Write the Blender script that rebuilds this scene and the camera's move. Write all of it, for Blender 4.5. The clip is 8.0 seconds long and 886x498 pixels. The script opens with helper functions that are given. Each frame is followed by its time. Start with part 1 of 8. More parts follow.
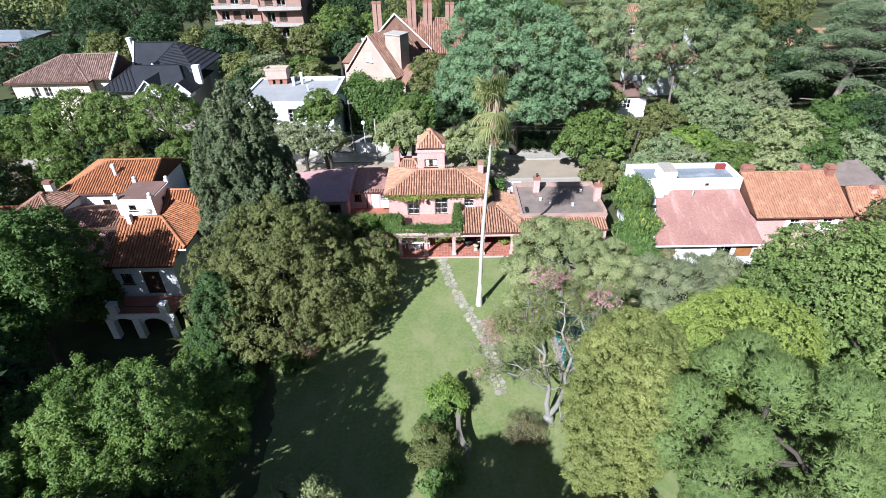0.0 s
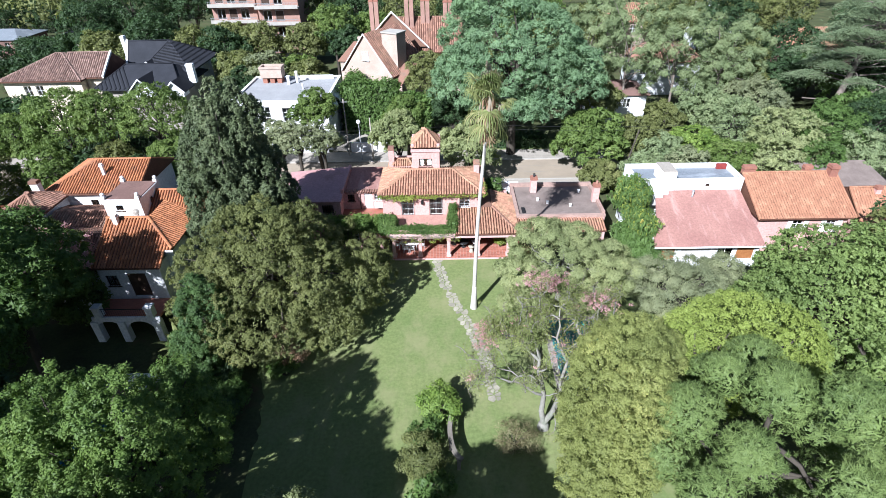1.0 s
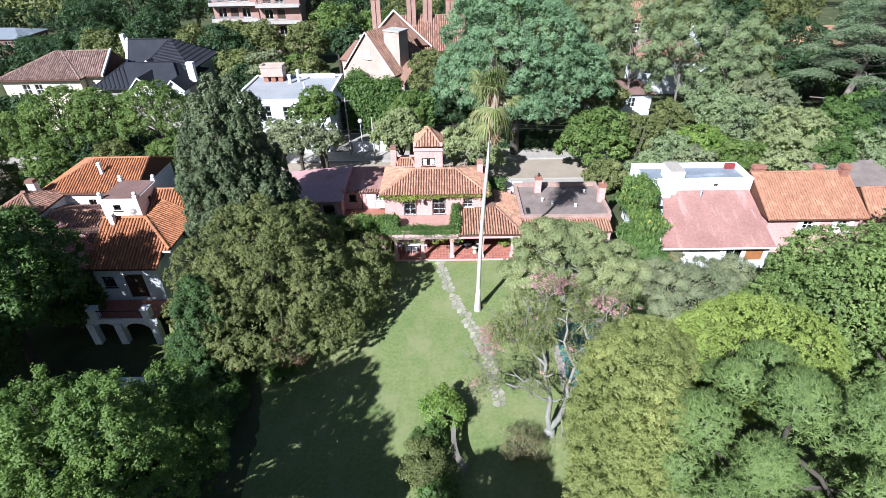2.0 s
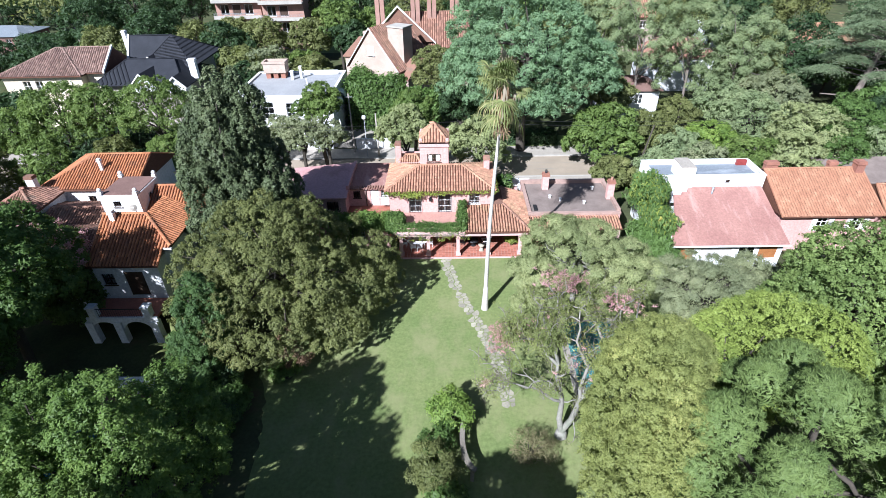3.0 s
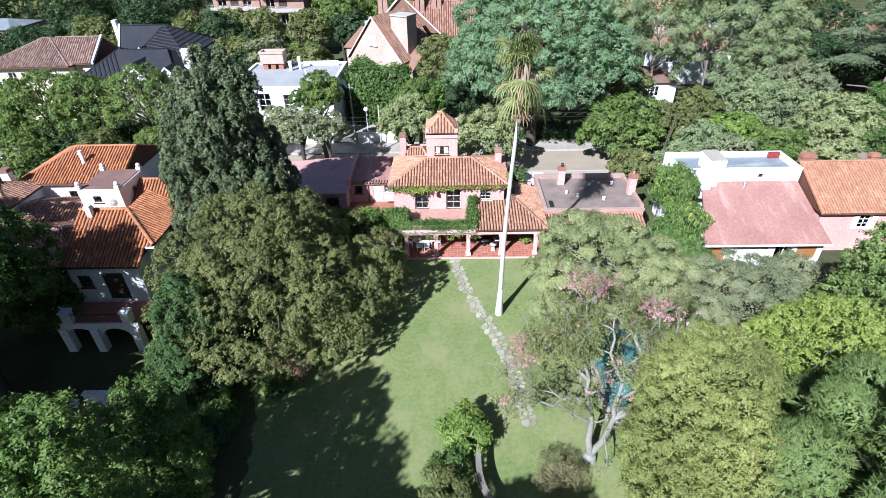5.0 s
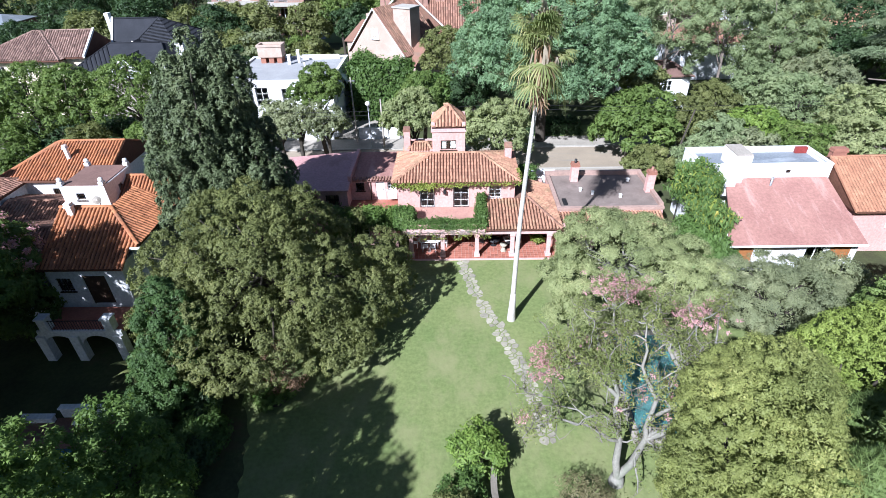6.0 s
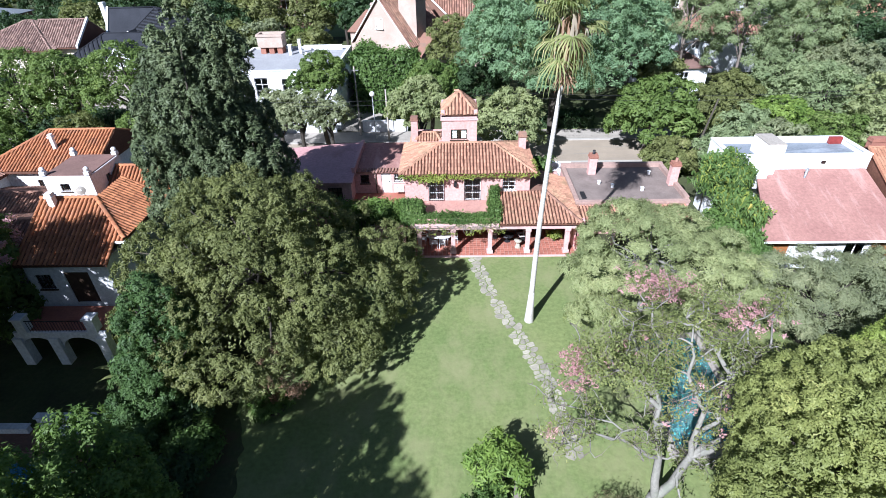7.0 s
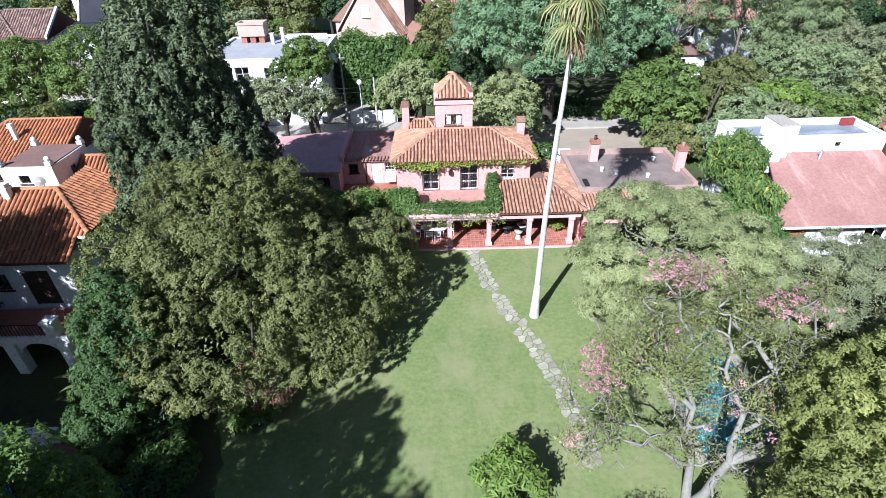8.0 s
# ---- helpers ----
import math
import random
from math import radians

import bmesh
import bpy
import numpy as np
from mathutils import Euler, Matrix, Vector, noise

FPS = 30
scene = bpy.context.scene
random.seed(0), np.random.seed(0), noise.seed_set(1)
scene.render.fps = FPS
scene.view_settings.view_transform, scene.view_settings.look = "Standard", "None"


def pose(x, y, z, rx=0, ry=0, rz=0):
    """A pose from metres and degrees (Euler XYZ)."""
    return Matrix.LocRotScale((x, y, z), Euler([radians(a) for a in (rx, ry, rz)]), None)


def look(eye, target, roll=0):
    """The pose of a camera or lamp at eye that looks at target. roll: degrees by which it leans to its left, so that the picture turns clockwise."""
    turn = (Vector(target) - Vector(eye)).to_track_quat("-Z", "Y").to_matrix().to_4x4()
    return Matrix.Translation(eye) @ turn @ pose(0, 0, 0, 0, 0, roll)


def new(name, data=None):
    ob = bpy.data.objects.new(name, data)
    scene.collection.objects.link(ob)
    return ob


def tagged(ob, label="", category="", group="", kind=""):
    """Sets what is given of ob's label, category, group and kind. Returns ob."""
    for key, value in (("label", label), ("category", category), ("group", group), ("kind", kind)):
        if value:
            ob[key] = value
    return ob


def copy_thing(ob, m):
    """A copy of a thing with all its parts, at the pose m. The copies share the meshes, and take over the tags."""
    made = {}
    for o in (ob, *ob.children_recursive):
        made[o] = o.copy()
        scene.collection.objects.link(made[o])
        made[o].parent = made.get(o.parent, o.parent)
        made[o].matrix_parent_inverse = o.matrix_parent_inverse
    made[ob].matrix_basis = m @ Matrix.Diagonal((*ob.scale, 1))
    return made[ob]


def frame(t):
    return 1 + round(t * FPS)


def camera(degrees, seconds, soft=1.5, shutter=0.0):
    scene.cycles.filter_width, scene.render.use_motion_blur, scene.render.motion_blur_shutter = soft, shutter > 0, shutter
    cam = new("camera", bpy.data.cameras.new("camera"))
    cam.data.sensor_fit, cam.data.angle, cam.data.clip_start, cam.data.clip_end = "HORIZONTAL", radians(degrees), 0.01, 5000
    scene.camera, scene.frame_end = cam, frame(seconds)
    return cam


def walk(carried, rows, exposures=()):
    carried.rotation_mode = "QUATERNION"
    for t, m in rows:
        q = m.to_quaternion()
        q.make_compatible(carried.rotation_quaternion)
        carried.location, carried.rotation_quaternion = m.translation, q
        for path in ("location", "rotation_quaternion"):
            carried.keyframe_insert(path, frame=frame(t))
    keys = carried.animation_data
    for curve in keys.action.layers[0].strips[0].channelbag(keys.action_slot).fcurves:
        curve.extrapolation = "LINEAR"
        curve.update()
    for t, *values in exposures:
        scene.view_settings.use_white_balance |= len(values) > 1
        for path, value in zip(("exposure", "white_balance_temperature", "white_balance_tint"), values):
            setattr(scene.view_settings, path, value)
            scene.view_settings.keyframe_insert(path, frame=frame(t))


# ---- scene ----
cam = camera(80.7, 8.0, soft=0.7)
PATH = [
    (0, (0.417, 0.17, 31.954), (0.401, 1.831, 30.84), -1.2),
    (0.5, (0.842, 0.697, 31.686), (0.823, 2.358, 30.572), -1.2),
    (1, (1.055, 1.168, 31.375), (1.036, 2.83, 30.263), -1.2),
    (1.5, (1.037, 1.616, 31.103), (1.016, 3.279, 29.992), -1.2),
    (3, (0.434, 2.727, 30.083), (0.403, 4.391, 28.973), -1.3),
    (3.5, (0.245, 3.142, 29.463), (0.214, 4.805, 28.353), -1.3),
    (4, (0.043, 3.879, 28.911), (0.012, 5.543, 27.803), -1.3),
    (4.5, (-0.142, 4.878, 28.373), (-0.175, 6.543, 27.265), -1.3),
    (6, (-0.951, 8.501, 26.125), (-0.989, 10.167, 25.02), -1.4),
    (6.5, (-1.364, 9.644, 25.115), (-1.405, 11.313, 24.013), -1.3),
    (7, (-1.764, 10.74, 24.155), (-1.807, 12.409, 23.053), -1.4),
    (7.5, (-2.114, 11.757, 23.125), (-2.114, 13.426, 22.024), -1.5),
    (8, (-2.38, 12.731, 22.122), (-2.38, 14.4, 21.021), -1.5),
]
walk(cam, [(t, look(eye, target, roll)) for t, eye, target, roll in PATH], exposures=[(0, 1.17, 5610, 13), (1.5, 1.23, 5550, 13), (4.5, 1.23, 5500, 14), (8, 1.19, 5430, 15)])

# ---- light ----
SUN_WAY = Vector((0.54, 0.84, -0.81)).normalized()      # the way the sunlight travels
world = bpy.data.worlds.new("world")
scene.world = world
world.use_nodes = True
wn = world.node_tree
sky = wn.nodes.new("ShaderNodeTexSky")
sky.sky_type = "NISHITA"
sky.sun_disc = False
sky.ozone_density = 2.2
sky.sun_elevation = math.asin(-SUN_WAY.z)
sky.sun_rotation = math.atan2(-SUN_WAY.x, -SUN_WAY.y)
wn.links.new(sky.outputs[0], wn.nodes["Background"].inputs[0])
wn.nodes["Background"].inputs[1].default_value = 0.034
sun_data = bpy.data.lights.new("sun", "SUN")
sun_data.energy = 5.0
sun_data.angle = radians(0.55)
sun_data.color = (1.0, 0.965, 0.91)
sun = new("sun", sun_data)
sun.rotation_mode = "QUATERNION"
sun.rotation_quaternion = SUN_WAY.to_track_quat("-Z", "Y")

# ---- materials ----
def shader(name):
    m = bpy.data.materials.new(name)
    m.use_nodes = True
    n = m.node_tree.nodes
    return m, n, m.node_tree.links, n["Principled BSDF"]


def noise_node(n, links, coord, scale, detail=6.0, rough=0.6):
    t = n.new("ShaderNodeTexNoise")
    t.inputs["Scale"].default_value = scale
    t.inputs["Detail"].default_value = detail
    t.inputs["Roughness"].default_value = rough
    links.new(coord, t.inputs["Vector"])
    return t.outputs["Fac"]


def stretch(n, links, coord, sx, sy, sz):
    mp = n.new("ShaderNodeMapping")
    mp.inputs["Scale"].default_value = (sx, sy, sz)
    links.new(coord, mp.inputs["Vector"])
    return mp.outputs["Vector"]


def ramp(n, links, fac, stops):
    r = n.new("ShaderNodeValToRGB")
    while len(r.color_ramp.elements) < len(stops):
        r.color_ramp.elements.new(0.5)
    for e, (p, c) in zip(r.color_ramp.elements, stops):
        e.position, e.color = p, (*c, 1)
    links.new(fac, r.inputs["Fac"])
    return r.outputs["Color"]


def mixed(n, links, fac, a, b, mode="MIX"):
    mx = n.new("ShaderNodeMix")
    mx.data_type, mx.blend_type = "RGBA", mode
    for value, key in ((fac, 0), (a, 6), (b, 7)):
        if isinstance(value, (int, float)):
            mx.inputs[key].default_value = value
        elif isinstance(value, tuple):
            mx.inputs[key].default_value = (*value, 1)
        else:
            links.new(value, mx.inputs[key])
    return mx.outputs[2]


def surface(name, light, dark, big=0.4, fine=6.0, rough=0.85, bump=0.3, stain=None, stain_scale=(0.25, 0.25, 0.25), stain_at=(0.55, 0.7), piece=0.0, metallic=0.0, gloss=0.3):
    """Two scales of variation, an optional stain with a shape of its own, and fine relief."""
    m, n, links, b = shader(name)
    coord = n.new("ShaderNodeTexCoord").outputs["Object"]
    wide = noise_node(n, links, coord, big)
    small = noise_node(n, links, coord, fine)
    col = ramp(n, links, wide, [(0.3, dark), (0.7, light)])
    grain = ramp(n, links, small, [(0.25, (0.72, 0.72, 0.72)), (0.75, (1.15, 1.15, 1.15))])
    col = mixed(n, links, 1.0, col, grain, "MULTIPLY")
    if stain:
        spots = noise_node(n, links, stretch(n, links, coord, *stain_scale), 1.0, 8.0, 0.65)
        fac = ramp(n, links, spots, [(stain_at[0], (0, 0, 0)), (stain_at[1], (1, 1, 1))])
        col = mixed(n, links, fac, col, stain)
    if piece:
        info = n.new("ShaderNodeObjectInfo").outputs["Random"]
        isl = n.new("ShaderNodeNewGeometry").outputs["Random Per Island"]
        add = n.new("ShaderNodeMath")
        add.operation = "ADD"
        links.new(info, add.inputs[0]), links.new(isl, add.inputs[1])
        fr = n.new("ShaderNodeMath")
        fr.operation = "FRACT"
        links.new(add.outputs[0], fr.inputs[0])
        tone = ramp(n, links, fr.outputs[0], [(0.0, (1 - piece,) * 3), (1.0, (1 + piece * 0.6,) * 3)])
        col = mixed(n, links, 1.0, col, tone, "MULTIPLY")
    links.new(col, b.inputs["Base Color"])
    b.inputs["Roughness"].default_value = rough
    b.inputs["Metallic"].default_value = metallic
    b.inputs["Specular IOR Level"].default_value = gloss
    bp = n.new("ShaderNodeBump")
    bp.inputs["Strength"].default_value = bump
    bp.inputs["Distance"].default_value = 0.03
    links.new(small, bp.inputs["Height"])
    links.new(bp.outputs["Normal"], b.inputs["Normal"])
    return m


LEAF_TONE = (1.58, 1.37, 1.54)


def leafy(name, dark, light, tip=None, tip_at=0.8, through_light=0.36, patch=0.35):
    """Leaves: each one its own tone, with wider drifts of colour over the crown."""
    m, n, links, b = shader(name)
    dark, light, tip = [tuple(v * s for v, s in zip(c, LEAF_TONE)) for c in (dark, light, tip or light)]
    coord = n.new("ShaderNodeTexCoord").outputs["Object"]
    isl = n.new("ShaderNodeNewGeometry").outputs["Random Per Island"]
    wide = noise_node(n, links, coord, patch, 3.0)
    add = n.new("ShaderNodeMath")
    add.operation = "MULTIPLY_ADD"
    links.new(isl, add.inputs[0])
    add.inputs[1].default_value = 0.32
    add2 = n.new("ShaderNodeMath")
    add2.operation = "MULTIPLY_ADD"
    links.new(wide, add2.inputs[0])
    add2.inputs[1].default_value = 1.3
    add2.inputs[2].default_value = -0.32
    links.new(add2.outputs[0], add.inputs[2])
    col = ramp(n, links, add.outputs[0], [(0.1, dark), (tip_at - 0.08, light), (tip_at + 0.15, tip)])
    links.new(col, b.inputs["Base Color"])
    b.inputs["Roughness"].default_value = 0.55
    b.inputs["Specular IOR Level"].default_value = 0.25
    tr = n.new("ShaderNodeBsdfTranslucent")
    links.new(mixed(n, links, 1.0, col, (1.1, 1.2, 0.6), "MULTIPLY"), tr.inputs["Color"])
    mx = n.new("ShaderNodeMixShader")
    mx.inputs[0].default_value = through_light
    links.new(b.outputs[0], mx.inputs[1]), links.new(tr.outputs[0], mx.inputs[2])
    links.new(mx.outputs[0], n["Material Output"].inputs[0])
    return m


PINK = surface("pink_render", (0.608, 0.370, 0.330), (0.510, 0.302, 0.266), 0.5, 5.0, 0.9, 0.2, (0.42, 0.24, 0.21), (0.9, 0.9, 0.25), (0.58, 0.78))
PINK_TRIM = surface("pale_pink_trim", (0.608, 0.420, 0.389), (0.494, 0.310, 0.284), 0.8, 8.0, 0.9, 0.2)
WHITE = surface("white_render", (0.768, 0.782, 0.790), (0.672, 0.683, 0.686), 0.5, 5.0, 0.85, 0.15, (0.52, 0.51, 0.48), (0.8, 0.8, 0.2), (0.62, 0.82))
CREAM = surface("cream_render", (0.76, 0.69, 0.52), (0.68, 0.60, 0.44), 0.5, 5.0, 0.85, 0.15)
BRICK_PINK = surface("pale_brick", (0.459, 0.367, 0.305), (0.371, 0.283, 0.228), 0.6, 9.0, 0.9, 0.3)
BRICK_DULL = surface("dull_brown_brick", (0.38, 0.235, 0.185), (0.28, 0.165, 0.13), 0.8, 10.0, 0.9, 0.3)
BRICK = surface("red_brick", (0.34, 0.16, 0.11), (0.24, 0.11, 0.08), 0.8, 10.0, 0.9, 0.3)
TILE = surface("clay_tile", (0.450, 0.250, 0.158), (0.338, 0.178, 0.115), 0.7, 9.0, 0.9, 0.3, (0.27, 0.19, 0.11), (0.7, 0.7, 0.7), (0.5, 0.74), 0.28)
TILE_RED = surface("orange_clay_tile", (0.442, 0.185, 0.081), (0.320, 0.127, 0.062), 0.6, 9.0, 0.9, 0.3, (0.22, 0.12, 0.08), (0.7, 0.7, 0.7), (0.52, 0.76), 0.26)
TILE_OLD = surface("weathered_clay_tile", (0.323, 0.176, 0.117), (0.238, 0.132, 0.099), 0.6, 9.0, 0.9, 0.3, (0.17, 0.13, 0.10), (0.6, 0.6, 0.6), (0.52, 0.72), 0.35)
TILE_FLAT = surface("flat_orange_tile", (0.375, 0.190, 0.112), (0.305, 0.145, 0.086), 0.6, 9.0, 0.85, 0.2, (0.46, 0.265, 0.16), (0.9, 0.9, 0.9), (0.52, 0.75), 0.14)
TILE_BROWN = surface("brown_mottled_tile", (0.298, 0.198, 0.159), (0.198, 0.129, 0.106), 1.2, 6.0, 0.9, 0.2, piece=0.45)
DECK = surface("roof_bedding", (0.132, 0.060, 0.037), (0.096, 0.042, 0.028), 1.0, 8.0)
MEMBRANE = surface("red_membrane", (0.339, 0.187, 0.154), (0.267, 0.137, 0.116), 0.35, 5.0, 0.75, 0.12, (0.47, 0.31, 0.27), (1.1, 0.22, 0.3), (0.54, 0.78))
MEMBRANE_DARK = surface("brown_red_membrane", (0.50, 0.29, 0.28), (0.42, 0.235, 0.225), 0.35, 5.0, 0.45, 0.08, (0.22, 0.11, 0.10), (0.5, 0.3, 0.3), (0.58, 0.8))
GRAVEL = surface("dark_gravel_roof", (0.235, 0.190, 0.165), (0.160, 0.128, 0.112), 0.9, 14.0, 0.95, 0.5, (0.28, 0.22, 0.20), (0.5, 0.5, 0.5), (0.58, 0.8))
BLUE_ROOF = surface("blue_grey_roof", (0.205, 0.228, 0.251), (0.167, 0.192, 0.217), 0.4, 6.0, 0.6, 0.1, (0.40, 0.43, 0.46), (0.3, 0.6, 0.3), (0.55, 0.8))
PALE_ROOF = surface("pale_grey_roof", (0.33, 0.335, 0.34), (0.27, 0.275, 0.28), 0.4, 6.0, 0.8, 0.1, (0.36, 0.37, 0.38), (0.3, 0.3, 0.3), (0.58, 0.8))
SLATE = surface("dark_slate_roof", (0.034, 0.036, 0.043), (0.025, 0.027, 0.032), 0.6, 9.0, 0.85, 0.2, piece=0.2, gloss=0.08)
SLATE_DARK = surface("black_batten", (0.02, 0.021, 0.025), (0.014, 0.015, 0.018), 1.0, 9.0, 0.6, 0.1)
BROWN_ROOF = surface("brown_flat_roof", (0.20, 0.12, 0.10), (0.14, 0.085, 0.07), 0.6, 9.0, 0.9, 0.2)
GRASS = surface("mown_lawn", (0.184, 0.215, 0.083), (0.132, 0.180, 0.062), 0.16, 3.5, 0.95, 0.6, (0.212, 0.220, 0.105), (0.32, 0.2, 0.3), (0.47, 0.70), gloss=0.1)
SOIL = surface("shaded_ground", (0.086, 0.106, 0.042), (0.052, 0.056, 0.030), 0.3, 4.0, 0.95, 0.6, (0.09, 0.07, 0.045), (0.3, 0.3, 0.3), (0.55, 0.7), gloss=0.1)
ASPHALT = surface("worn_asphalt", (0.341, 0.284, 0.214), (0.262, 0.219, 0.166), 0.3, 12.0, 0.9, 0.3, (0.21, 0.20, 0.185), (0.12, 0.6, 0.3), (0.55, 0.75))
PAVING = surface("grey_paving", (0.371, 0.337, 0.288), (0.288, 0.262, 0.223), 0.5, 9.0, 0.9, 0.2)
KERB = surface("kerb_concrete", (0.420, 0.398, 0.350), (0.340, 0.320, 0.285), 0.8, 9.0, 0.9, 0.2)
FLAGSTONE = surface("grey_flagstone", (0.37, 0.345, 0.27), (0.26, 0.243, 0.19), 1.2, 9.0, 0.9, 0.4, (0.18, 0.20, 0.14), (1.3, 1.3, 1.3), (0.58, 0.75), 0.25)
TERRACE = surface("red_floor_tile", (0.40, 0.16, 0.11), (0.32, 0.12, 0.085), 0.8, 7.0, 0.6, 0.1, piece=0.25)
BALCONY = surface("faded_red_tile", (0.47, 0.27, 0.22), (0.38, 0.21, 0.17), 0.8, 7.0, 0.7, 0.1, (0.30, 0.18, 0.15), (0.6, 0.6, 0.6), (0.56, 0.78))
PARAPET = surface("weathered_parapet", (0.40, 0.28, 0.235), (0.30, 0.205, 0.17), 0.6, 6.0, 0.9, 0.3, (0.22, 0.16, 0.13), (0.5, 0.5, 0.5), (0.55, 0.75))
GROUT = surface("pale_joint", (0.46, 0.30, 0.24), (0.38, 0.24, 0.19), 1.0, 9.0)
WORN_CONCRETE = surface("weathered_concrete", (0.22, 0.20, 0.165), (0.14, 0.125, 0.10), 1.0, 9.0, 0.9, 0.4)
BARK = surface("brown_bark", (0.072, 0.061, 0.048), (0.045, 0.039, 0.030), 1.0, 12.0, 0.95, 0.8)
BARK_PALE = surface("pale_grey_bark", (0.262, 0.252, 0.218), (0.172, 0.166, 0.142), 1.2, 9.0, 0.9, 0.5, (0.17, 0.18, 0.14), (1.2, 1.2, 0.8), (0.55, 0.7))
BARK_GREY = surface("grey_brown_bark", (0.22, 0.185, 0.155), (0.14, 0.118, 0.10), 1.0, 10.0, 0.95, 0.6)
BARK_PALM = surface("palm_bark", (0.50, 0.48, 0.44), (0.40, 0.38, 0.34), 1.2, 14.0, 0.9, 0.6)
IRON = surface("black_iron", (0.025, 0.025, 0.027), (0.018, 0.018, 0.02), 2.0, 12.0, 0.5, 0.05)
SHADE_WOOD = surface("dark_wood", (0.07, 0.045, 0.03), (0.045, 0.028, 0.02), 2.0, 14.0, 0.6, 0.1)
WARM_WOOD = surface("orange_varnished_wood", (0.36, 0.16, 0.06), (0.27, 0.11, 0.04), 2.0, 14.0, 0.5, 0.1)
WHITE_PAINT = surface("white_paint", (0.80, 0.80, 0.78), (0.74, 0.74, 0.72), 1.0, 8.0, 0.5, 0.05)
WHITE_PLASTIC = surface("white_plastic", (0.84, 0.84, 0.83), (0.80, 0.80, 0.79), 1.0, 8.0, 0.35, 0.02)
CURTAIN = surface("pale_curtain", (0.62, 0.60, 0.57), (0.52, 0.50, 0.47), 1.5, 9.0, 0.9, 0.2)
STEEL = surface("galvanised_steel", (0.36, 0.37, 0.38), (0.28, 0.29, 0.30), 1.5, 9.0, 0.5, 0.05, metallic=0.5)
POOL_TILE = surface("blue_pool_lining", (0.04, 0.26, 0.46), (0.03, 0.20, 0.38), 0.6, 6.0, 0.3, 0.05)
TEAL = surface("teal_pool_lining", (0.035, 0.33, 0.29), (0.03, 0.25, 0.23), 0.6, 6.0, 0.3, 0.05)
RED_PAINT = surface("red_paint", (0.26, 0.045, 0.04), (0.20, 0.035, 0.03), 1.0, 8.0, 0.5, 0.05)

GLASS, gn, gl, gb = shader("window_glass")
gb.inputs["Base Color"].default_value = (0.9, 0.95, 0.95, 1)
gb.inputs["Roughness"].default_value = 0.03
gb.inputs["Transmission Weight"].default_value = 1.0
gb.inputs["IOR"].default_value = 1.45
WATER, an, al, ab = shader("pool_water")
ab.inputs["Base Color"].default_value = (0.65, 0.92, 0.93, 1)
ab.inputs["Roughness"].default_value = 0.04
ab.inputs["Transmission Weight"].default_value = 0.9
ab.inputs["IOR"].default_value = 1.33

L_OAK = leafy("olive_green_leaf", (0.050, 0.070, 0.020), (0.126, 0.160, 0.050), (0.205, 0.222, 0.090), 0.8)
L_DARK = leafy("dark_green_leaf", (0.015, 0.034, 0.012), (0.040, 0.080, 0.028), (0.07, 0.125, 0.06), 0.85)
L_CYPRESS = leafy("cypress_leaf", (0.028, 0.048, 0.018), (0.072, 0.104, 0.043), (0.138, 0.164, 0.080), 0.82, 0.12)
L_MAPLE = leafy("fresh_green_leaf", (0.036, 0.078, 0.015), (0.100, 0.172, 0.036), (0.205, 0.265, 0.075), 0.8)
L_LAUREL = leafy("glossy_green_leaf", (0.027, 0.062, 0.018), (0.063, 0.120, 0.034), (0.116, 0.180, 0.060), 0.85)
L_BLUE = leafy("bluish_green_leaf", (0.068, 0.132, 0.062), (0.148, 0.252, 0.118), (0.222, 0.340, 0.172), 0.85)
L_PINE = leafy("pine_needle", (0.052, 0.094, 0.025), (0.112, 0.174, 0.048), (0.175, 0.238, 0.080), 0.85, 0.2)
L_YELLOW = leafy("yellow_green_leaf", (0.090, 0.126, 0.034), (0.170, 0.216, 0.060), (0.300, 0.335, 0.108), 0.8)
L_LIME = leafy("lime_conifer_leaf", (0.080, 0.128, 0.022), (0.158, 0.228, 0.045), (0.235, 0.300, 0.075), 0.8, 0.2)
L_ACACIA = leafy("feathery_green_leaf", (0.104, 0.148, 0.055), (0.212, 0.268, 0.112), (0.295, 0.338, 0.155), 0.8)
L_OLIVE = leafy("grey_green_leaf", (0.088, 0.122, 0.060), (0.172, 0.216, 0.105), (0.258, 0.296, 0.158), 0.8)
L_STREET = leafy("street_tree_leaf", (0.043, 0.082, 0.017), (0.104, 0.168, 0.039), (0.171, 0.228, 0.074), 0.8)
L_EUC = leafy("eucalyptus_leaf", (0.080, 0.128, 0.054), (0.178, 0.246, 0.110), (0.285, 0.335, 0.178), 0.8)
L_CEDAR = leafy("cedar_needle", (0.058, 0.100, 0.046), (0.135, 0.195, 0.094), (0.22, 0.28, 0.15), 0.85, 0.12)
L_IVY = leafy("ivy_leaf", (0.034, 0.072, 0.016), (0.078, 0.145, 0.034), (0.14, 0.21, 0.06), 0.82)
L_BRIGHT = leafy("bright_green_leaf", (0.055, 0.112, 0.020), (0.150, 0.240, 0.045), (0.25, 0.33, 0.080), 0.8)
L_VINE = leafy("yellowing_vine_leaf", (0.075, 0.125, 0.020), (0.170, 0.225, 0.040), (0.30, 0.28, 0.06), 0.75)
L_PALM = leafy("palm_leaf", (0.061, 0.105, 0.028), (0.165, 0.209, 0.072), (0.330, 0.319, 0.154), 0.75)
L_SILK = leafy("thin_grey_green_leaf", (0.066, 0.100, 0.028), (0.142, 0.184, 0.056), (0.235, 0.260, 0.100), 0.8)
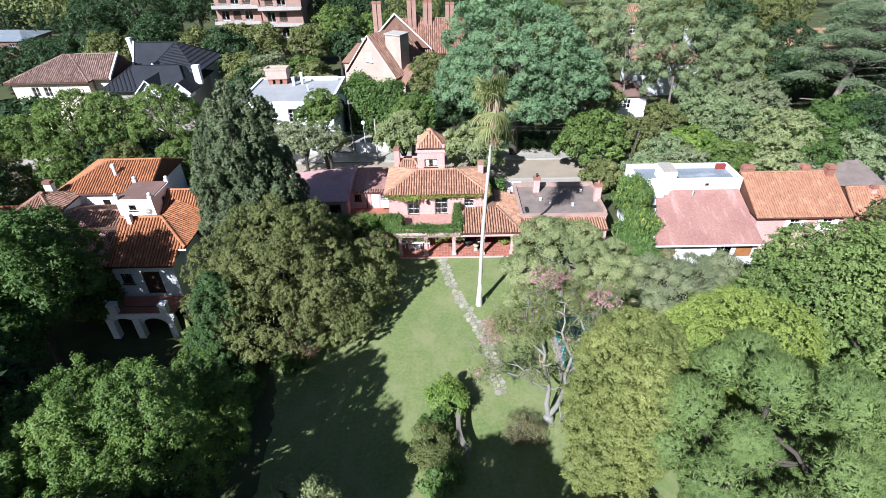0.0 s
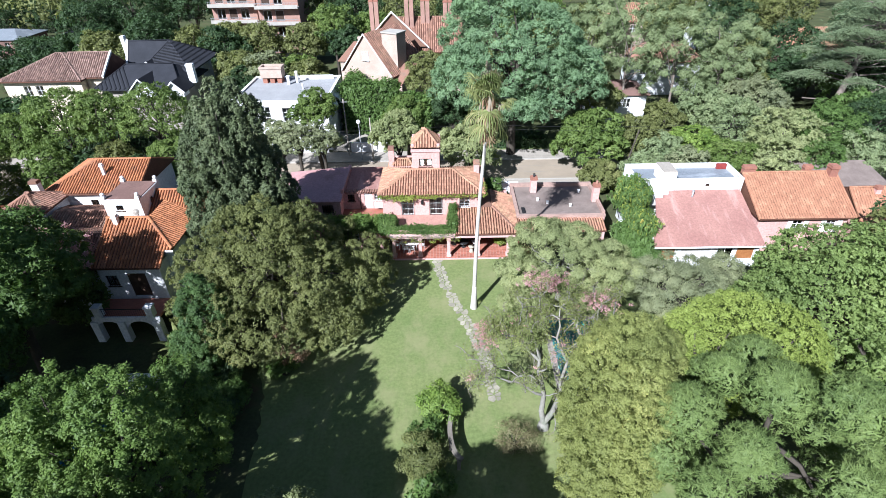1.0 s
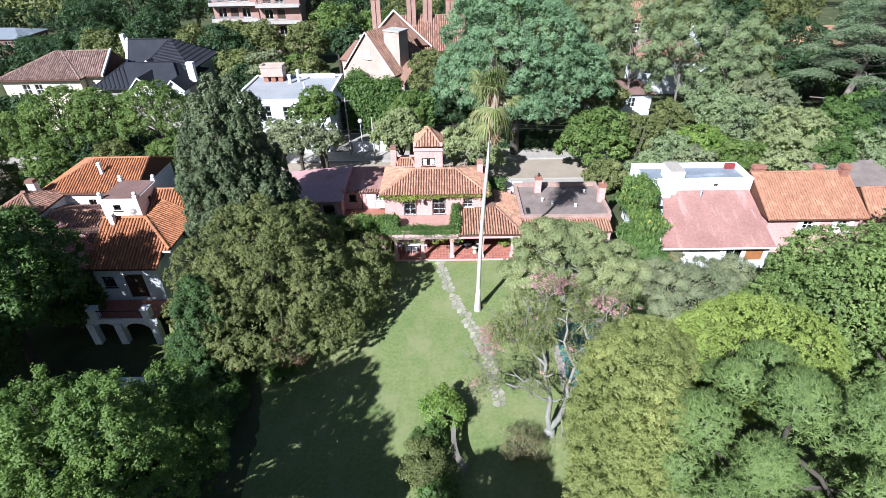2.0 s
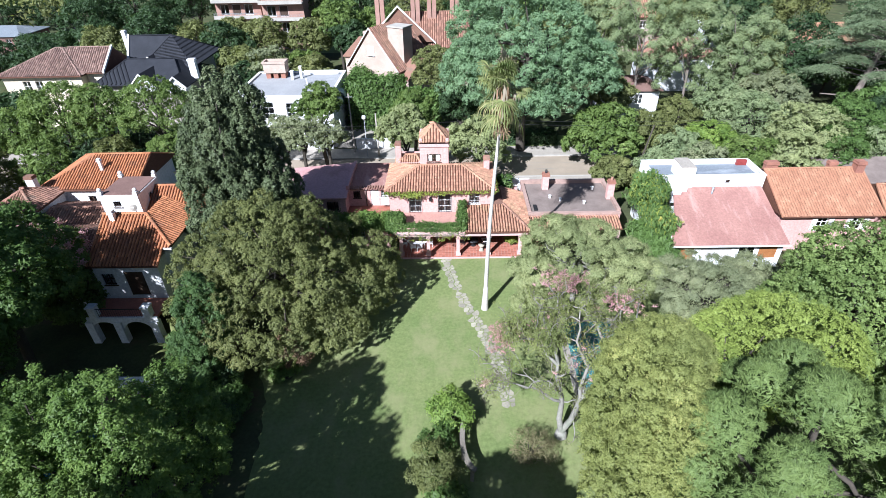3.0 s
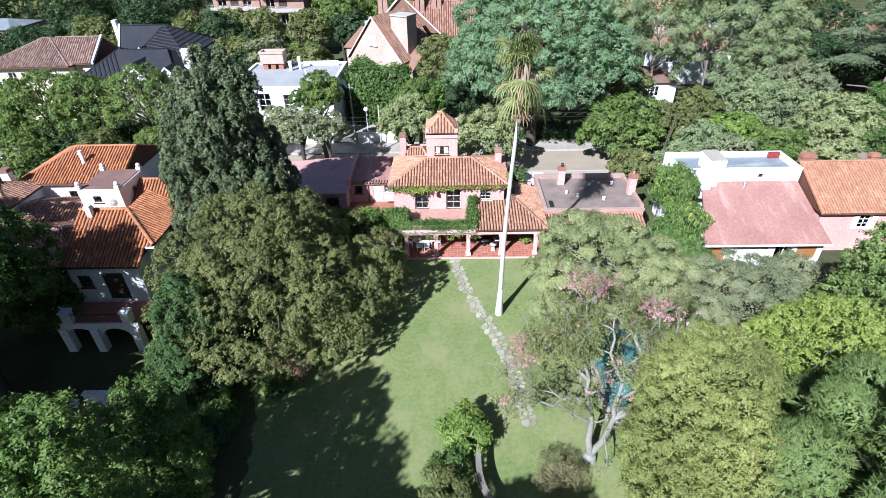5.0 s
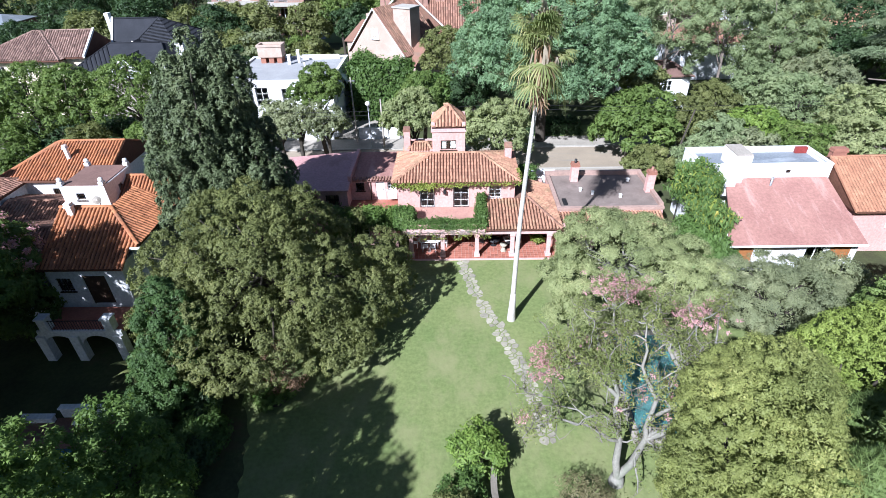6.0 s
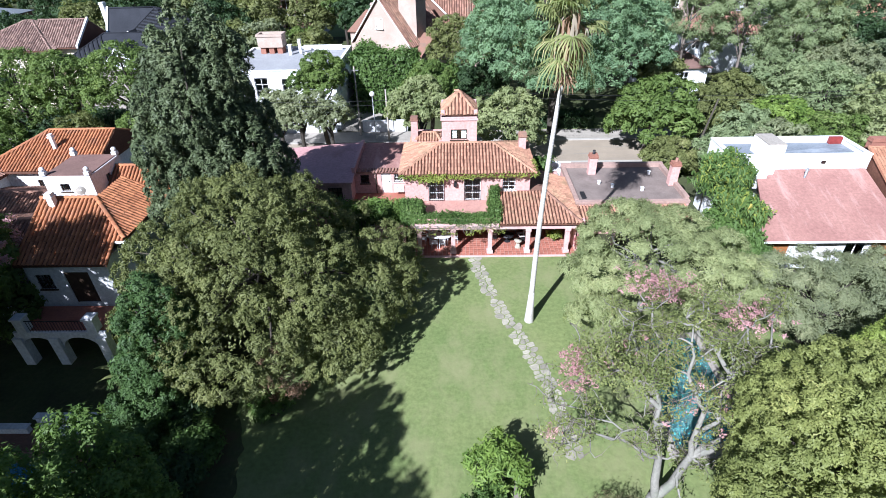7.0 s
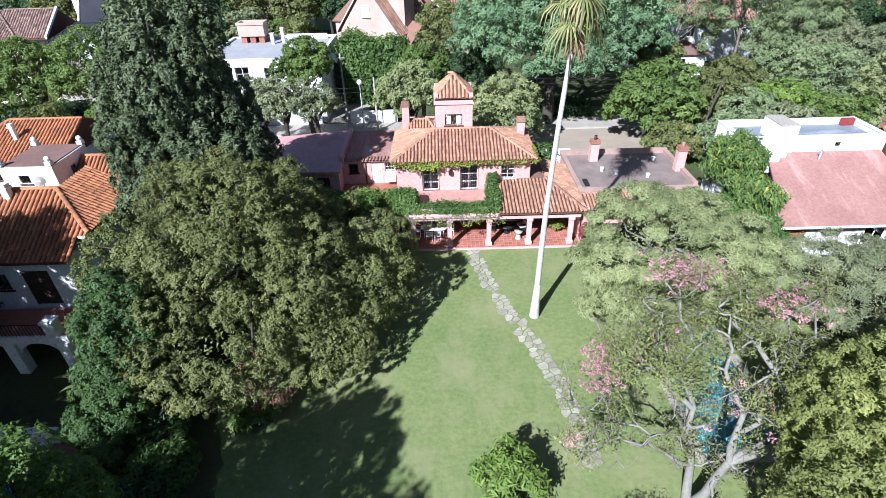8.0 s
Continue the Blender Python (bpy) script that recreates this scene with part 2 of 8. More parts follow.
L_BROAD = leafy("dense_green_leaf", (0.052, 0.094, 0.024), (0.138, 0.212, 0.058), (0.226, 0.296, 0.100), 0.8)
L_DRY = leafy("dry_palm_leaf", (0.133, 0.123, 0.077), (0.242, 0.242, 0.162), (0.351, 0.370, 0.270), 0.8)
L_STRAW = leafy("dry_brown_palm_leaf", (0.12, 0.085, 0.045), (0.22, 0.165, 0.095), (0.33, 0.27, 0.17), 0.8)
L_PINK = leafy("pink_blossom", (0.235, 0.142, 0.132), (0.365, 0.252, 0.232), (0.470, 0.395, 0.350), 0.8)
L_TWIG = leafy("dry_twig", (0.074, 0.075, 0.032), (0.125, 0.132, 0.059), (0.184, 0.194, 0.094), 0.8, 0.1)
L_RED = leafy("red_shrub_leaf", (0.12, 0.03, 0.03), (0.22, 0.07, 0.06), (0.30, 0.14, 0.11), 0.8)

# ---- building kit ----
WORLD_OF = {}


def thing(name, at, label, category, group="", kind=""):
    """An empty at a thing's base, to which its parts belong."""
    ob = new(name)
    ob.empty_display_size = 0.3
    ob.matrix_basis = Matrix.Translation(at)
    WORLD_OF[ob] = Matrix.Translation(at)
    return tagged(ob, label, category, group, kind)


def part(name, data, material, parent=None, label="", m=None):
    """One mesh as a part of parent, or as a thing of its own when there is none."""
    if isinstance(data, bmesh.types.BMesh):
        me = bpy.data.meshes.new(name)
        bmesh.ops.recalc_face_normals(data, faces=data.faces[:])
        data.to_mesh(me)
        data.free()
    else:
        me = data
    if material and not me.materials:
        me.materials.append(material)
    ob = new(name, me)
    m = m or Matrix.Identity(4)
    ob.matrix_basis = m
    WORLD_OF[ob] = m
    if parent:
        ob.parent = parent
        ob.matrix_parent_inverse = WORLD_OF[parent].inverted()
    if label:
        ob["label"] = label
    return ob


def mesh_of(name, verts, faces, smooth=False):
    """A mesh from numpy arrays: faces all with the same number of corners."""
    verts, faces = np.asarray(verts, np.float32), np.asarray(faces, np.int32)
    k = faces.shape[1]
    me = bpy.data.meshes.new(name)
    me.vertices.add(len(verts))
    me.vertices.foreach_set("co", verts.ravel())
    me.loops.add(faces.size)
    me.loops.foreach_set("vertex_index", faces.ravel())
    me.polygons.add(len(faces))
    me.polygons.foreach_set("loop_start", np.arange(0, faces.size, k, dtype=np.int32))
    if smooth:
        me.polygons.foreach_set("use_smooth", np.ones(len(faces), bool))
    me.update(calc_edges=True)
    return me


def box(bm, x0, x1, y0, y1, z0, z1, bevel=0.0):
    vs = [bm.verts.new(p) for p in ((x0, y0, z0), (x1, y0, z0), (x1, y1, z0), (x0, y1, z0), (x0, y0, z1), (x1, y0, z1), (x1, y1, z1), (x0, y1, z1))]
    fs = [bm.faces.new([vs[i] for i in q]) for q in ((3, 2, 1, 0), (4, 5, 6, 7), (0, 1, 5, 4), (1, 2, 6, 5), (2, 3, 7, 6), (3, 0, 4, 7))]
    if bevel:
        edges = {e for f in fs for e in f.edges}
        bmesh.ops.bevel(bm, geom=list(edges), offset=bevel, segments=2, affect="EDGES", profile=0.6)
    return bm


def boxes(*rows, bevel=0.0):
    bm = bmesh.new()
    for r in rows:
        box(bm, *r, bevel=bevel)
    return bm


def prism(points, depth):
    """A slab under a flat polygon."""
    bm = bmesh.new()
    top = [bm.verts.new(p) for p in points]
    low = [bm.verts.new((p[0], p[1], p[2] - depth)) for p in points]
    bm.faces.new(top), bm.faces.new(low[::-1])
    for i in range(len(points)):
        j = (i + 1) % len(points)
        bm.faces.new((top[i], low[i], low[j], top[j]))
    return bm


def holed(x0, x1, z0, z1, thick, gaps):
    """An upright wall in x and z, its outer face at y = 0, with openings through it."""
    xs = sorted({x0, x1, *[v for g in gaps for v in g[:2]]})
    zs = sorted({z0, z1, *[v for g in gaps for v in g[2:]]})
    full = lambda i, j: 0 <= i < len(xs) - 1 and 0 <= j < len(zs) - 1 and not any(
        g[0] < (xs[i] + xs[i + 1]) / 2 < g[1] and g[2] < (zs[j] + zs[j + 1]) / 2 < g[3] for g in gaps)
    bm = bmesh.new()
    made = {}

    def v(x, y, z):
        return made.setdefault((x, y, z), bm.verts.new((x, y, z)) if (x, y, z) not in made else None)
    for i in range(len(xs) - 1):
        for j in range(len(zs) - 1):
            if not full(i, j):
                continue
            a, b, c, d = xs[i], xs[i + 1], zs[j], zs[j + 1]
            bm.faces.new((v(a, 0, c), v(b, 0, c), v(b, 0, d), v(a, 0, d)))
            bm.faces.new((v(a, thick, d), v(b, thick, d), v(b, thick, c), v(a, thick, c)))
            for ii, jj, p, q in ((i - 1, j, (a, c), (a, d)), (i + 1, j, (b, d), (b, c)), (i, j - 1, (b, c), (a, c)), (i, j + 1, (a, d), (b, d))):
                if not full(ii, jj):
                    bm.faces.new((v(p[0], 0, p[1]), v(p[0], thick, p[1]), v(q[0], thick, q[1]), v(q[0], 0, q[1])))
    return bm


FACING = {"front": 0, "right": 90, "back": 180, "left": -90}


def side_pose(side, at):
    """A pose whose local -y looks out of that side of a house."""
    return pose(*at, 0, 0, FACING[side])


def walls(parent, x0, x1, y0, y1, z0, z1, material, front=(), left=(), right=(), thick=0.28, label=""):
    """Four walls round a block. Openings are given along x for the front, along y for the sides."""
    f = part("wall", holed(x0, x1, z0, z1, thick, front), material, parent, label, Matrix.Translation((0, y0, 0)))
    part("wall", boxes((x0, x1, y1 - thick, y1, z0, z1)), material, parent, label)
    part("wall", holed(y0 + thick, y1 - thick, z0, z1, thick, right), material, parent, label, pose(x1, 0, 0, 0, 0, 90))
    part("wall", holed(-(y1 - thick), -(y0 + thick), z0, z1, thick, [(-g[1], -g[0], g[2], g[3]) for g in left]), material, parent, label, pose(x0, 0, 0, 0, 0, -90))
    return f


def window(parent, side, at, w, h, panes=(2, 2), frame_mat=None, sill=True, bars=0, shutters=0, curtain=False, shut=None):
    """A window in an opening: at is the middle of its lower edge, on the wall's outer face."""
    m = side_pose(side, at)
    fm = frame_mat or WHITE_PAINT
    t = 0.07
    bm = boxes((-w / 2, w / 2, 0.10, 0.17, 0, t), (-w / 2, w / 2, 0.10, 0.17, h - t, h), (-w / 2, -w / 2 + t, 0.10, 0.17, t, h - t), (w / 2 - t, w / 2, 0.10, 0.17, t, h - t))
    for i in range(1, panes[0]):
        x = -w / 2 + w * i / panes[0]
        box(bm, x - 0.03, x + 0.03, 0.11, 0.16, t, h - t)
    for j in range(1, panes[1]):
        z = h * j / panes[1]
        box(bm, -w / 2 + t, w / 2 - t, 0.115, 0.155, z - 0.02, z + 0.02)
    win = part("window", bm, fm, parent, "", m)
    pane = part("pane", boxes((-w / 2 + t, w / 2 - t, 0.13, 0.138, t, h - t)), GLASS, win, "", m)
    pane.visible_shadow = False
    if sill:
        part("sill", boxes((-w / 2 - 0.1, w / 2 + 0.1, -0.08, 0.1, -0.09, -0.01)), fm, win, "", m)
    if bars:
        bm = bmesh.new()
        for i in range(bars):
            x = -w / 2 + w * (i + 0.5) / bars
            box(bm, x - 0.012, x + 0.012, -0.035, -0.011, -0.02, h + 0.02)
        for z in (0.05, h * 0.5, h - 0.05):
            box(bm, -w / 2, w / 2, -0.045, -0.036, z - 0.015, z + 0.015)
        part("grille", bm, IRON, win, "black iron window grille", m)
    if curtain:
        bm = bmesh.new()
        for s in (-1, 1):
            for i in range(4):
                x = s * (w / 2 - 0.06 - i * w * 0.09)
                box(bm, x - w * 0.04, x + w * 0.04, 0.20 + 0.02 * (i % 2), 0.215 + 0.02 * (i % 2), 0.05, h - 0.05)
        part("curtain", bm, CURTAIN, win, "pale curtain", m)
    for s in (-1, 1) if shutters else ():
        bm = boxes((s * (w / 2 + shutters * 0.52) - shutters / 2, s * (w / 2 + shutters * 0.52) + shutters / 2, -0.05, -0.004, -0.02, h + 0.02))
        for k in range(int(h / 0.09)):
            z = 0.06 + k * 0.09
            box(bm, s * (w / 2 + shutters * 0.52) - shutters * 0.42, s * (w / 2 + shutters * 0.52) + shutters * 0.42, -0.065, -0.05, z, z + 0.05)
        part("shutter", bm, WHITE_PAINT, win, "white slatted shutter", m)
    if shut:
        part("blind", boxes((-w / 2 + t, w / 2 - t, 0.07, 0.095, t, h - t)), shut, win, "", m)
    return win


def door(parent, side, at, w, h, material, label="", leafs=1):
    m = side_pose(side, at)
    bm = boxes((-w / 2, -w / 2 + 0.07, 0.06, 0.16, 0, h), (w / 2 - 0.07, w / 2, 0.06, 0.16, 0, h), (-w / 2 + 0.07, w / 2 - 0.07, 0.06, 0.16, h - 0.07, h))
    d = part("door", bm, material, parent, label, m)
    for i in range(leafs):
        a = -w / 2 + 0.075 + (w - 0.15) * i / leafs
        b = a + (w - 0.15) / leafs - 0.01
        lm = boxes((a, b, 0.09, 0.13, 0.02, h - 0.08))
        for z0, z1 in ((0.15, h * 0.42), (h * 0.48, h - 0.2)):
            box(lm, a + 0.1, b - 0.1, 0.075, 0.09, z0, z1)
        part("leaf", lm, material, d, "", m)
    part("handle", boxes((w / 2 - 0.2, w / 2 - 0.15, 0.02, 0.07, 1.0, 1.12)), IRON, d, "dark metal handle", m)
    return d


def tile_verts(w, l, h, seg=4):
    """One barrel tile: its lower end at v = 0, a little wider and higher than its upper end."""
    vs = []
    for y, k, dz in ((0.0, 1.0, 0.022), (l * 1.08, 0.93, 0.0)):
        for s in range(seg + 1):
            a = math.pi * s / seg
            vs.append((-math.cos(a) * w / 2 * k, y, math.sin(a) * h * k + dz))
    fs = [(s, s + 1, seg + 2 + s, seg + 1 + s) for s in range(seg)]
    return np.array(vs), np.array(fs)


def slope(parent, o, u, v, width, length, keep, material, tw=0.27, tl=0.42, pieces=0, seed=1, h=0.105):
    """Barrel tiles on a roof plane: o is the eave's corner, u runs along the eave and v up the slope."""
    u, v = np.array(u, float), np.array(v, float)
    u, v = u / np.linalg.norm(u), v / np.linalg.norm(v)
    n = np.cross(u, v)
    rng = np.random.RandomState(seed)
    base, quads = tile_verts(tw * (0.76 if h > 0.05 else 0.97), tl, h)
    cols, rows = int(round(width / tw)), int(math.ceil(length / tl))
    spots = []
    for i in range(cols):
        for j in range(rows):
            a, b = (i + 0.5) * width / cols, j * length / rows
            if keep(a, b + tl * 0.5):
                spots.append((a + rng.normal(0, 0.008), b + rng.normal(0, 0.012), rng.normal(0, 0.006), rng.normal(0, 0.025)))
    single = spots[:pieces]
    rest = spots[pieces:]
    if single:
        me = mesh_of("roof_tile", base, quads, True)
        me.materials.append(material)
        for a, b, dz, tw_ in single:
            p = np.array(o) + u * a + v * b + n * (0.02 + dz)
            c, s = math.cos(tw_), math.sin(tw_)
            uu, vv = u * c + v * s, v * c - u * s
            part("roof_tile", me, None, parent, "", Matrix(((*[float(q) for q in (uu[0], vv[0], n[0], p[0])],), (*[float(q) for q in (uu[1], vv[1], n[1], p[1])],), (*[float(q) for q in (uu[2], vv[2], n[2], p[2])],), (0, 0, 0, 1))))
    if rest:
        vs, fs = [], []
        for k, (a, b, dz, tw_) in enumerate(rest):
            p = np.array(o) + u * a + v * b + n * (0.02 + dz)
            c, s = math.cos(tw_), math.sin(tw_)
            vs.append(p + np.outer(base[:, 0], u * c + v * s) + np.outer(base[:, 1], v * c - u * s) + np.outer(base[:, 2], n))
            fs.append(quads + k * len(base))
        ob = part("roof_tile_field", mesh_of("roof_tile_field", np.concatenate(vs), np.concatenate(fs), True), material, parent)
        ob["kind"] = "stuff"


def caps(parent, points, material, r=0.15, step=0.4):
    """Half-round tiles along a ridge or a hip."""
    base, quads = tile_verts(r * 2, step, r * 0.8)
    vs, fs, k = [], [], 0
    for p, q in zip(points, points[1:]):
        p, q = np.array(p, float), np.array(q, float)
        d = q - p
        ln = np.linalg.norm(d)
        d = d / ln
        side = np.cross(d, (0, 0, 1.0))
        side /= np.linalg.norm(side)
        up = np.cross(side, d)
        cnt = max(1, int(ln / step))
        for i in range(cnt):
            vs.append(p + d * ln * i / cnt + np.outer(base[:, 0], side) + np.outer(base[:, 1], d) + np.outer(base[:, 2], up))
            fs.append(quads + k * len(base))
            k += 1
    part("ridge_cap", mesh_of("ridge_cap", np.concatenate(vs), np.concatenate(fs), True), material, parent)["kind"] = "stuff"


def hip_roof(parent, x0, x1, y0, y1, ze, zr, material, hip_l=1.0, hip_r=1.0, pieces=0, seed=1, tw=0.27, tl=0.42, tiles=True, bed=None, h=0.105):
    """A roof with its ridge along x. hip 1: a full hip at that end; 0: a gable."""
    run, dz = (y1 - y0) / 2, zr - ze
    ym, w = (y0 + y1) / 2, x1 - x0
    ln = math.hypot(run, dz)
    xa, xb = x0 + run * hip_l, x1 - run * hip_r
    bm = bmesh.new()
    e = [bm.verts.new(p) for p in ((x0, y0, ze), (x1, y0, ze), (x1, y1, ze), (x0, y1, ze))]
    lo = [bm.verts.new((p.co.x, p.co.y, ze - 0.14)) for p in e]
    r = [bm.verts.new((xa, ym, zr)), bm.verts.new((xb, ym, zr))]
    bm.faces.new((e[0], e[1], r[1], r[0])), bm.faces.new((e[2], e[3], r[0], r[1]))
    bm.faces.new((e[1], e[2], r[1])), bm.faces.new((e[3], e[0], r[0]))
    for i in range(4):
        bm.faces.new((e[i], lo[i], lo[(i + 1) % 4], e[(i + 1) % 4]))
    bm.faces.new(lo)
    roof = part("roof", bm, bed or DECK, parent)
    if tiles:
        k = run / ln
        slope(roof, (x0, y0, ze), (1, 0, 0), (0, run, dz), w, ln, lambda a, b: hip_l * b * k <= a <= w - hip_r * b * k and b < ln + 0.1, material, tw, tl, pieces, seed=seed, h=h)
        slope(roof, (x1, y1, ze), (-1, 0, 0), (0, -run, dz), w, ln, lambda a, b: hip_r * b * k <= a <= w - hip_l * b * k and b < ln + 0.1, material, tw, tl, seed=seed + 1, h=h)
        d = y1 - y0
        if hip_r:
            lr = math.hypot(run * hip_r, dz)
            slope(roof, (x1, y0, ze), (0, 1, 0), (-run * hip_r, 0, dz), d, lr, lambda a, b: b * run / lr <= a <= d - b * run / lr, material, tw, tl, seed=seed + 2)
        if hip_l:
            ll = math.hypot(run * hip_l, dz)
            slope(roof, (x0, y1, ze), (0, -1, 0), (run * hip_l, 0, dz), d, ll, lambda a, b: b * run / ll <= a <= d - b * run / ll, material, tw, tl, seed=seed + 3)
        caps(roof, [(xa, ym, zr + 0.03), (xb, ym, zr + 0.03)], material)
        if hip_l:
            caps(roof, [(x0, y0, ze + 0.04), (xa, ym, zr + 0.04)], material)
            caps(roof, [(x0, y1, ze + 0.04), (xa, ym, zr + 0.04)], material)
        if hip_r:
            caps(roof, [(x1, y0, ze + 0.04), (xb, ym, zr + 0.04)], material)
            caps(roof, [(x1, y1, ze + 0.04), (xb, ym, zr + 0.04)], material)
    return roof


def gable_wall(parent, x0, x1, y, ze, zr, xr, thick, material, axis="x"):
    """The triangle of wall under a gable's end."""
    bm = bmesh.new()
    pts = [(x0, ze), (x1, ze), (xr, zr)]
    a = [bm.verts.new((p, y, z)) for p, z in pts]
    b = [bm.verts.new((p, y + thick, z)) for p, z in pts]
    bm.faces.new(a), bm.faces.new(b[::-1])
    for i in range(3):
        bm.faces.new((a[i], b[i], b[(i + 1) % 3], a[(i + 1) % 3]))
    m = Matrix.Identity(4) if axis == "x" else Matrix(((0, 1, 0, 0), (1, 0, 0, 0), (0, 0, 1, 0), (0, 0, 0, 1)))
    bmesh.ops.transform(bm, matrix=m, verts=bm.verts[:])
    return part("gable", bm, material, parent)


def chimney(parent, x, y, w, d, z0, z1, material, cap=None, pots=0):
    c = part("chimney", boxes((x - w / 2, x + w / 2, y - d / 2, y + d / 2, z0, z1 - 0.32), bevel=0.012), material, parent)
    part("cap", boxes((x - w / 2 - 0.07, x + w / 2 + 0.07, y - d / 2 - 0.07, y + d / 2 + 0.07, z1 - 0.315, z1 - 0.2), (x - w / 2 - 0.02, x + w / 2 + 0.02, y - d / 2 - 0.02, y + d / 2 + 0.02, z1 - 0.197, z1), bevel=0.01), cap or material, c)
    for i in range(pots):
        px = x + (i - (pots - 1) / 2) * w / max(1, pots)
        part("chimney_pot", tube_mesh([([(px, y, z1), (px, y, z1 + 0.45)], 0.11, 0.09)], 8), TILE_OLD, c)
    return c


def tube_mesh(paths, seg=7, name="tube"):
    """Tapered tubes along lines: rows of (points, first radius, last radius)."""
    vs, fs, base = [], [], 0
    for pts, r0, r1 in paths:
        pts = np.array(pts, float)
        n = len(pts)
        a = None
        for i in range(n):
            d = pts[min(i + 1, n - 1)] - pts[max(i - 1, 0)]
            d = d / (np.linalg.norm(d) + 1e-9)
            if a is None:
                a = np.cross(d, (1.0, 0, 0) if abs(d[0]) < 0.8 else (0, 1.0, 0))
            a = a - d * np.dot(a, d)
            a = a / (np.linalg.norm(a) + 1e-9)
            b = np.cross(d, a)
            r = r0 + (r1 - r0) * i / max(1, n - 1)
            for s in range(seg):
                t = 2 * math.pi * s / seg
                vs.append(pts[i] + (a * math.cos(t) + b * math.sin(t)) * r)
        for i in range(n - 1):
            for s in range(seg):
                p, q = base + i * seg + s, base + i * seg + (s + 1) % seg
                fs.append((p, q, q + seg, p + seg))
        tip = base + (n - 1) * seg
        for s in range(1, seg - 2, 2):
            fs.append((tip, tip + s, tip + s + 1, tip + s + 2))
        base += n * seg
    return mesh_of(name, vs, fs, True)


# ---- plants ----
def unit(a):
    return a / (np.linalg.norm(a, axis=1, keepdims=True) + 1e-9)


def leaf_mesh(name, p, nrm, length, width, rng, along=None):
    """Small pointed leaves, each a blade of its own."""
    n = len(p)
    t = along if along is not None else rng.normal(size=(n, 3))
    t = unit(t - nrm * np.sum(t * nrm, 1, keepdims=True))
    b = np.cross(nrm, t)
    ln = (length * rng.uniform(0.65, 1.35, n))[:, None]
    wd = (width * rng.uniform(0.65, 1.35, n))[:, None]
    v = np.empty((n, 3, 3), np.float32)
    v[:, 0] = p - t * ln * 0.45 + b * wd * 0.55
    v[:, 1] = p - t * ln * 0.45 - b * wd * 0.55
    v[:, 2] = p + t * ln * 0.75
    return mesh_of(name, v.reshape(-1, 3), np.arange(n * 3).reshape(n, 3))


def ripple(d, rng, k=3.0):
    """A smooth, random unevenness over directions, about -1 to 1."""
    s = np.zeros(len(d))
    for i in range(5):
        s += np.sin(d @ (rng.normal(size=3) * k) + rng.uniform(0, 6.3)) * 0.45
    return np.clip(s, -1, 1)


def clumps(rng, centre, radii, count, low=-0.35, bump=0.16, inside=0.15, k=3.0):
    """Places of the leaf clumps over an uneven crown, and the ways they face."""
    d = unit(rng.normal(size=(count * 3, 3)))
    d = d[d[:, 2] > low][:count]
    rad = 0.95 + bump * ripple(d, rng, k) - np.abs(rng.normal(0, 0.07, len(d)))
    deep = rng.uniform(size=len(d)) < inside
    rad[deep] *= rng.uniform(0.45, 0.85, deep.sum())
    return np.array(centre) + d * np.array(radii) * rad[:, None], d


def spray(rng, c, d, r, per, flat=0.8, up=0.45, tall=None):
    """Leaves round each clump: places and normals."""
    n = len(c) * per
    cc, dd = np.repeat(c, per, 0), np.repeat(d, per, 0)
    size = np.repeat(rng.uniform(0.65, 1.25, len(c)) * r, per)[:, None]
    o = unit(rng.normal(size=(n, 3)))
    q = o * rng.uniform(size=(n, 1)) ** 0.45
    q[:, 2] *= flat if tall is None else tall
    p = cc + q * size
    nrm = unit(o * 0.7 + dd * 0.5 + np.array((0, 0, up)) + rng.normal(0, 0.45, (n, 3)))
    return p, nrm


def limb_paths(rng, base, top, tips, r, bend=0.12):
    """Lines of a trunk and of limbs that rise from it to the tips."""
    base, top = np.array(base, float), np.array(top, float)
    h = np.linalg.norm(top - base)
    mid = [(base + (top - base) * s + np.array((*rng.normal(0, bend * h * 0.12, 2), 0)) * (0 < s < 1)) for s in (0, 0.3, 0.6, 0.8, 1)]
    paths = [(mid, r, r * 0.5)]
    for tip in tips:
        s = rng.uniform(0.45, 1.0)
        a = np.array([np.interp(s, (0, 0.3, 0.6, 0.8, 1), [v[i] for v in mid]) for i in range(3)])
        b = np.array(tip, float)
        m1 = a + (b - a) * 0.4 + np.array((0, 0, 0.10 * np.linalg.norm(b - a)))
        m2 = a + (b - a) * 0.72 + rng.normal(0, 0.05 * np.linalg.norm(b - a), 3)
        paths.append(([a, m1, m2, b], r * 0.42, r * 0.08))
    return paths


def boughs(rng, lobes, size, low=-0.35, bump=0.12, gap=1.05):
    """Middles of the boughs over a crown's lobes, kept apart from one another, and the ways they face."""
    cs, ds = [], []
    for lobe in lobes:
        mid, rad = np.array(lobe[:3]), np.array(lobe[3:])
        area = 4.2 * (rad[0] * rad[1] + rad[0] * rad[2] + rad[1] * rad[2])
        d = unit(rng.normal(size=(int(min(9000, 40 + 7 * area / (size * gap) ** 2)), 3)))
        d = d[d[:, 2] > low]
        reach = 1.0 + bump * ripple(d, rng) - np.abs(rng.normal(0, 0.05, len(d)))
        for v, p in zip(d, mid + d * (rad * reach[:, None] - size * 0.8)):
            deep = any(o is not lobe and np.linalg.norm((p - np.array(o[:3])) / np.array(o[3:])) < 0.62 for o in lobes)
            if not deep and (not cs or np.min(np.linalg.norm(np.array(cs) - p, axis=1)) > size * gap):
                cs.append(p), ds.append(v)
    return np.array(cs), unit(np.array(ds))


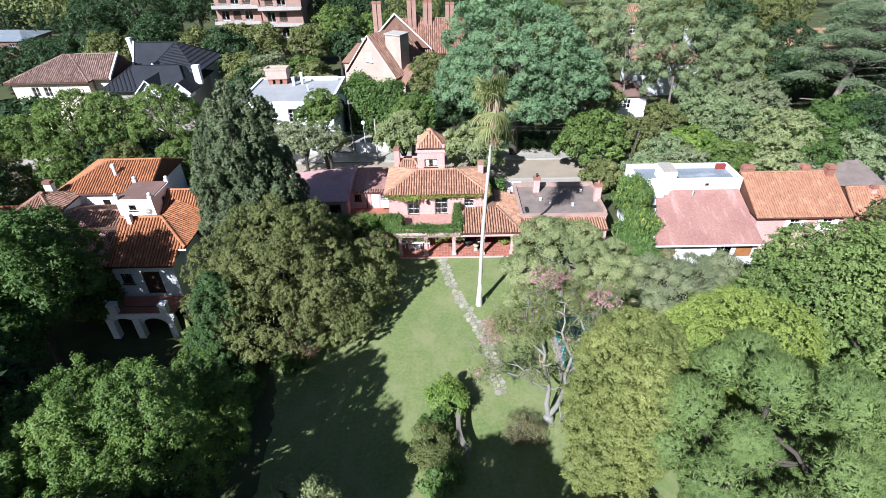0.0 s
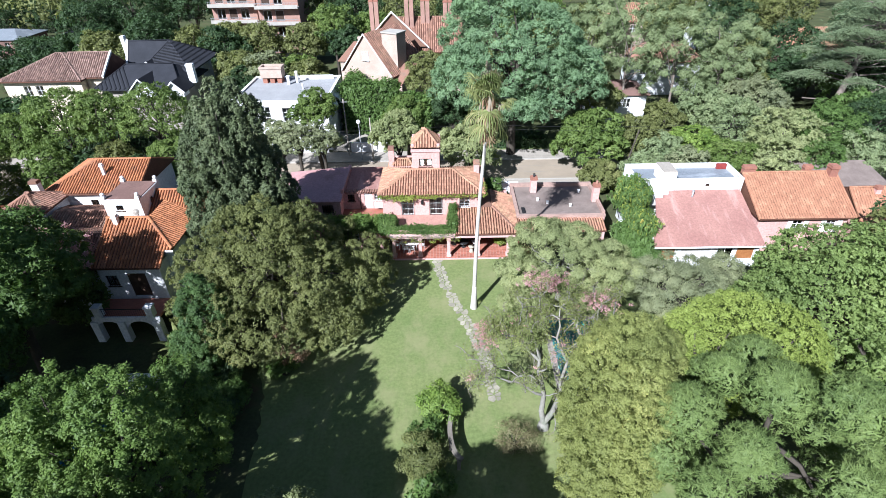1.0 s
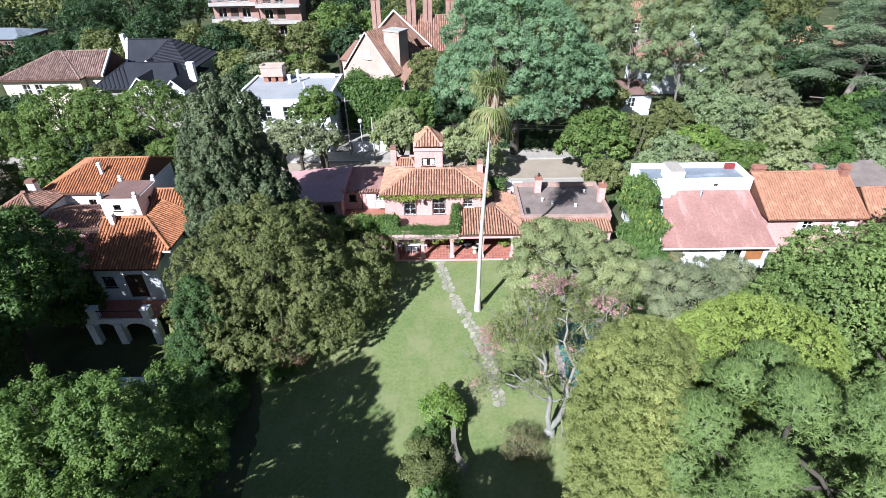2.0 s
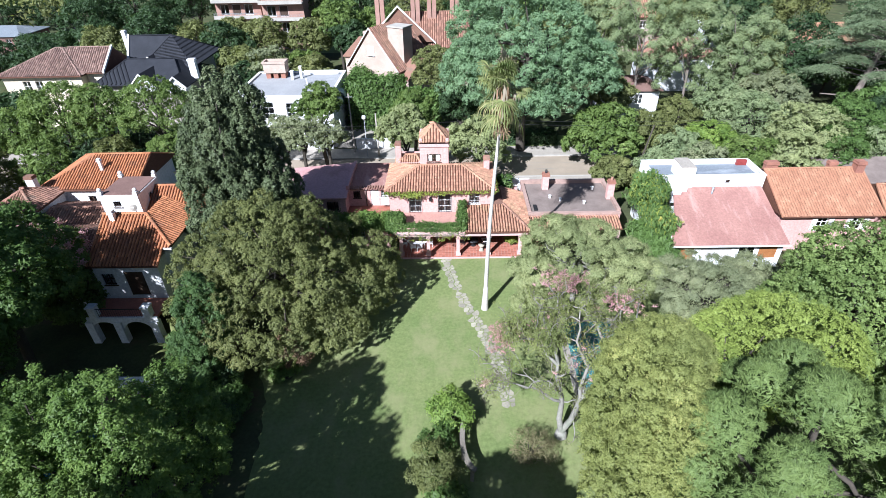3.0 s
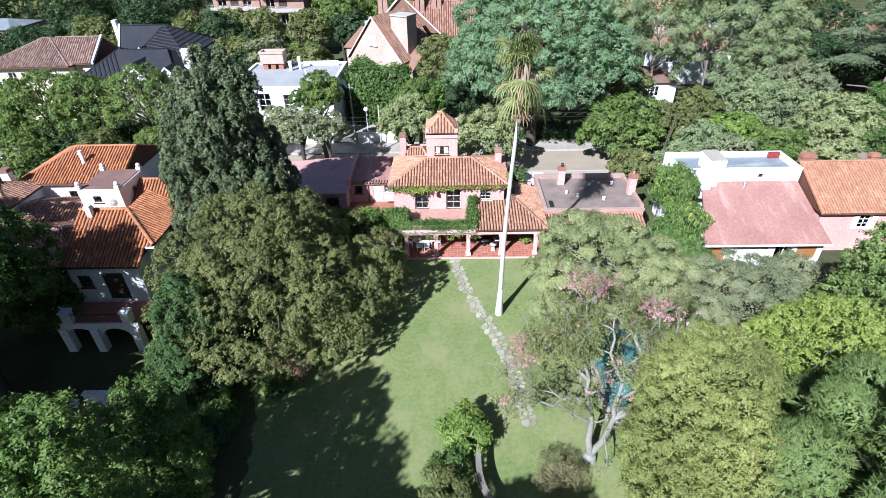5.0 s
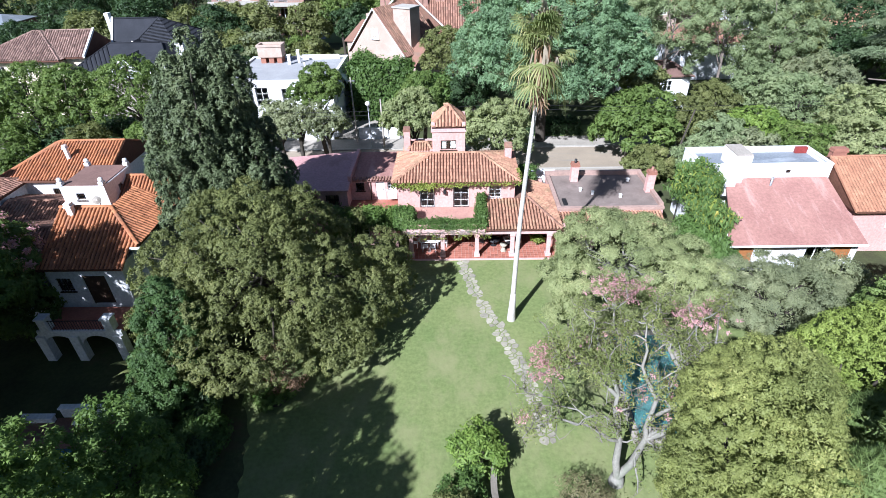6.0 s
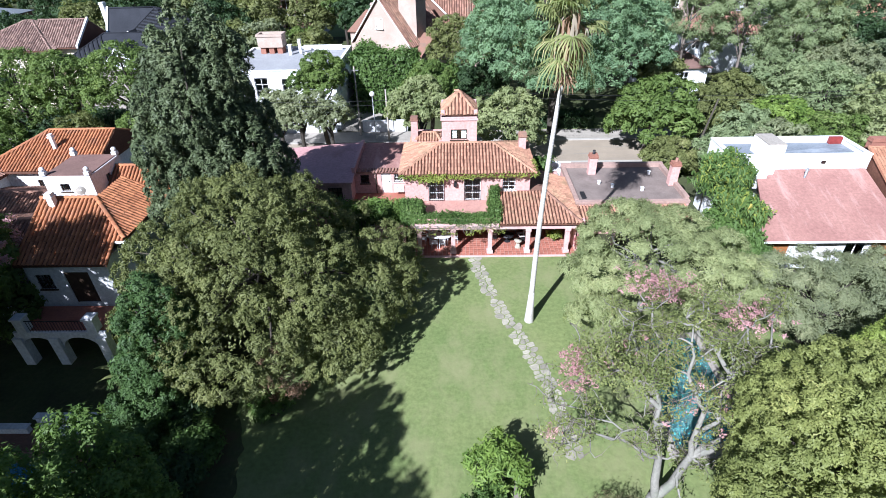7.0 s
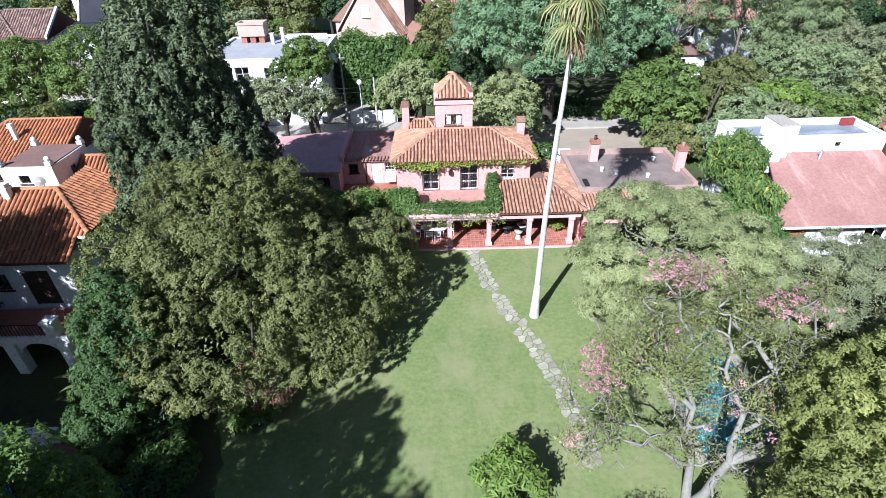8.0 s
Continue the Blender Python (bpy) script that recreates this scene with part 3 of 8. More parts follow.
def bough_leaves(rng, c, d, size, clump, n, squash=0.8, tall=1.0, lift=0.5, sub=26, shell=0.72):
    """Leaves in tufts over the outer shell of each bough: places, normals and the ways of their tips."""
    m = len(c)
    per = max(3, int(round(n / (m * sub))))
    r = np.repeat(rng.uniform(0.7, 1.25, m) * size, sub)[:, None]
    o = unit(rng.normal(size=(m * sub, 3)) + np.repeat(d, sub, 0) * 0.8 + np.array((0, 0, lift)))
    k = np.repeat(c, sub, 0) + o * r * np.array((1, 1, squash)) * rng.uniform(shell, 1.04, (m * sub, 1))
    q = unit(rng.normal(size=(m * sub * per, 3)))
    kk, oo = np.repeat(k, per, 0), np.repeat(o, per, 0)
    spread = q * rng.uniform(size=(len(q), 1)) ** 0.5 * np.array((1, 1, tall * 0.85))
    p = kk + spread * np.repeat(rng.uniform(0.6, 1.3, m * sub), per)[:, None] * clump
    nrm = unit(q * 0.5 + oo * 0.7 + np.array((0, 0, 0.3)) + rng.normal(0, 0.45, q.shape))
    return p, nrm, unit(q + oo * 0.5)


def tree(name, label, at, lobes, leaf, leaf_mat, n, bark=None, trunk_r=0.25, bough=1.7, clump=0.5, limbs=14, low=-0.35, bump=0.12, seed=1, squash=0.8, tall=1.0, lift=0.5, sub=26, group="", fork=0.5, gap=1.05, core=0.05, shell=0.72):
    """A tree: tapered trunk with limbs, and a crown of n small leaves in tufts on its boughs, over sparse inner leaves."""
    rng = np.random.RandomState(seed)
    t = thing(name, at, label, "tree", group)
    c, d = boughs(rng, lobes, bough, low, bump, gap)
    p, nrm, tip = bough_leaves(rng, c, d, bough, clump, n, squash, tall, lift, sub, shell)
    size = np.ones(len(p))
    if core:
        k = int(n * core * 1.7 / len(lobes))
        for lobe in lobes:
            v = unit(rng.normal(size=(k, 3)))
            v = v[v[:, 2] > low]
            p = np.concatenate((p, np.array(lobe[:3]) + v * (np.array(lobe[3:]) - bough * 0.8) * rng.uniform(0.6, 0.95, (len(v), 1))))
            nrm = np.concatenate((nrm, unit(v + rng.normal(0, 0.5, v.shape))))
            tip = np.concatenate((tip, rng.normal(size=v.shape)))
            size = np.concatenate((size, np.full(len(v), 1.4)))
    p[:, 2] = np.maximum(p[:, 2], at[2] + 0.12)
    part("crown", leaf_mesh("crown", p, nrm, leaf[0] * size, leaf[1] * size, rng, tip + rng.normal(0, 0.5, tip.shape)), leaf_mat, t)
    zc = np.array(lobes[0][:3])
    peak = np.array((at[0] * (1 - fork) + zc[0] * fork, at[1] * (1 - fork) + zc[1] * fork, zc[2]))
    tips = c[rng.choice(len(c), min(limbs, len(c)), replace=False)]
    part("trunk", tube_mesh(limb_paths(rng, (at[0], at[1], at[2] - 0.1), peak, tips, trunk_r)), bark or BARK, t)
    return t


def leaf_box(name, label, category, rows, leaf, material, per_m2, seed=1, kind="", parent=None, rough=0.12, inner=None):
    """A hedge: leaves over the skins of one or more blocks (x0, x1, y0, y1, z0, z1), with a dense twiggy core."""
    rng = np.random.RandomState(seed)
    pp, nn = [], []
    core = bmesh.new()
    for x0, x1, y0, y1, z0, z1 in rows:
        for ax, sgn in ((2, 1), (0, 1), (0, -1), (1, 1), (1, -1)):
            lo, hi = np.array((x0, y0, z0)), np.array((x1, y1, z1))
            dims = [i for i in range(3) if i != ax]
            area = (hi[dims[0]] - lo[dims[0]]) * (hi[dims[1]] - lo[dims[1]])
            n = int(area * per_m2) + 1
            p = lo + rng.uniform(size=(n, 3)) * (hi - lo)
            p[:, ax] = (hi if sgn > 0 else lo)[ax]
            normal = np.zeros((n, 3))
            normal[:, ax] = sgn
            wob = 0.5 * np.sin(p[:, 0] * 2.1 + p[:, 2] * 1.7) + 0.5 * np.sin(p[:, 1] * 2.6 + p[:, 0] * 0.9 + 1.0)
            p[:, ax] += sgn * (wob * rough + rng.normal(0, rough * 0.8, n))
            p += rng.normal(0, rough * 0.5, (n, 3))
            pp.append(p), nn.append(unit(normal + rng.normal(0, 0.55, (n, 3)) + np.array((0, 0, 0.3))))
        g = rough * 1.6
        if min(x1 - x0, y1 - y0) > 2.6 * g:
            box(core, x0 + g, x1 - g, y0 + g, y1 - g, z0, z1 - g)
    x0, x1, y0, y1, z0, z1 = rows[0]
    if parent:
        t = parent
    else:
        t = thing(name, ((x0 + x1) / 2, (y0 + y1) / 2, z0), label, category, kind=kind)
    part("leaves", leaf_mesh("leaves", np.concatenate(pp), np.concatenate(nn), leaf[0], leaf[1], rng), material, t)
    if core.verts:
        part("twig_core", core, inner or BARK, t)
    else:
        core.free()
    return t

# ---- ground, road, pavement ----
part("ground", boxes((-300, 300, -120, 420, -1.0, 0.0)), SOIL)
tagged(bpy.data.objects["ground"], "dark earth and low growth, deepening the shade under trees", "ground", kind="structure")
# West edge drawn back near x = -12; the darker bed also deepens tree shade.
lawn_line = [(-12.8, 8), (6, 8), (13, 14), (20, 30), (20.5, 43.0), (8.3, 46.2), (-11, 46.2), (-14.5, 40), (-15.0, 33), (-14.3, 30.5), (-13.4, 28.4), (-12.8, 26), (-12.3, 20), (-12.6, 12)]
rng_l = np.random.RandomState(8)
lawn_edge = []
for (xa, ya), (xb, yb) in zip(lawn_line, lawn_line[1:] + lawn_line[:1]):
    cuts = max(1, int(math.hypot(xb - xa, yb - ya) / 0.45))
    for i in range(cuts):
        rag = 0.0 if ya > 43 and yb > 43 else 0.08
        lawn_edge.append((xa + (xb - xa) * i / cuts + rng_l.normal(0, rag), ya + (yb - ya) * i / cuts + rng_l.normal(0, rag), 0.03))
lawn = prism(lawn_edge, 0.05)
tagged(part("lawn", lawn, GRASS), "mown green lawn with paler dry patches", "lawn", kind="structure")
tagged(part("road", boxes((-200, 200, 64.6, 70.9, -0.2, 0.02)), ASPHALT), "worn grey asphalt street", "road", kind="structure")
for name, y0, y1 in (("pavement_near", 62.2, 64.3), ("pavement_far", 71.2, 74.4)):
    tagged(part(name, boxes((-200, 200, y0, y1, -0.2, 0.15)), PAVING), "grey paved footway beside the street", "pavement", kind="structure")
for name, y0, y1 in (("kerb_near", 64.3, 64.6), ("kerb_far", 70.9, 71.2)):
    tagged(part(name, boxes((-200, 200, y0, y1, -0.2, 0.165)), KERB), "pale concrete kerb along the street", "kerb", kind="structure")
tagged(part("verge", boxes((2, 60, 74.4, 78.5, -0.1, 0.12)), GRASS), "grass verge behind the far footway", "verge", kind="structure")

# ---- stone path across the lawn ----
path_line = [(-0.15, 46.0), (0.3, 43.6), (1.0, 40.9), (2.22, 37.4), (3.25, 34.6), (3.95, 31.8), (4.25, 29.4), (4.4, 27.6)]


def clipped(poly, p, q, keep_off):
    """The part of a polygon that lies nearer to p than to q, drawn back by half a joint."""
    mx, my = (p[0] + q[0]) / 2, (p[1] + q[1]) / 2
    nx, ny = q[0] - p[0], q[1] - p[1]
    ln = math.hypot(nx, ny)
    nx, ny = nx / ln, ny / ln
    side = lambda v: (v[0] - mx) * nx + (v[1] - my) * ny + keep_off
    res = []
    for a, b in zip(poly, poly[1:] + poly[:1]):
        sa, sb = side(a), side(b)
        if sa <= 0:
            res.append(a)
        if sa * sb < 0:
            s = sa / (sa - sb)
            res.append((a[0] + (b[0] - a[0]) * s, a[1] + (b[1] - a[1]) * s))
    return res


def build_path():
    """Flat stones of many sizes, fitted to one another with grassy joints."""
    rng = np.random.RandomState(4)
    path = thing("stone_path", (path_line[0][0], path_line[0][1], 0.02), "winding path of irregular grey flagstones set in the lawn", "path")
    dense = []
    for (x0, y0), (x1, y1) in zip(path_line, path_line[1:]):
        for s in np.arange(0, 1, 0.1):
            dense.append((x0 + (x1 - x0) * s, y0 + (y1 - y0) * s))
    dense = np.array(dense)
    seeds = []
    for k in range(9000):
        c = dense[rng.randint(len(dense))] + rng.uniform(-0.5, 0.5, 2)
        off = np.min(np.hypot(*(dense - c).T))
        if off > 0.33 + 0.03 * math.sin(c[1] * 2.3):
            continue
        if all(math.hypot(c[0] - q[0], c[1] - q[1]) > 0.5 * (q[2] + 0.25) for q in seeds):
            seeds.append((float(c[0]), float(c[1]), float(rng.choice((0.18, 0.26, 0.36, 0.56)))))
    for p in seeds:
        n = rng.randint(7, 10)
        turn, slim, way = rng.uniform(0, 6.3), rng.uniform(0.6, 1.0), rng.uniform(0, 3.14)
        size = 0.19 + p[2] * 0.38
        poly = []
        for i in range(n):
            a = turn + 2 * math.pi * (i + rng.uniform(-0.3, 0.3)) / n
            r = size * rng.uniform(0.8, 1.15)
            u, v = r * math.cos(a), r * math.sin(a) * slim
            poly.append((p[0] + u * math.cos(way) - v * math.sin(way), p[1] + u * math.sin(way) + v * math.cos(way)))
        for q in seeds:
            if q != p and math.hypot(p[0] - q[0], p[1] - q[1]) < 1.3 and len(poly) > 2:
                near = (p[0] + (q[0] - p[0]) * 0.5 * (p[2] - q[2]) / (p[2] + q[2]) * 0.5, p[1] + (q[1] - p[1]) * 0.5 * (p[2] - q[2]) / (p[2] + q[2]) * 0.5)
                poly = clipped(poly, near, (near[0] + q[0] - p[0], near[1] + q[1] - p[1]), 0.03 + rng.uniform(0, 0.02))
        if len(poly) > 2 and rng.uniform() > 0.05:
            z = 0.058 + rng.uniform(0, 0.014)
            part("flagstone", prism([(x, y, z) for x, y in poly], 0.05), FLAGSTONE, path)


build_path()

# ---- the pink house ----
def build_pink_house():
    h = thing("pink_house", (0, 50, 0), "two-storey pink rendered house with barrel-tiled roofs and an arcade", "house")
    FZ = 2.95                                       # balcony floor
    # upper block
    X0, X1, Y0, Y1 = -5.9, 4.65, 50.4, 56.2
    gaps = [(-3.87, -2.57, FZ + 0.02, 4.98), (-0.86, 0.53, FZ + 0.02, 4.98), (2.35, 3.45, 3.85, 5.0)]
    low = [(-4.0, -2.4, 0.9, 2.2), (-0.9, 0.9, 0.12, 2.3), (2.2, 3.4, 0.9, 2.2), (4.9, 6.1, 0.12, 2.3)]
    walls(h, X0, X1, Y0, Y1, FZ - 0.1, 5.42, PINK, front=gaps, right=[(52.4, 53.4, 3.9, 4.9)])
    walls(h, X0, 8.0, Y0, Y1, 0.0, FZ - 0.1, PINK, front=low)
    for a, b, z0, z1 in gaps[:2]:
        w = window(h, "front", ((a + b) / 2, Y0, z0), b - a, z1 - z0, (2, 3), WHITE_PAINT, False, 0)
        gm = bmesh.new()
        for i in range(9):
            x = a + (b - a) * i / 8
            box(gm, x - 0.014, x + 0.014, Y0 - 0.06, Y0 - 0.032, z0, z1 + 0.03)
        for z in (z0 + 0.06, z0 + 0.95, z1 - 0.03):
            box(gm, a, b, Y0 - 0.075, Y0 - 0.061, z - 0.02, z + 0.02)
        part("grille", gm, IRON, w, "black wrought-iron grille")
    window(h, "front", (2.9, Y0, 3.85), 1.1, 1.15, (2, 3), WHITE_PAINT, True, 5)
    window(h, "right", (X1, 52.9, 3.9), 1.0, 1.0, (2, 2), WHITE_PAINT, True)
    for a, b, z0, z1 in low:
        if z0 > 0.5:
            window(h, "front", ((a + b) / 2, Y0, z0), b - a, z1 - z0, (2, 3), SHADE_WOOD, True, 6)
        else:
            door(h, "front", ((a + b) / 2, Y0, 0.12), b - a, z1 - z0, SHADE_WOOD, "dark wooden double door", 2)
    # hipped roof
    hip_roof(h, -6.3, 5.1, 49.85, 56.75, 5.6, 6.98, TILE, pieces=290, seed=11)
    part("cornice", boxes((X0 - 0.16, X1 + 0.16, Y0 - 0.16, Y0 + 0.02, 5.30, 5.46), (X1 - 0.02, X1 + 0.16, Y0 + 0.02, Y1, 5.30, 5.46)), PINK_TRIM, h)
    chimney(h, 4.35, 54.6, 0.62, 0.62, 5.6, 7.35, PINK, TILE_OLD)
    chimney(h, -5.35, 57.6, 0.62, 0.62, 4.5, 7.9, PINK, TILE_OLD)
    # rear range of roof left of the tower
    walls(h, -5.4, -2.8, 56.2, 59.6, 0, 5.9, PINK)
    hip_roof(h, -5.8, -2.4, 55.9, 60.0, 5.3, 6.2, TILE, 0.5, 0.5, seed=51)
    # tower
    tx0, tx1, ty0, ty1 = -2.72, 0.28, 53.7, 56.7
    walls(h, tx0, tx1, ty0, ty1, 5.7, 8.85, PINK, front=[(-1.95, -0.55, 7.15, 8.05)], left=[(54.6, 55.8, 7.15, 8.05)], right=[(54.6, 55.8, 7.15, 8.05)])
    window(h, "front", (-1.25, ty0, 7.15), 1.4, 0.9, (2, 1), SHADE_WOOD, True, 0, curtain=True)
    window(h, "left", (tx0, 55.2, 7.15), 1.2, 0.9, (2, 1), SHADE_WOOD, True)
    window(h, "right", (tx1, 55.2, 7.15), 1.2, 0.9, (2, 1), SHADE_WOOD, True)
    part("cornice", boxes((tx0 - 0.1, tx1 + 0.1, ty0 - 0.1, ty1 + 0.1, 8.85, 9.0), (tx0 - 0.02, tx1 + 0.02, ty0 - 0.02, ty1 + 0.02, 9.003, 9.3), bevel=0.02), PINK_TRIM, h)
    hip_roof(h, tx0 - 0.02, tx1 + 0.02, ty0 - 0.02, ty1 + 0.02, 9.32, 10.9, TILE, seed=21, tw=0.3)
    for x in (tx0 + 0.12, tx1 - 0.12):
        for y in (ty0 + 0.1, ty1 - 0.1):
            fm = bmesh.new()
            box(fm, x - 0.16, x + 0.16, y - 0.14, y + 0.14, 9.303, 9.72, bevel=0.04)
            part("corner_block", fm, PINK_TRIM, h)
    # balcony slab over the arcade, its low parapet
    part("balcony", boxes((-5.15, 1.8, 46.35, 50.4, FZ - 0.28, FZ)), BALCONY, h, "red-tiled balcony floor over the arcade")
    part("fascia", boxes((-5.2, 1.78, 46.22, 46.35, FZ - 0.22, FZ + 0.12), bevel=0.01), PINK_TRIM, h)
    part("beam", boxes((-4.85, 8.0, 46.42, 46.74, 2.42, FZ - 0.285), bevel=0.015), PINK_TRIM, h)
    part("parapet", boxes((-5.15, 1.75, 46.4, 46.56, FZ + 0.003, FZ + 0.5), (1.55, 1.75, 46.56, 50.3, FZ + 0.003, FZ + 0.5), (-5.15, -4.97, 46.56, 50.3, FZ + 0.003, FZ + 0.5)), PINK, h)
    for x in (-4.56, -1.83, 1.15, 4.2, 7.35):
        c = part("column", boxes((x - 0.17, x + 0.17, 46.41, 46.75, 0.42, 2.2), bevel=0.025), PINK_TRIM, h)
        part("plinth", boxes((x - 0.25, x + 0.25, 46.33, 46.83, 0.14, 0.417), bevel=0.02), PINK_TRIM, c)
        part("capital", boxes((x - 0.23, x + 0.23, 46.35, 46.81, 2.203, 2.418), bevel=0.02), PINK_TRIM, c)
    # lean-to roof over the right half of the arcade, turning the corner
    W, RUN, DZ = 6.55, 4.0, 0.82
    ez = 2.98
    ln = math.hypot(RUN, DZ)
    lean = part("roof", prism([(1.8, 46.2, ez), (8.35, 46.2, ez), (5.9, 50.4, ez + DZ + 0.02), (1.8, 50.4, ez + DZ + 0.02)], 0.1), DECK, h)
    slope(lean, (1.8, 46.15, ez), (1, 0, 0), (0, RUN, DZ), W, ln, lambda a, b: a <= W - 0.6 * b, TILE, seed=31)
    side = part("roof", prism([(8.35, 46.2, ez), (8.35, 54.5, ez), (5.9, 54.5, ez + DZ), (5.9, 50.4, ez + DZ)], 0.1), DECK, h)
    sl = math.hypot(2.45, DZ)
    slope(side, (8.4, 46.15, ez), (0, 1, 0), (-2.45, 0, DZ), 8.3, sl, lambda a, b: a >= 1.7 * b, TILE, seed=33)
    part("roof", prism([(4.65, 50.4, ez + DZ), (5.9, 50.4, ez + DZ), (5.9, 54.5, ez + DZ), (4.65, 54.5, ez + DZ)], 0.1), TILE_OLD, h)
    caps(lean, [(8.35, 46.2, ez + 0.05), (5.9, 50.4, ez + DZ + 0.06)], TILE_OLD)
    # end wall of the arcade
    part("wall", boxes((8.0, 8.28, 47.4, 50.4, 0, 2.85)), PINK, h)
    for y in (46.9,):
        part("column", boxes((8.35, 8.75, y, y + 0.4, 0.1, 2.9), bevel=0.02), PINK, h)
    # left wing: a recessed middle and a long low-pitched block
    walls(h, -10.4, -5.9, 51.9, 57.4, 0, 5.05, PINK, front=[(-9.85, -9.1, 3.95, 4.75), (-8.05, -7.2, 3.02, 5.0 - 0.02), (-6.95, -6.15, 4.05, 4.8)])
    window(h, "front", (-9.475, 51.9, 3.95), 0.75, 0.8, (2, 2), SHADE_WOOD, True, 4)
    door(h, "front", (-7.625, 51.9, 3.02), 0.85, 1.96, WHITE_PAINT, "white panelled door onto the terrace")
    window(h, "front", (-6.55, 51.9, 4.05), 0.8, 0.75, (3, 2), WHITE_PAINT, True, 4)
    mid = part("roof", prism([(-10.1, 51.65, 5.16), (-5.9, 51.65, 5.16), (-5.9, 57.6, 5.4), (-10.1, 57.6, 5.4)], 0.14), MEMBRANE, h)
    slope(mid, (-10.3, 51.5, 5.1), (1, 0, 0), (0, 1, 0.1), 4.3, 0.5, lambda a, b: True, TILE_OLD, seed=35)
    part("parapet", boxes((-10.42, -10.12, 51.3, 57.6, 5.0, 5.72)), MEMBRANE_DARK, h)
    walls(h, -15.9, -10.4, 50.2, 56.5, 0, 4.95, PINK, front=[(-14.6, -13.2, 3.4, 4.4), (-12.4, -11.2, 3.4, 4.4)])
    window(h, "front", (-13.9, 50.2, 3.4), 1.4, 1.0, (3, 2), SHADE_WOOD, True, 5)
    window(h, "front", (-11.8, 50.2, 3.4), 1.2, 1.0, (3, 2), SHADE_WOOD, True, 5)
    part("roof", prism([(-16.2, 49.7, 5.12), (-10.15, 49.7, 5.12), (-10.43, 57.3, 5.62), (-16.9, 56.2, 5.55)], 0.16), MEMBRANE_DARK, h)
    # terrace before the left wing, over a ground-floor room
    walls(h, -10.6, -5.9, 48.2, 51.9, 0, 2.8, PINK, front=[(-9.6, -8.4, 0.9, 2.2), (-7.4, -6.6, 0.1, 2.25)])
    window(h, "front", (-9.0, 48.2, 0.9), 1.2, 1.3, (2, 3), WHITE_PAINT, True, 5)
    door(h, "front", (-7.0, 48.2, 0.1), 0.8, 2.15, SHADE_WOOD, "dark door")
    part("terrace", boxes((-10.6, -5.9, 48.15, 51.9, 2.803, 3.0)), TERRACE, h, "red-tiled terrace")
    # things fixed to the walls
    ac = part("cooling_unit", boxes((-6.9, -6.05, 51.3, 51.65, 3.35, 3.95), bevel=0.03), WHITE_PLASTIC, h, "white cooling unit")
    part("fan_guard", tube_mesh([([(-6.48 + 0.22 * math.cos(a), 51.29, 3.65 + 0.22 * math.sin(a)) for a in [i * math.pi / 8 for i in range(17)]], 0.015, 0.015)], 5), IRON, ac)
    part("downpipe", tube_mesh([([(-8.5, 51.82, 3.0), (-8.5, 51.82, 5.0)], 0.05, 0.05)]), SHADE_WOOD, h)
    lan = part("lantern", boxes((-1.75, -1.5, 50.12, 50.37, 4.35, 4.7), bevel=0.02), IRON, h, "black wall lantern")
    part("bracket", boxes((-1.66, -1.59, 50.2, 50.4, 4.72, 4.78)), IRON, lan)
    return h


build_pink_house()


def build_arcade_floor():
    f = part("arcade_floor", boxes((-5.0, 8.3, 46.18, 50.4, -0.1, 0.095)), GROUT)
    tagged(f, "red clay tiles in pale joints under the arcade", "floor", kind="structure")
    part("edge_course", boxes((-5.05, 8.35, 46.0, 46.178, -0.1, 0.12), bevel=0.015), PINK_TRIM, f)
    me = boxes((-0.145, 0.145, -0.145, 0.145, 0, 0.022), bevel=0.006)
    data = bpy.data.meshes.new("floor_tile")
    me.to_mesh(data)
    me.free()
    data.materials.append(TERRACE)
    for i in range(41):
        for j in range(7):
            part("floor_tile", data, None, f, "", Matrix.Translation((-4.82 + 0.32 * i, 46.36 + 0.32 * j, 0.09)))
    vs, fs, k = [], [], 0
    for i in range(41):
        for j in range(7, 12):
            x, y = -4.82 + 0.32 * i, 46.36 + 0.32 * j
            vs += [(x - 0.145, y - 0.145, 0.112), (x + 0.145, y - 0.145, 0.112), (x + 0.145, y + 0.145, 0.112), (x - 0.145, y + 0.145, 0.112)]
            fs.append((k, k + 1, k + 2, k + 3))
            k += 4
    part("floor_tiles", mesh_of("floor_tiles", vs, fs), TERRACE, f)["kind"] = "stuff"


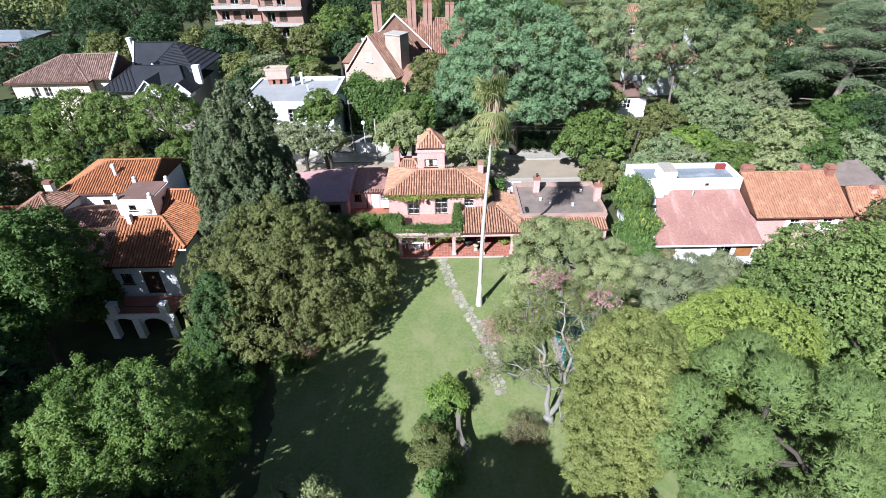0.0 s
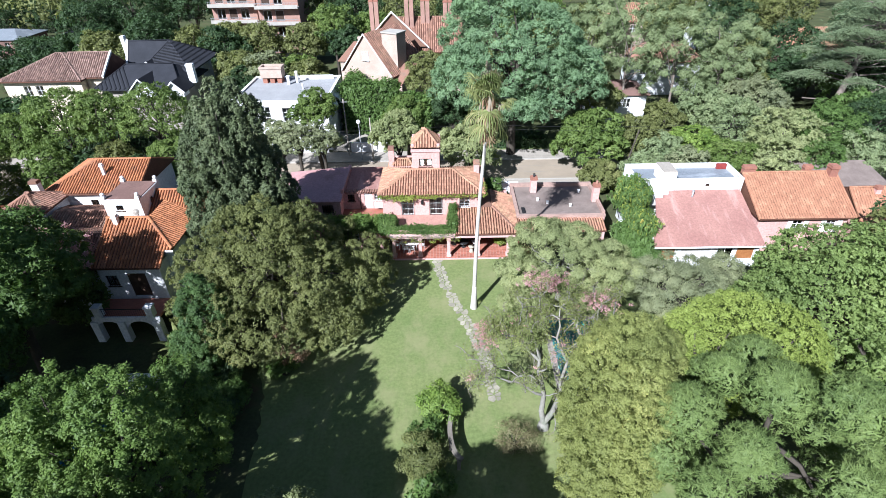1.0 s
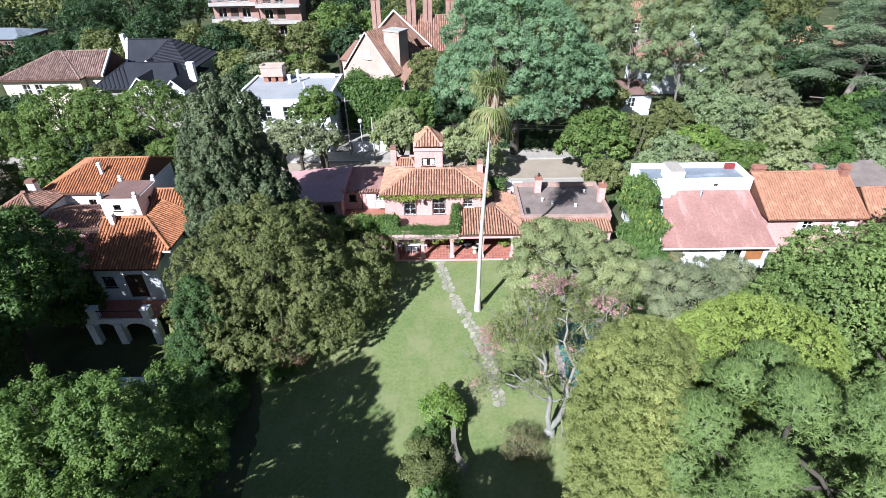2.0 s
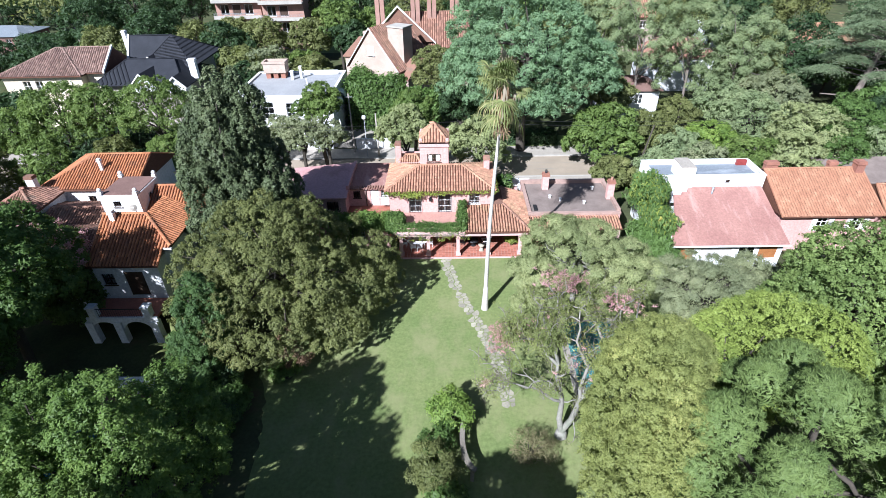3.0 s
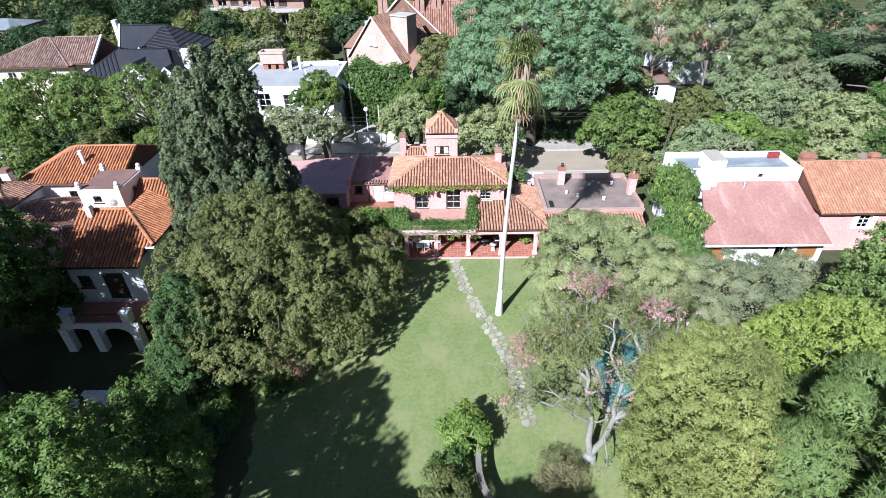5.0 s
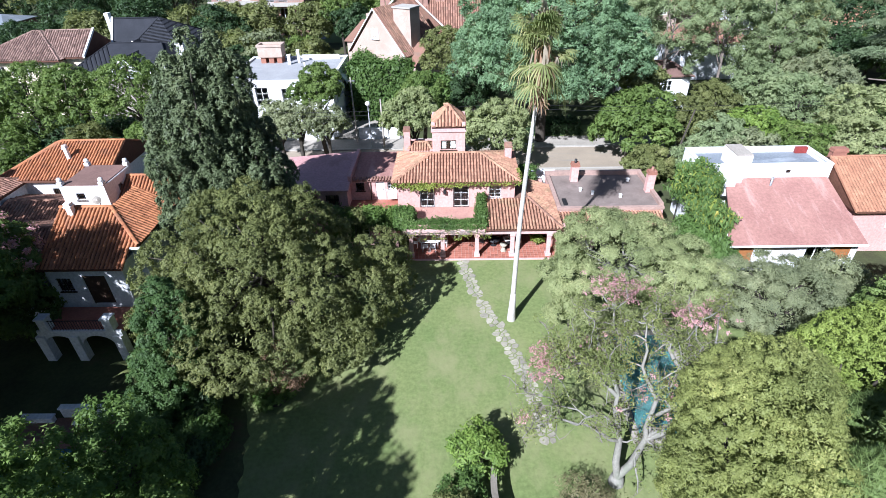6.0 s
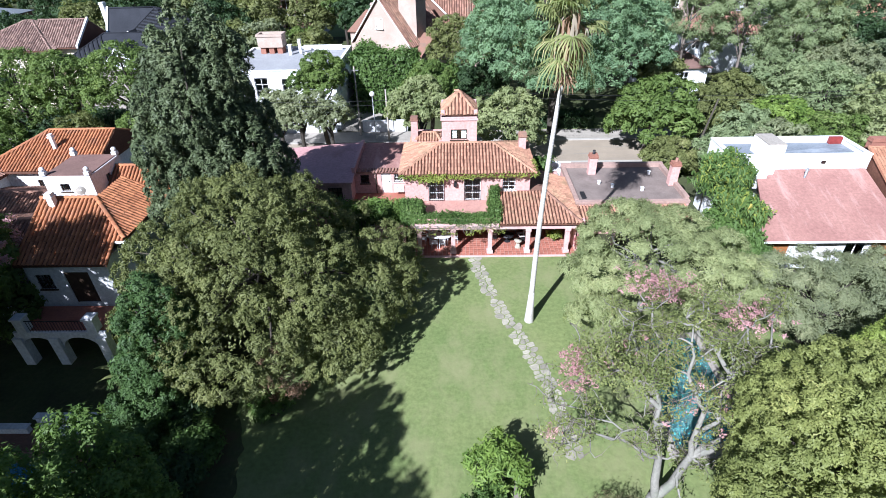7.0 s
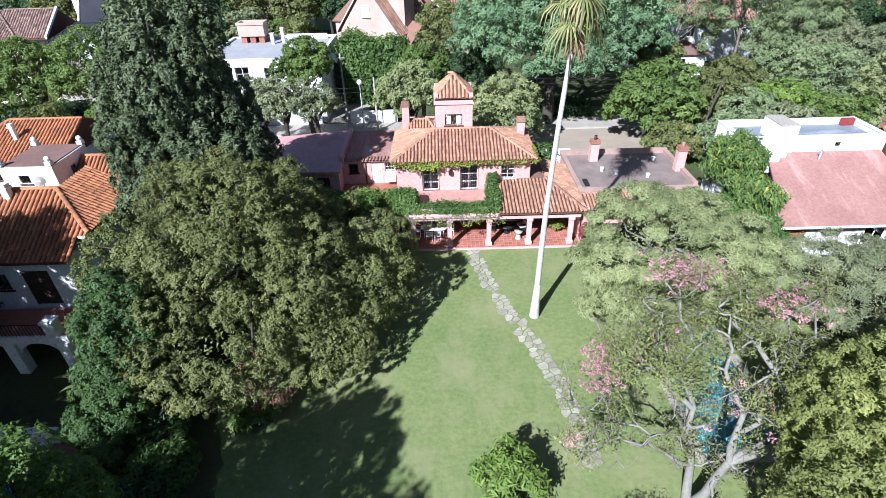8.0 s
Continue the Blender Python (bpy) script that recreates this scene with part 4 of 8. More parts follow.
def build_arcade_things():
    # white plastic table with rounded ends
    t = thing("garden_table", (-3.05, 48.2, 0.115), "long white plastic table with rounded ends under the arcade", "table")
    bm = bmesh.new()
    ring = [(-3.05 + s * 0.62 + 0.45 * math.cos(a), 48.2 + 0.5 * math.sin(a), 0.86) for s, a in [(1, -math.pi / 2 + math.pi * i / 8) for i in range(9)] + [(-1, math.pi / 2 + math.pi * i / 8) for i in range(9)]]
    part("tabletop", prism(ring, 0.06), WHITE_PLASTIC, t)
    for dx in (-0.75, 0.75):
        for dy in (-0.34, 0.34):
            part("leg", boxes((-3.05 + dx - 0.04, -3.05 + dx + 0.04, 48.2 + dy - 0.04, 48.2 + dy + 0.04, 0.115, 0.8), bevel=0.012), WHITE_PLASTIC, t)
    bm.free()

    def chair(x, y, turn):
        c = thing("garden_chair", (0, 0, 0), "white plastic armchair at the table", "chair", "chairs round the table")
        part("seat", boxes((-0.24, 0.24, -0.22, 0.24, 0.42, 0.455), bevel=0.015), WHITE_PLASTIC, c)
        bm = boxes((-0.24, 0.24, 0.24, 0.28, 0.82, 0.9), (-0.24, 0.24, 0.235, 0.275, 0.458, 0.52))
        for i in range(5):
            box(bm, -0.22 + i * 0.1, -0.17 + i * 0.1, 0.24, 0.27, 0.52, 0.82)
        part("backrest", bm, WHITE_PLASTIC, c)
        for sx in (-0.23, 0.23):
            part("armrest", boxes((sx - 0.03, sx + 0.03, -0.2, 0.25, 0.64, 0.67), bevel=0.01), WHITE_PLASTIC, c)
            for sy in (-0.2, 0.22):
                part("leg", boxes((sx - 0.02, sx + 0.02, sy - 0.02, sy + 0.02, 0.0, 0.64), bevel=0.006), WHITE_PLASTIC, c)
        c.matrix_basis = pose(x, y, 0.115, 0, 0, turn)
        WORLD_OF[c] = c.matrix_basis.copy()
        return c
    first = chair(-3.4, 47.45, 180)
    for x, y, turn in ((-2.75, 47.45, 176), (-4.35, 48.2, 88), (-3.4, 48.95, 4), (-2.7, 48.95, -3), (-1.72, 48.25, -92)):
        copy_thing(first, pose(x, y, 0.115, 0, 0, turn))
    # iron garden set further along
    g = thing("iron_table", (2.75, 48.3, 0.115), "low round wrought-iron table with a dark top", "table")
    part("tabletop", tube_mesh([([(2.75, 48.3, 0.7), (2.75, 48.3, 0.74)], 0.55, 0.55)], 20), IRON, g)
    part("stem", tube_mesh([([(2.75, 48.3, 0.12), (2.75, 48.3, 0.7)], 0.05, 0.04)], 8), IRON, g)
    part("foot", tube_mesh([([(2.75, 48.3, 0.116), (2.75, 48.3, 0.15)], 0.28, 0.2)], 12), IRON, g)

    def bench(name, label, x, y, w, turn):
        b = thing(name, (0, 0, 0), label, "bench", "seats under the arcade")
        part("seat", boxes((-w / 2, w / 2, -0.25, 0.25, 0.40, 0.47), bevel=0.02), CURTAIN, b)
        part("backrest", boxes((-w / 2, w / 2, 0.25, 0.32, 0.45, 0.95), bevel=0.02), CURTAIN, b)
        for sx in (-w / 2 + 0.05, w / 2 - 0.05):
            part("side_frame", boxes((sx - 0.04, sx + 0.04, -0.25, 0.3, 0.0, 0.39), (sx - 0.04, sx + 0.04, -0.25, 0.24, 0.62, 0.66)), IRON, b)
        b.matrix_basis = pose(x, y, 0.115, 0, 0, turn)
        WORLD_OF[b] = b.matrix_basis.copy()
    bench("garden_bench", "pale cushioned iron bench against the wall", 2.9, 49.6, 1.5, 0)
    bench("garden_armchair", "pale cushioned iron armchair beside the iron table", 1.75, 49.0, 0.7, 70)
    bench("garden_armchair", "pale cushioned iron armchair beside the iron table", 3.95, 48.6, 0.7, -75)
    # stone urn and plants by the columns
    u = thing("stone_urn", (3.55, 47.35, 0.115), "grey stone urn standing on the tiles", "urn")
    part("bowl", tube_mesh([([(3.55, 47.35, 0.5), (3.55, 47.35, 0.62), (3.55, 47.35, 0.82)], 0.14, 0.34)], 14), FLAGSTONE, u)
    part("foot", tube_mesh([([(3.55, 47.35, 0.116), (3.55, 47.35, 0.3), (3.55, 47.35, 0.52)], 0.26, 0.12)], 14), FLAGSTONE, u)


build_arcade_floor()
build_arcade_things()

# ---- low wing with a gravel roof, beside the pink house ----
def build_gravel_house():
    h = thing("gravel_roof_house", (13, 53, 0), "low pink house with a flat dark gravel roof and brick chimneys", "house")
    X0, X1, Y0, Y1, Z = 8.5, 17.9, 49.5, 56.7, 3.05
    walls(h, X0, X1, Y0, Y1, 0, Z - 0.12, PINK, front=[(8.8, 10.0, 0.9, 2.2), (12.0, 13.2, 0.9, 2.1), (14.8, 16.0, 0.9, 2.1)])
    for x in (9.4, 12.6, 15.4):
        window(h, "front", (x, Y0, 0.9), 1.2, 1.3 if x < 10 else 1.2, (2, 3), WHITE_PAINT, True, 5)
    part("roof", boxes((X0 + 0.3, X1 - 0.3, Y0 + 0.3, Y1 - 0.3, Z - 0.2, Z)), GRAVEL, h, "dark gravel flat roof")
    part("parapet", boxes((X0 - 0.06, X1 + 0.06, Y0 - 0.06, Y0 + 0.297, Z - 0.117, Z + 0.14), (X0 - 0.06, X1 + 0.06, Y1 - 0.297, Y1 + 0.06, Z - 0.117, Z + 0.42), (X0 - 0.06, X0 + 0.297, Y0 + 0.3, Y1 - 0.3, Z - 0.117, Z + 0.2), (X1 - 0.297, X1 + 0.06, Y0 + 0.3, Y1 - 0.3, Z - 0.117, Z + 0.35)), PARAPET, h)
    sk = part("roof", prism([(X0, 47.5, 2.35), (X1 - 0.2, 47.5, 2.35), (X1 - 0.2, Y0 - 0.06, 2.8), (X0, Y0 - 0.06, 2.8)], 0.1), DECK, h)
    slope(sk, (X0, 47.45, 2.35), (1, 0, 0), (0, 2.0, 0.45), X1 - X0 - 0.2, 2.05, lambda a, b: True, TILE, seed=41)
    for x in (8.7, 11.5, 14.5, 17.4):
        part("post", boxes((x - 0.13, x + 0.13, 47.6, 47.86, 0, 2.3), bevel=0.02), PINK_TRIM, h)
    for x, y, top in ((11.0, 55.2, 5.0), (17.55, 52.8, 5.2)):
        c = chimney(h, x, y, 0.7, 0.62, Z, top, PINK, BRICK)
        part("flue", tube_mesh([([(x, y, top), (x, y, top + 0.35)], 0.13, 0.13)], 8), IRON if x < 14 else TILE_OLD, c)
    for x, y in ((12.2, 52.3), (14.6, 51.6), (16.2, 54.9), (11.2, 53.0)):
        v = part("vent", boxes((x - 0.1, x + 0.1, y - 0.1, y + 0.1, Z, Z + 0.28), (x - 0.14, x + 0.14, y - 0.14, y + 0.14, Z + 0.283, Z + 0.33)), WHITE_PAINT, h, "small white roof vent")
    part("hatch", boxes((9.15, 9.5, 50.2, 51.3, Z, Z + 0.16), bevel=0.02), IRON, h, "dark roof hatch")


build_gravel_house()
yard = part("yard_wall", boxes((5.2, 9.6, 57.6, 57.9, 0, 3.1), bevel=0.02), WHITE)
tagged(yard, "white rendered yard wall behind the houses", "wall", kind="structure")


# ---- white house with a red membrane lean-to ----
def build_membrane_house():
    h = thing("red_roof_house", (26.5, 49, 0), "white flat-roofed house with a sloping red membrane roof in front", "house")
    X0, X1 = 21.3, 32.0
    gaps = [(21.7, 23.6, 0.9, 2.35), (24.2, 27.2, 0.9, 2.35), (27.8, 29.4, 0.9, 2.35), (29.7, 31.5, 0.9, 2.35)]
    walls(h, X0, X1 - 0.1, 44.1, 50.3, 0, 2.62, WHITE, front=gaps)
    for k, (a, b, z0, z1) in enumerate(gaps):
        window(h, "front", ((a + b) / 2, 44.1, z0), b - a, z1 - z0, (2, 1), WHITE_PAINT if k != 0 else WARM_WOOD, True, 0, shut=(WARM_WOOD, CURTAIN, None, WARM_WOOD)[k])
    part("roof", prism([(21.0, 43.45, 2.95), (31.95, 43.45, 2.95), (32.0, 50.5, 5.42), (23.1, 50.5, 5.42), (22.4, 47.6, 4.42)], 0.14), MEMBRANE, h, "red membrane roof with pale worn streaks")
    part("gutter", boxes((20.95, 32.0, 43.33, 43.45, 2.78, 2.92), bevel=0.02), WHITE_PAINT, h)
    for a, b in ((44.2, 50.4),):
        for x in (X0, X1 - 0.35):
            bm = bmesh.new()
            vs = [bm.verts.new(p) for p in ((x, a, 2.6), (x + 0.25, a, 2.6), (x + 0.25, b, 2.6), (x, b, 2.6), (x, a, 2.95), (x + 0.25, a, 2.95), (x + 0.25, b, 5.1), (x, b, 5.1))]
            for q in ((3, 2, 1, 0), (4, 5, 6, 7), (0, 1, 5, 4), (1, 2, 6, 5), (2, 3, 7, 6), (3, 0, 4, 7)):
                bm.faces.new([vs[i] for i in q])
            part("wall", bm, WHITE, h)
    # flat block behind
    walls(h, 20.9, 32.2, 50.6, 54.6, 0, 6.55, WHITE, front=[(28.3, 28.75, 5.75, 6.1)])
    window(h, "front", (28.525, 50.6, 5.75), 0.45, 0.35, (1, 1), SHADE_WOOD, False)
    part("roof", boxes((21.2, 31.9, 50.9, 54.3, 5.9, 6.15)), BLUE_ROOF, h, "blue-grey flat roof behind a white parapet")
    part("coping", boxes((20.86, 32.24, 50.56, 50.9, 6.553, 6.64), (20.86, 32.24, 54.28, 54.64, 6.553, 6.64), (20.86, 21.22, 50.9, 54.28, 6.553, 6.64), (31.88, 32.24, 50.9, 54.28, 6.553, 6.64)), WHITE, h)
    part("stair_block", boxes((23.55, 25.0, 50.45, 52.9, 5.3, 7.5), bevel=0.02), WHITE, h)
    part("stair_cover", boxes((23.58, 24.97, 50.48, 52.87, 7.503, 7.62), bevel=0.02), PAVING, h)
    part("step_wall", boxes((22.6, 23.6, 49.5, 50.57, 4.2, 5.5), (23.6, 24.3, 49.9, 50.44, 4.6, 5.6)), WHITE, h)
    part("roof_box", boxes((30.8, 31.85, 53.9, 54.25, 6.15, 6.74), bevel=0.05), RED_PAINT, h, "red roof box")
    p = part("flue", tube_mesh([([(26.7, 49.6, 4.9), (26.7, 49.6, 5.75)], 0.09, 0.09)], 8), STEEL, h, "grey metal flue")
    part("flue_cap", tube_mesh([([(26.7, 49.6, 5.75), (26.7, 49.6, 5.92)], 0.16, 0.04)], 8), STEEL, p)
    part("garden_wall", boxes((20.7, 20.95, 44.2, 49.8, 0, 3.0), bevel=0.02), WHITE, h)


build_membrane_house()


# ---- flat-tiled orange house, and the one beyond ----
def build_orange_house(name, x0, x1, y0, ym, ze, zr, label, win, stacks):
    h = thing(name, ((x0 + x1) / 2, ym, 0), label, "house")
    y1 = 2 * ym - y0
    walls(h, x0 + 0.3, x1 - 0.3, y0 + 0.5, y1 - 0.5, 0, ze + 0.05, PINK, front=win)
    for a, b, z0, z1 in win:
        window(h, "front", ((a + b) / 2, y0 + 0.5, z0), b - a, z1 - z0, (2, 3), WHITE_PAINT, True, 0, shutters=0.5)
    hip_roof(h, x0, x1, y0, y1, ze, zr, TILE_FLAT, 0, 0, seed=int(x0), tw=0.26, tl=0.34, h=0.03)
    for x in (x0 + 0.3, x1 - 0.58):
        gable_wall(h, y0 + 0.5, y1 - 0.5, x, ze, zr - 0.2, ym, 0.28, PINK, "y")
    for x in (x0, x1):
        part("verge", prism([(x - 0.12, y0, ze + 0.14), (x + 0.1, y0, ze + 0.14), (x + 0.1, ym, zr + 0.14), (x - 0.12, ym, zr + 0.14)], 0.2), TILE_FLAT, h)
    for x, y, wide, deep, low, high, shaft in stacks:
        chimney(h, x, y, wide, deep, low, high, shaft, BRICK, 0)
    return h


build_orange_house("orange_tiled_house", 32.4, 42.0, 46.3, 51.5, 4.2, 6.85, "pink house under a steep roof of flat orange tiles", [(36.2, 37.3, 2.4, 3.7), (39.6, 40.7, 2.4, 3.7)],
                   [(33.0, 51.7, 1.2, 0.6, 6.25, 7.6, BRICK), (39.3, 51.9, 0.8, 0.5, 6.3, 7.45, BRICK), (41.5, 51.2, 0.8, 0.8, 5.85, 7.75, BRICK)])
build_orange_house("orange_tiled_house", 43.3, 53.0, 46.8, 50.2, 3.2, 5.6, "low pink house under an orange tiled roof with one chimney", [(45, 46.1, 1.2, 2.5)],
                   [(45.9, 49.7, 0.5, 0.5, 4.7, 6.0, PINK)])
shed = thing("grey_roof_shed", (46.5, 56.8, 0), "outbuilding with a dull grey roof behind the orange house", "shed")
part("wall", boxes((42.5, 51, 54.5, 59, 0, 3.6)), BRICK, shed)
part("roof", prism([(42.2, 54.2, 3.7), (51.3, 54.2, 3.7), (51.3, 59.3, 4.5), (42.2, 59.3, 4.5)], 0.1), GRAVEL, shed)

# ---- white house with terracotta roofs on the left ----
def build_white_villa():
    h = thing("white_villa", (-28, 44, 0), "white rendered villa with orange barrel-tiled roofs and a roof turret", "house")
    # front range
    walls(h, -29.0, -23.6, 37.2, 44.5, 0, 5.95, WHITE, front=[(-26.6, -25.0, 2.75, 5.2), (-28.5, -27.5, 3.9, 5.0), (-28.3, -26.2, 0.0, 2.1), (-25.5, -24.0, 0.0, 2.0)])
    part("wall", boxes((-23.597, -22.95, 38.85, 44.5, 0, 6.65), bevel=0.01), WHITE, h)
    gable_wall(h, 37.2, 45.0, -29.0, 5.953, 8.15, 41.3, 0.28, WHITE, "y")
    door(h, "front", (-25.8, 37.2, 2.75), 1.6, 2.4, SHADE_WOOD, "tall dark arched shutters onto the balcony", 2)
    window(h, "front", (-28.0, 37.2, 3.9), 1.0, 1.1, (2, 2), SHADE_WOOD, True, 5)
    RL, RR, CN = (-29.3, 41.3, 8.35), (-25.55, 41.3, 8.35), (-22.7, 38.5, 6.8)
    main = part("roof", prism([(-29.3, 36.9, 5.92), (-23.35, 36.9, 5.92), (-23.35, 38.5, 6.8), CN, RR, RL], 0.12), DECK, h)
    slope(main, (-29.3, 36.9, 5.92), (1, 0, 0), (0, 4.4, 2.43), 6.6, 5.03, lambda a, b: a <= (5.95 if b < 1.83 else 6.6 - (b - 1.83) * 0.892), TILE_RED, tw=0.28, seed=61, h=0.115)
    flank = part("roof", prism([CN, (-22.7, 44.6, 6.8), (-25.55, 44.6, 8.35), RR], 0.12), DECK, h)
    slope(flank, CN, (0, 1, 0), (-2.85, 0, 1.55), 6.1, 3.24, lambda a, b: a >= b * 0.863, TILE_RED, tw=0.28, seed=62, h=0.115)
    rear = part("roof", prism([RL, RR, (-25.55, 45.2, 6.2), (-29.3, 45.2, 6.2)], 0.12), DECK, h)
    slope(rear, (-25.55, 45.2, 6.2), (-1, 0, 0), (0, -3.9, 2.15), 3.75, 4.45, lambda a, b: True, TILE_RED, tw=0.28, seed=63, h=0.115)
    caps(main, [(-29.3, 41.3, 8.4), (-25.55, 41.3, 8.4)], TILE_RED)
    caps(main, [(-22.7, 38.5, 6.86), (-25.55, 41.3, 8.41)], TILE_RED)
    part("gutter", boxes((-23.3, -22.6, 38.3, 38.46, 6.6, 6.74), bevel=0.02), WHITE, h)
    part("balcony", boxes((-29.0, -23.4, 34.6, 37.0, 2.35, 2.62), bevel=0.02), TERRACE, h, "dark red tiled balcony floor")
    part("fascia", boxes((-29.1, -23.3, 34.42, 34.597, 2.2, 2.66), bevel=0.02), WHITE, h)
    for x in (-28.4, -24.0):
        part("balcony_pier", boxes((x - 0.3, x + 0.3, 34.35, 34.95, 2.665, 3.6), (x - 0.36, x + 0.36, 34.29, 35.01, 3.603, 3.75), bevel=0.03), WHITE, h)
    rail = bmesh.new()
    for i in range(20):
        x = -28.0 + i * 0.19
        box(rail, x - 0.012, x + 0.012, 34.5, 34.524, 2.67, 3.45)
    box(rail, -28.09, -24.31, 34.49, 34.535, 3.453, 3.5)
    part("railing", rail, IRON, h)
    for x in (-29.0, -26.7, -23.7):
        part("buttress", prism([(x - 0.3, 34.3, 2.2), (x + 0.3, 34.3, 2.2), (x + 0.3, 34.9, 2.2), (x - 0.3, 34.9, 2.2)], 2.2), WHITE, h)
    arch = bmesh.new()
    for cx in (-27.85, -25.2):
        n = 10
        for i in range(n):
            a0, a1 = math.pi * i / n, math.pi * (i + 1) / n
            q = [(cx + 1.15 * math.cos(a0), 1.25 + 0.95 * math.sin(a0)), (cx + 1.15 * math.cos(a1), 1.25 + 0.95 * math.sin(a1))]
            vs = [arch.verts.new(p) for p in ((q[0][0], 34.45, q[0][1]), (q[1][0], 34.45, q[1][1]), (q[1][0], 34.45, 2.2), (q[0][0], 34.45, 2.2), (q[0][0], 34.8, q[0][1]), (q[1][0], 34.8, q[1][1]), (q[1][0], 34.8, 2.2), (q[0][0], 34.8, 2.2))]
            for f in ((3, 2, 1, 0), (4, 5, 6, 7), (0, 1, 5, 4), (2, 3, 7, 6)):
                arch.faces.new([vs[k] for k in f])
    part("arch", arch, WHITE, h)
    # turret with a flat brown roof and ball finials
    walls(h, -32.0, -28.4, 45.2, 49.2, 5.0, 8.1, WHITE, front=[(-30.9, -30.2, 6.9, 7.5)], right=[(46.9, 47.5, 6.3, 7.4)])
    window(h, "front", (-30.55, 45.2, 6.9), 0.7, 0.6, (1, 1), SHADE_WOOD, True)
    window(h, "right", (-28.4, 47.2, 6.3), 0.6, 1.1, (1, 2), SHADE_WOOD, True)
    part("roof", boxes((-31.9, -28.5, 45.3, 49.1, 8.103, 8.17)), BROWN_ROOF, h)
    for x in (-31.85, -28.55):
        for y in (45.35, 49.05):
            f = part("finial_base", boxes((x - 0.2, x + 0.2, y - 0.2, y + 0.2, 8.173, 8.45), bevel=0.04), WHITE, h)
            bm = bmesh.new()
            bmesh.ops.create_uvsphere(bm, u_segments=10, v_segments=7, radius=0.2)
            part("finial", bm, WHITE, f, "", Matrix.Translation((x, y, 8.6)))
    c = chimney(h, -28.2, 40.8, 0.4, 0.4, 7.6, 9.0, WHITE, WHITE)
    dish = bmesh.new()
    bmesh.ops.create_cone(dish, cap_ends=False, segments=18, radius1=0.3, radius2=0.05, depth=0.09)
    dd = part("satellite_dish", dish, PAVING, h, "grey satellite dish", pose(-27.1, 42.2, 8.45, 60, 0, 30))
    part("dish_pole", tube_mesh([([(-27.05, 42.35, 7.6), (-27.05, 42.35, 8.45)], 0.03, 0.03)], 6), STEEL, dd)
    # link roof behind the front range, right of the turret
    walls(h, -28.4, -23.4, 44.5, 51.0, 0, 5.6, WHITE)
    hip_roof(h, -28.6, -22.7, 45.2, 51.6, 5.7, 7.5, TILE_RED, 0, 0.6, seed=66, tw=0.28, h=0.115)
    # back range
    walls(h, -41.0, -31.8, 50.6, 58.6, 0, 6.2, WHITE, front=[(-37.2, -36.4, 4.3, 5.3), (-34.5, -33.7, 4.3, 5.3)], right=[(53.5, 54.5, 3.2, 4.4)])
    for x in (-36.8, -34.1):
        window(h, "front", (x, 50.6, 4.3), 0.8, 1.0, (2, 1), SHADE_WOOD, True)
    window(h, "right", (-31.8, 54.0, 3.2), 1.0, 1.2, (2, 2), SHADE_WOOD, True)
    hip_roof(h, -42.0, -31.6, 50.2, 59.2, 6.2, 8.2, TILE_RED, 1.0, 0, seed=71, tw=0.28, h=0.115)
    gable_wall(h, 50.6, 58.6, -32.1, 6.15, 8.05, 54.7, 0.28, WHITE, "y")
    chimney(h, -36.0, 52.6, 0.28, 0.28, 6.8, 8.6, WHITE, WHITE)
    # lower wings on the far left
    walls(h, -43.5, -39.6, 46.2, 50.6, 0, 6.0, WHITE, front=[(-42.2, -41.4, 4.2, 5.2)], right=[(47.6, 48.6, 4.0, 5.2)])
    window(h, "front", (-41.8, 46.2, 4.2), 0.8, 1.0, (2, 2), SHADE_WOOD, True)
    hip_roof(h, -44.0, -39.2, 45.8, 51.0, 6.05, 7.4, TILE_OLD, 1, 1, seed=81)
    chimney(h, -41.6, 49.8, 0.8, 0.6, 6.5, 8.1, WHITE, TILE_OLD)
    walls(h, -50.0, -43.5, 44.5, 50.0, 0, 4.6, WHITE)
    hip_roof(h, -50.4, -43.3, 44.1, 50.4, 4.7, 6.4, TILE_RED, 0.6, 0.6, seed=86, tw=0.28, h=0.115)
    walls(h, -39.6, -32.0, 44.8, 50.6, 0, 4.6, WHITE, front=[(-36.4, -35.4, 2.8, 3.9)])
    window(h, "front", (-35.9, 44.8, 2.8), 1.0, 1.1, (2, 2), SHADE_WOOD, True)
    # Darker tile than the other ranges, to put shade into this roof's colour.
    hip_roof(h, -39.7, -31.9, 44.3, 50.6, 4.6, 5.7, TILE_OLD, 0.3, 0, seed=98, tw=0.28, h=0.115)
    walls(h, -35.5, -29.0, 38.5, 44.8, 0, 4.9, WHITE)
    hip_roof(h, -36.0, -28.9, 38.0, 45.2, 4.95, 6.5, TILE_OLD, 1, 0, seed=91)


build_white_villa()


# ---- garden of the villa: pool, low wall, sun lounger ----
pool = thing("swimming_pool", (-23.0, 24.2, 0), "small blue garden pool with a paved rim", "pool")
part("rim", boxes((-27.2, -20.8, 27.2, 27.8, -0.1, 0.12), (-27.2, -20.8, 20.0, 20.8, -0.1, 0.12), (-27.2, -26.4, 20.8, 27.2, -0.1, 0.12), (-21.6, -20.8, 20.8, 27.2, -0.1, 0.12)), TILE_OLD, pool)
part("basin", boxes((-26.4, -21.6, 20.8, 27.2, -0.3, 0.03)), POOL_TILE, pool)
part("water", boxes((-26.4, -21.6, 20.8, 27.2, 0.04, 0.07)), WATER, pool)
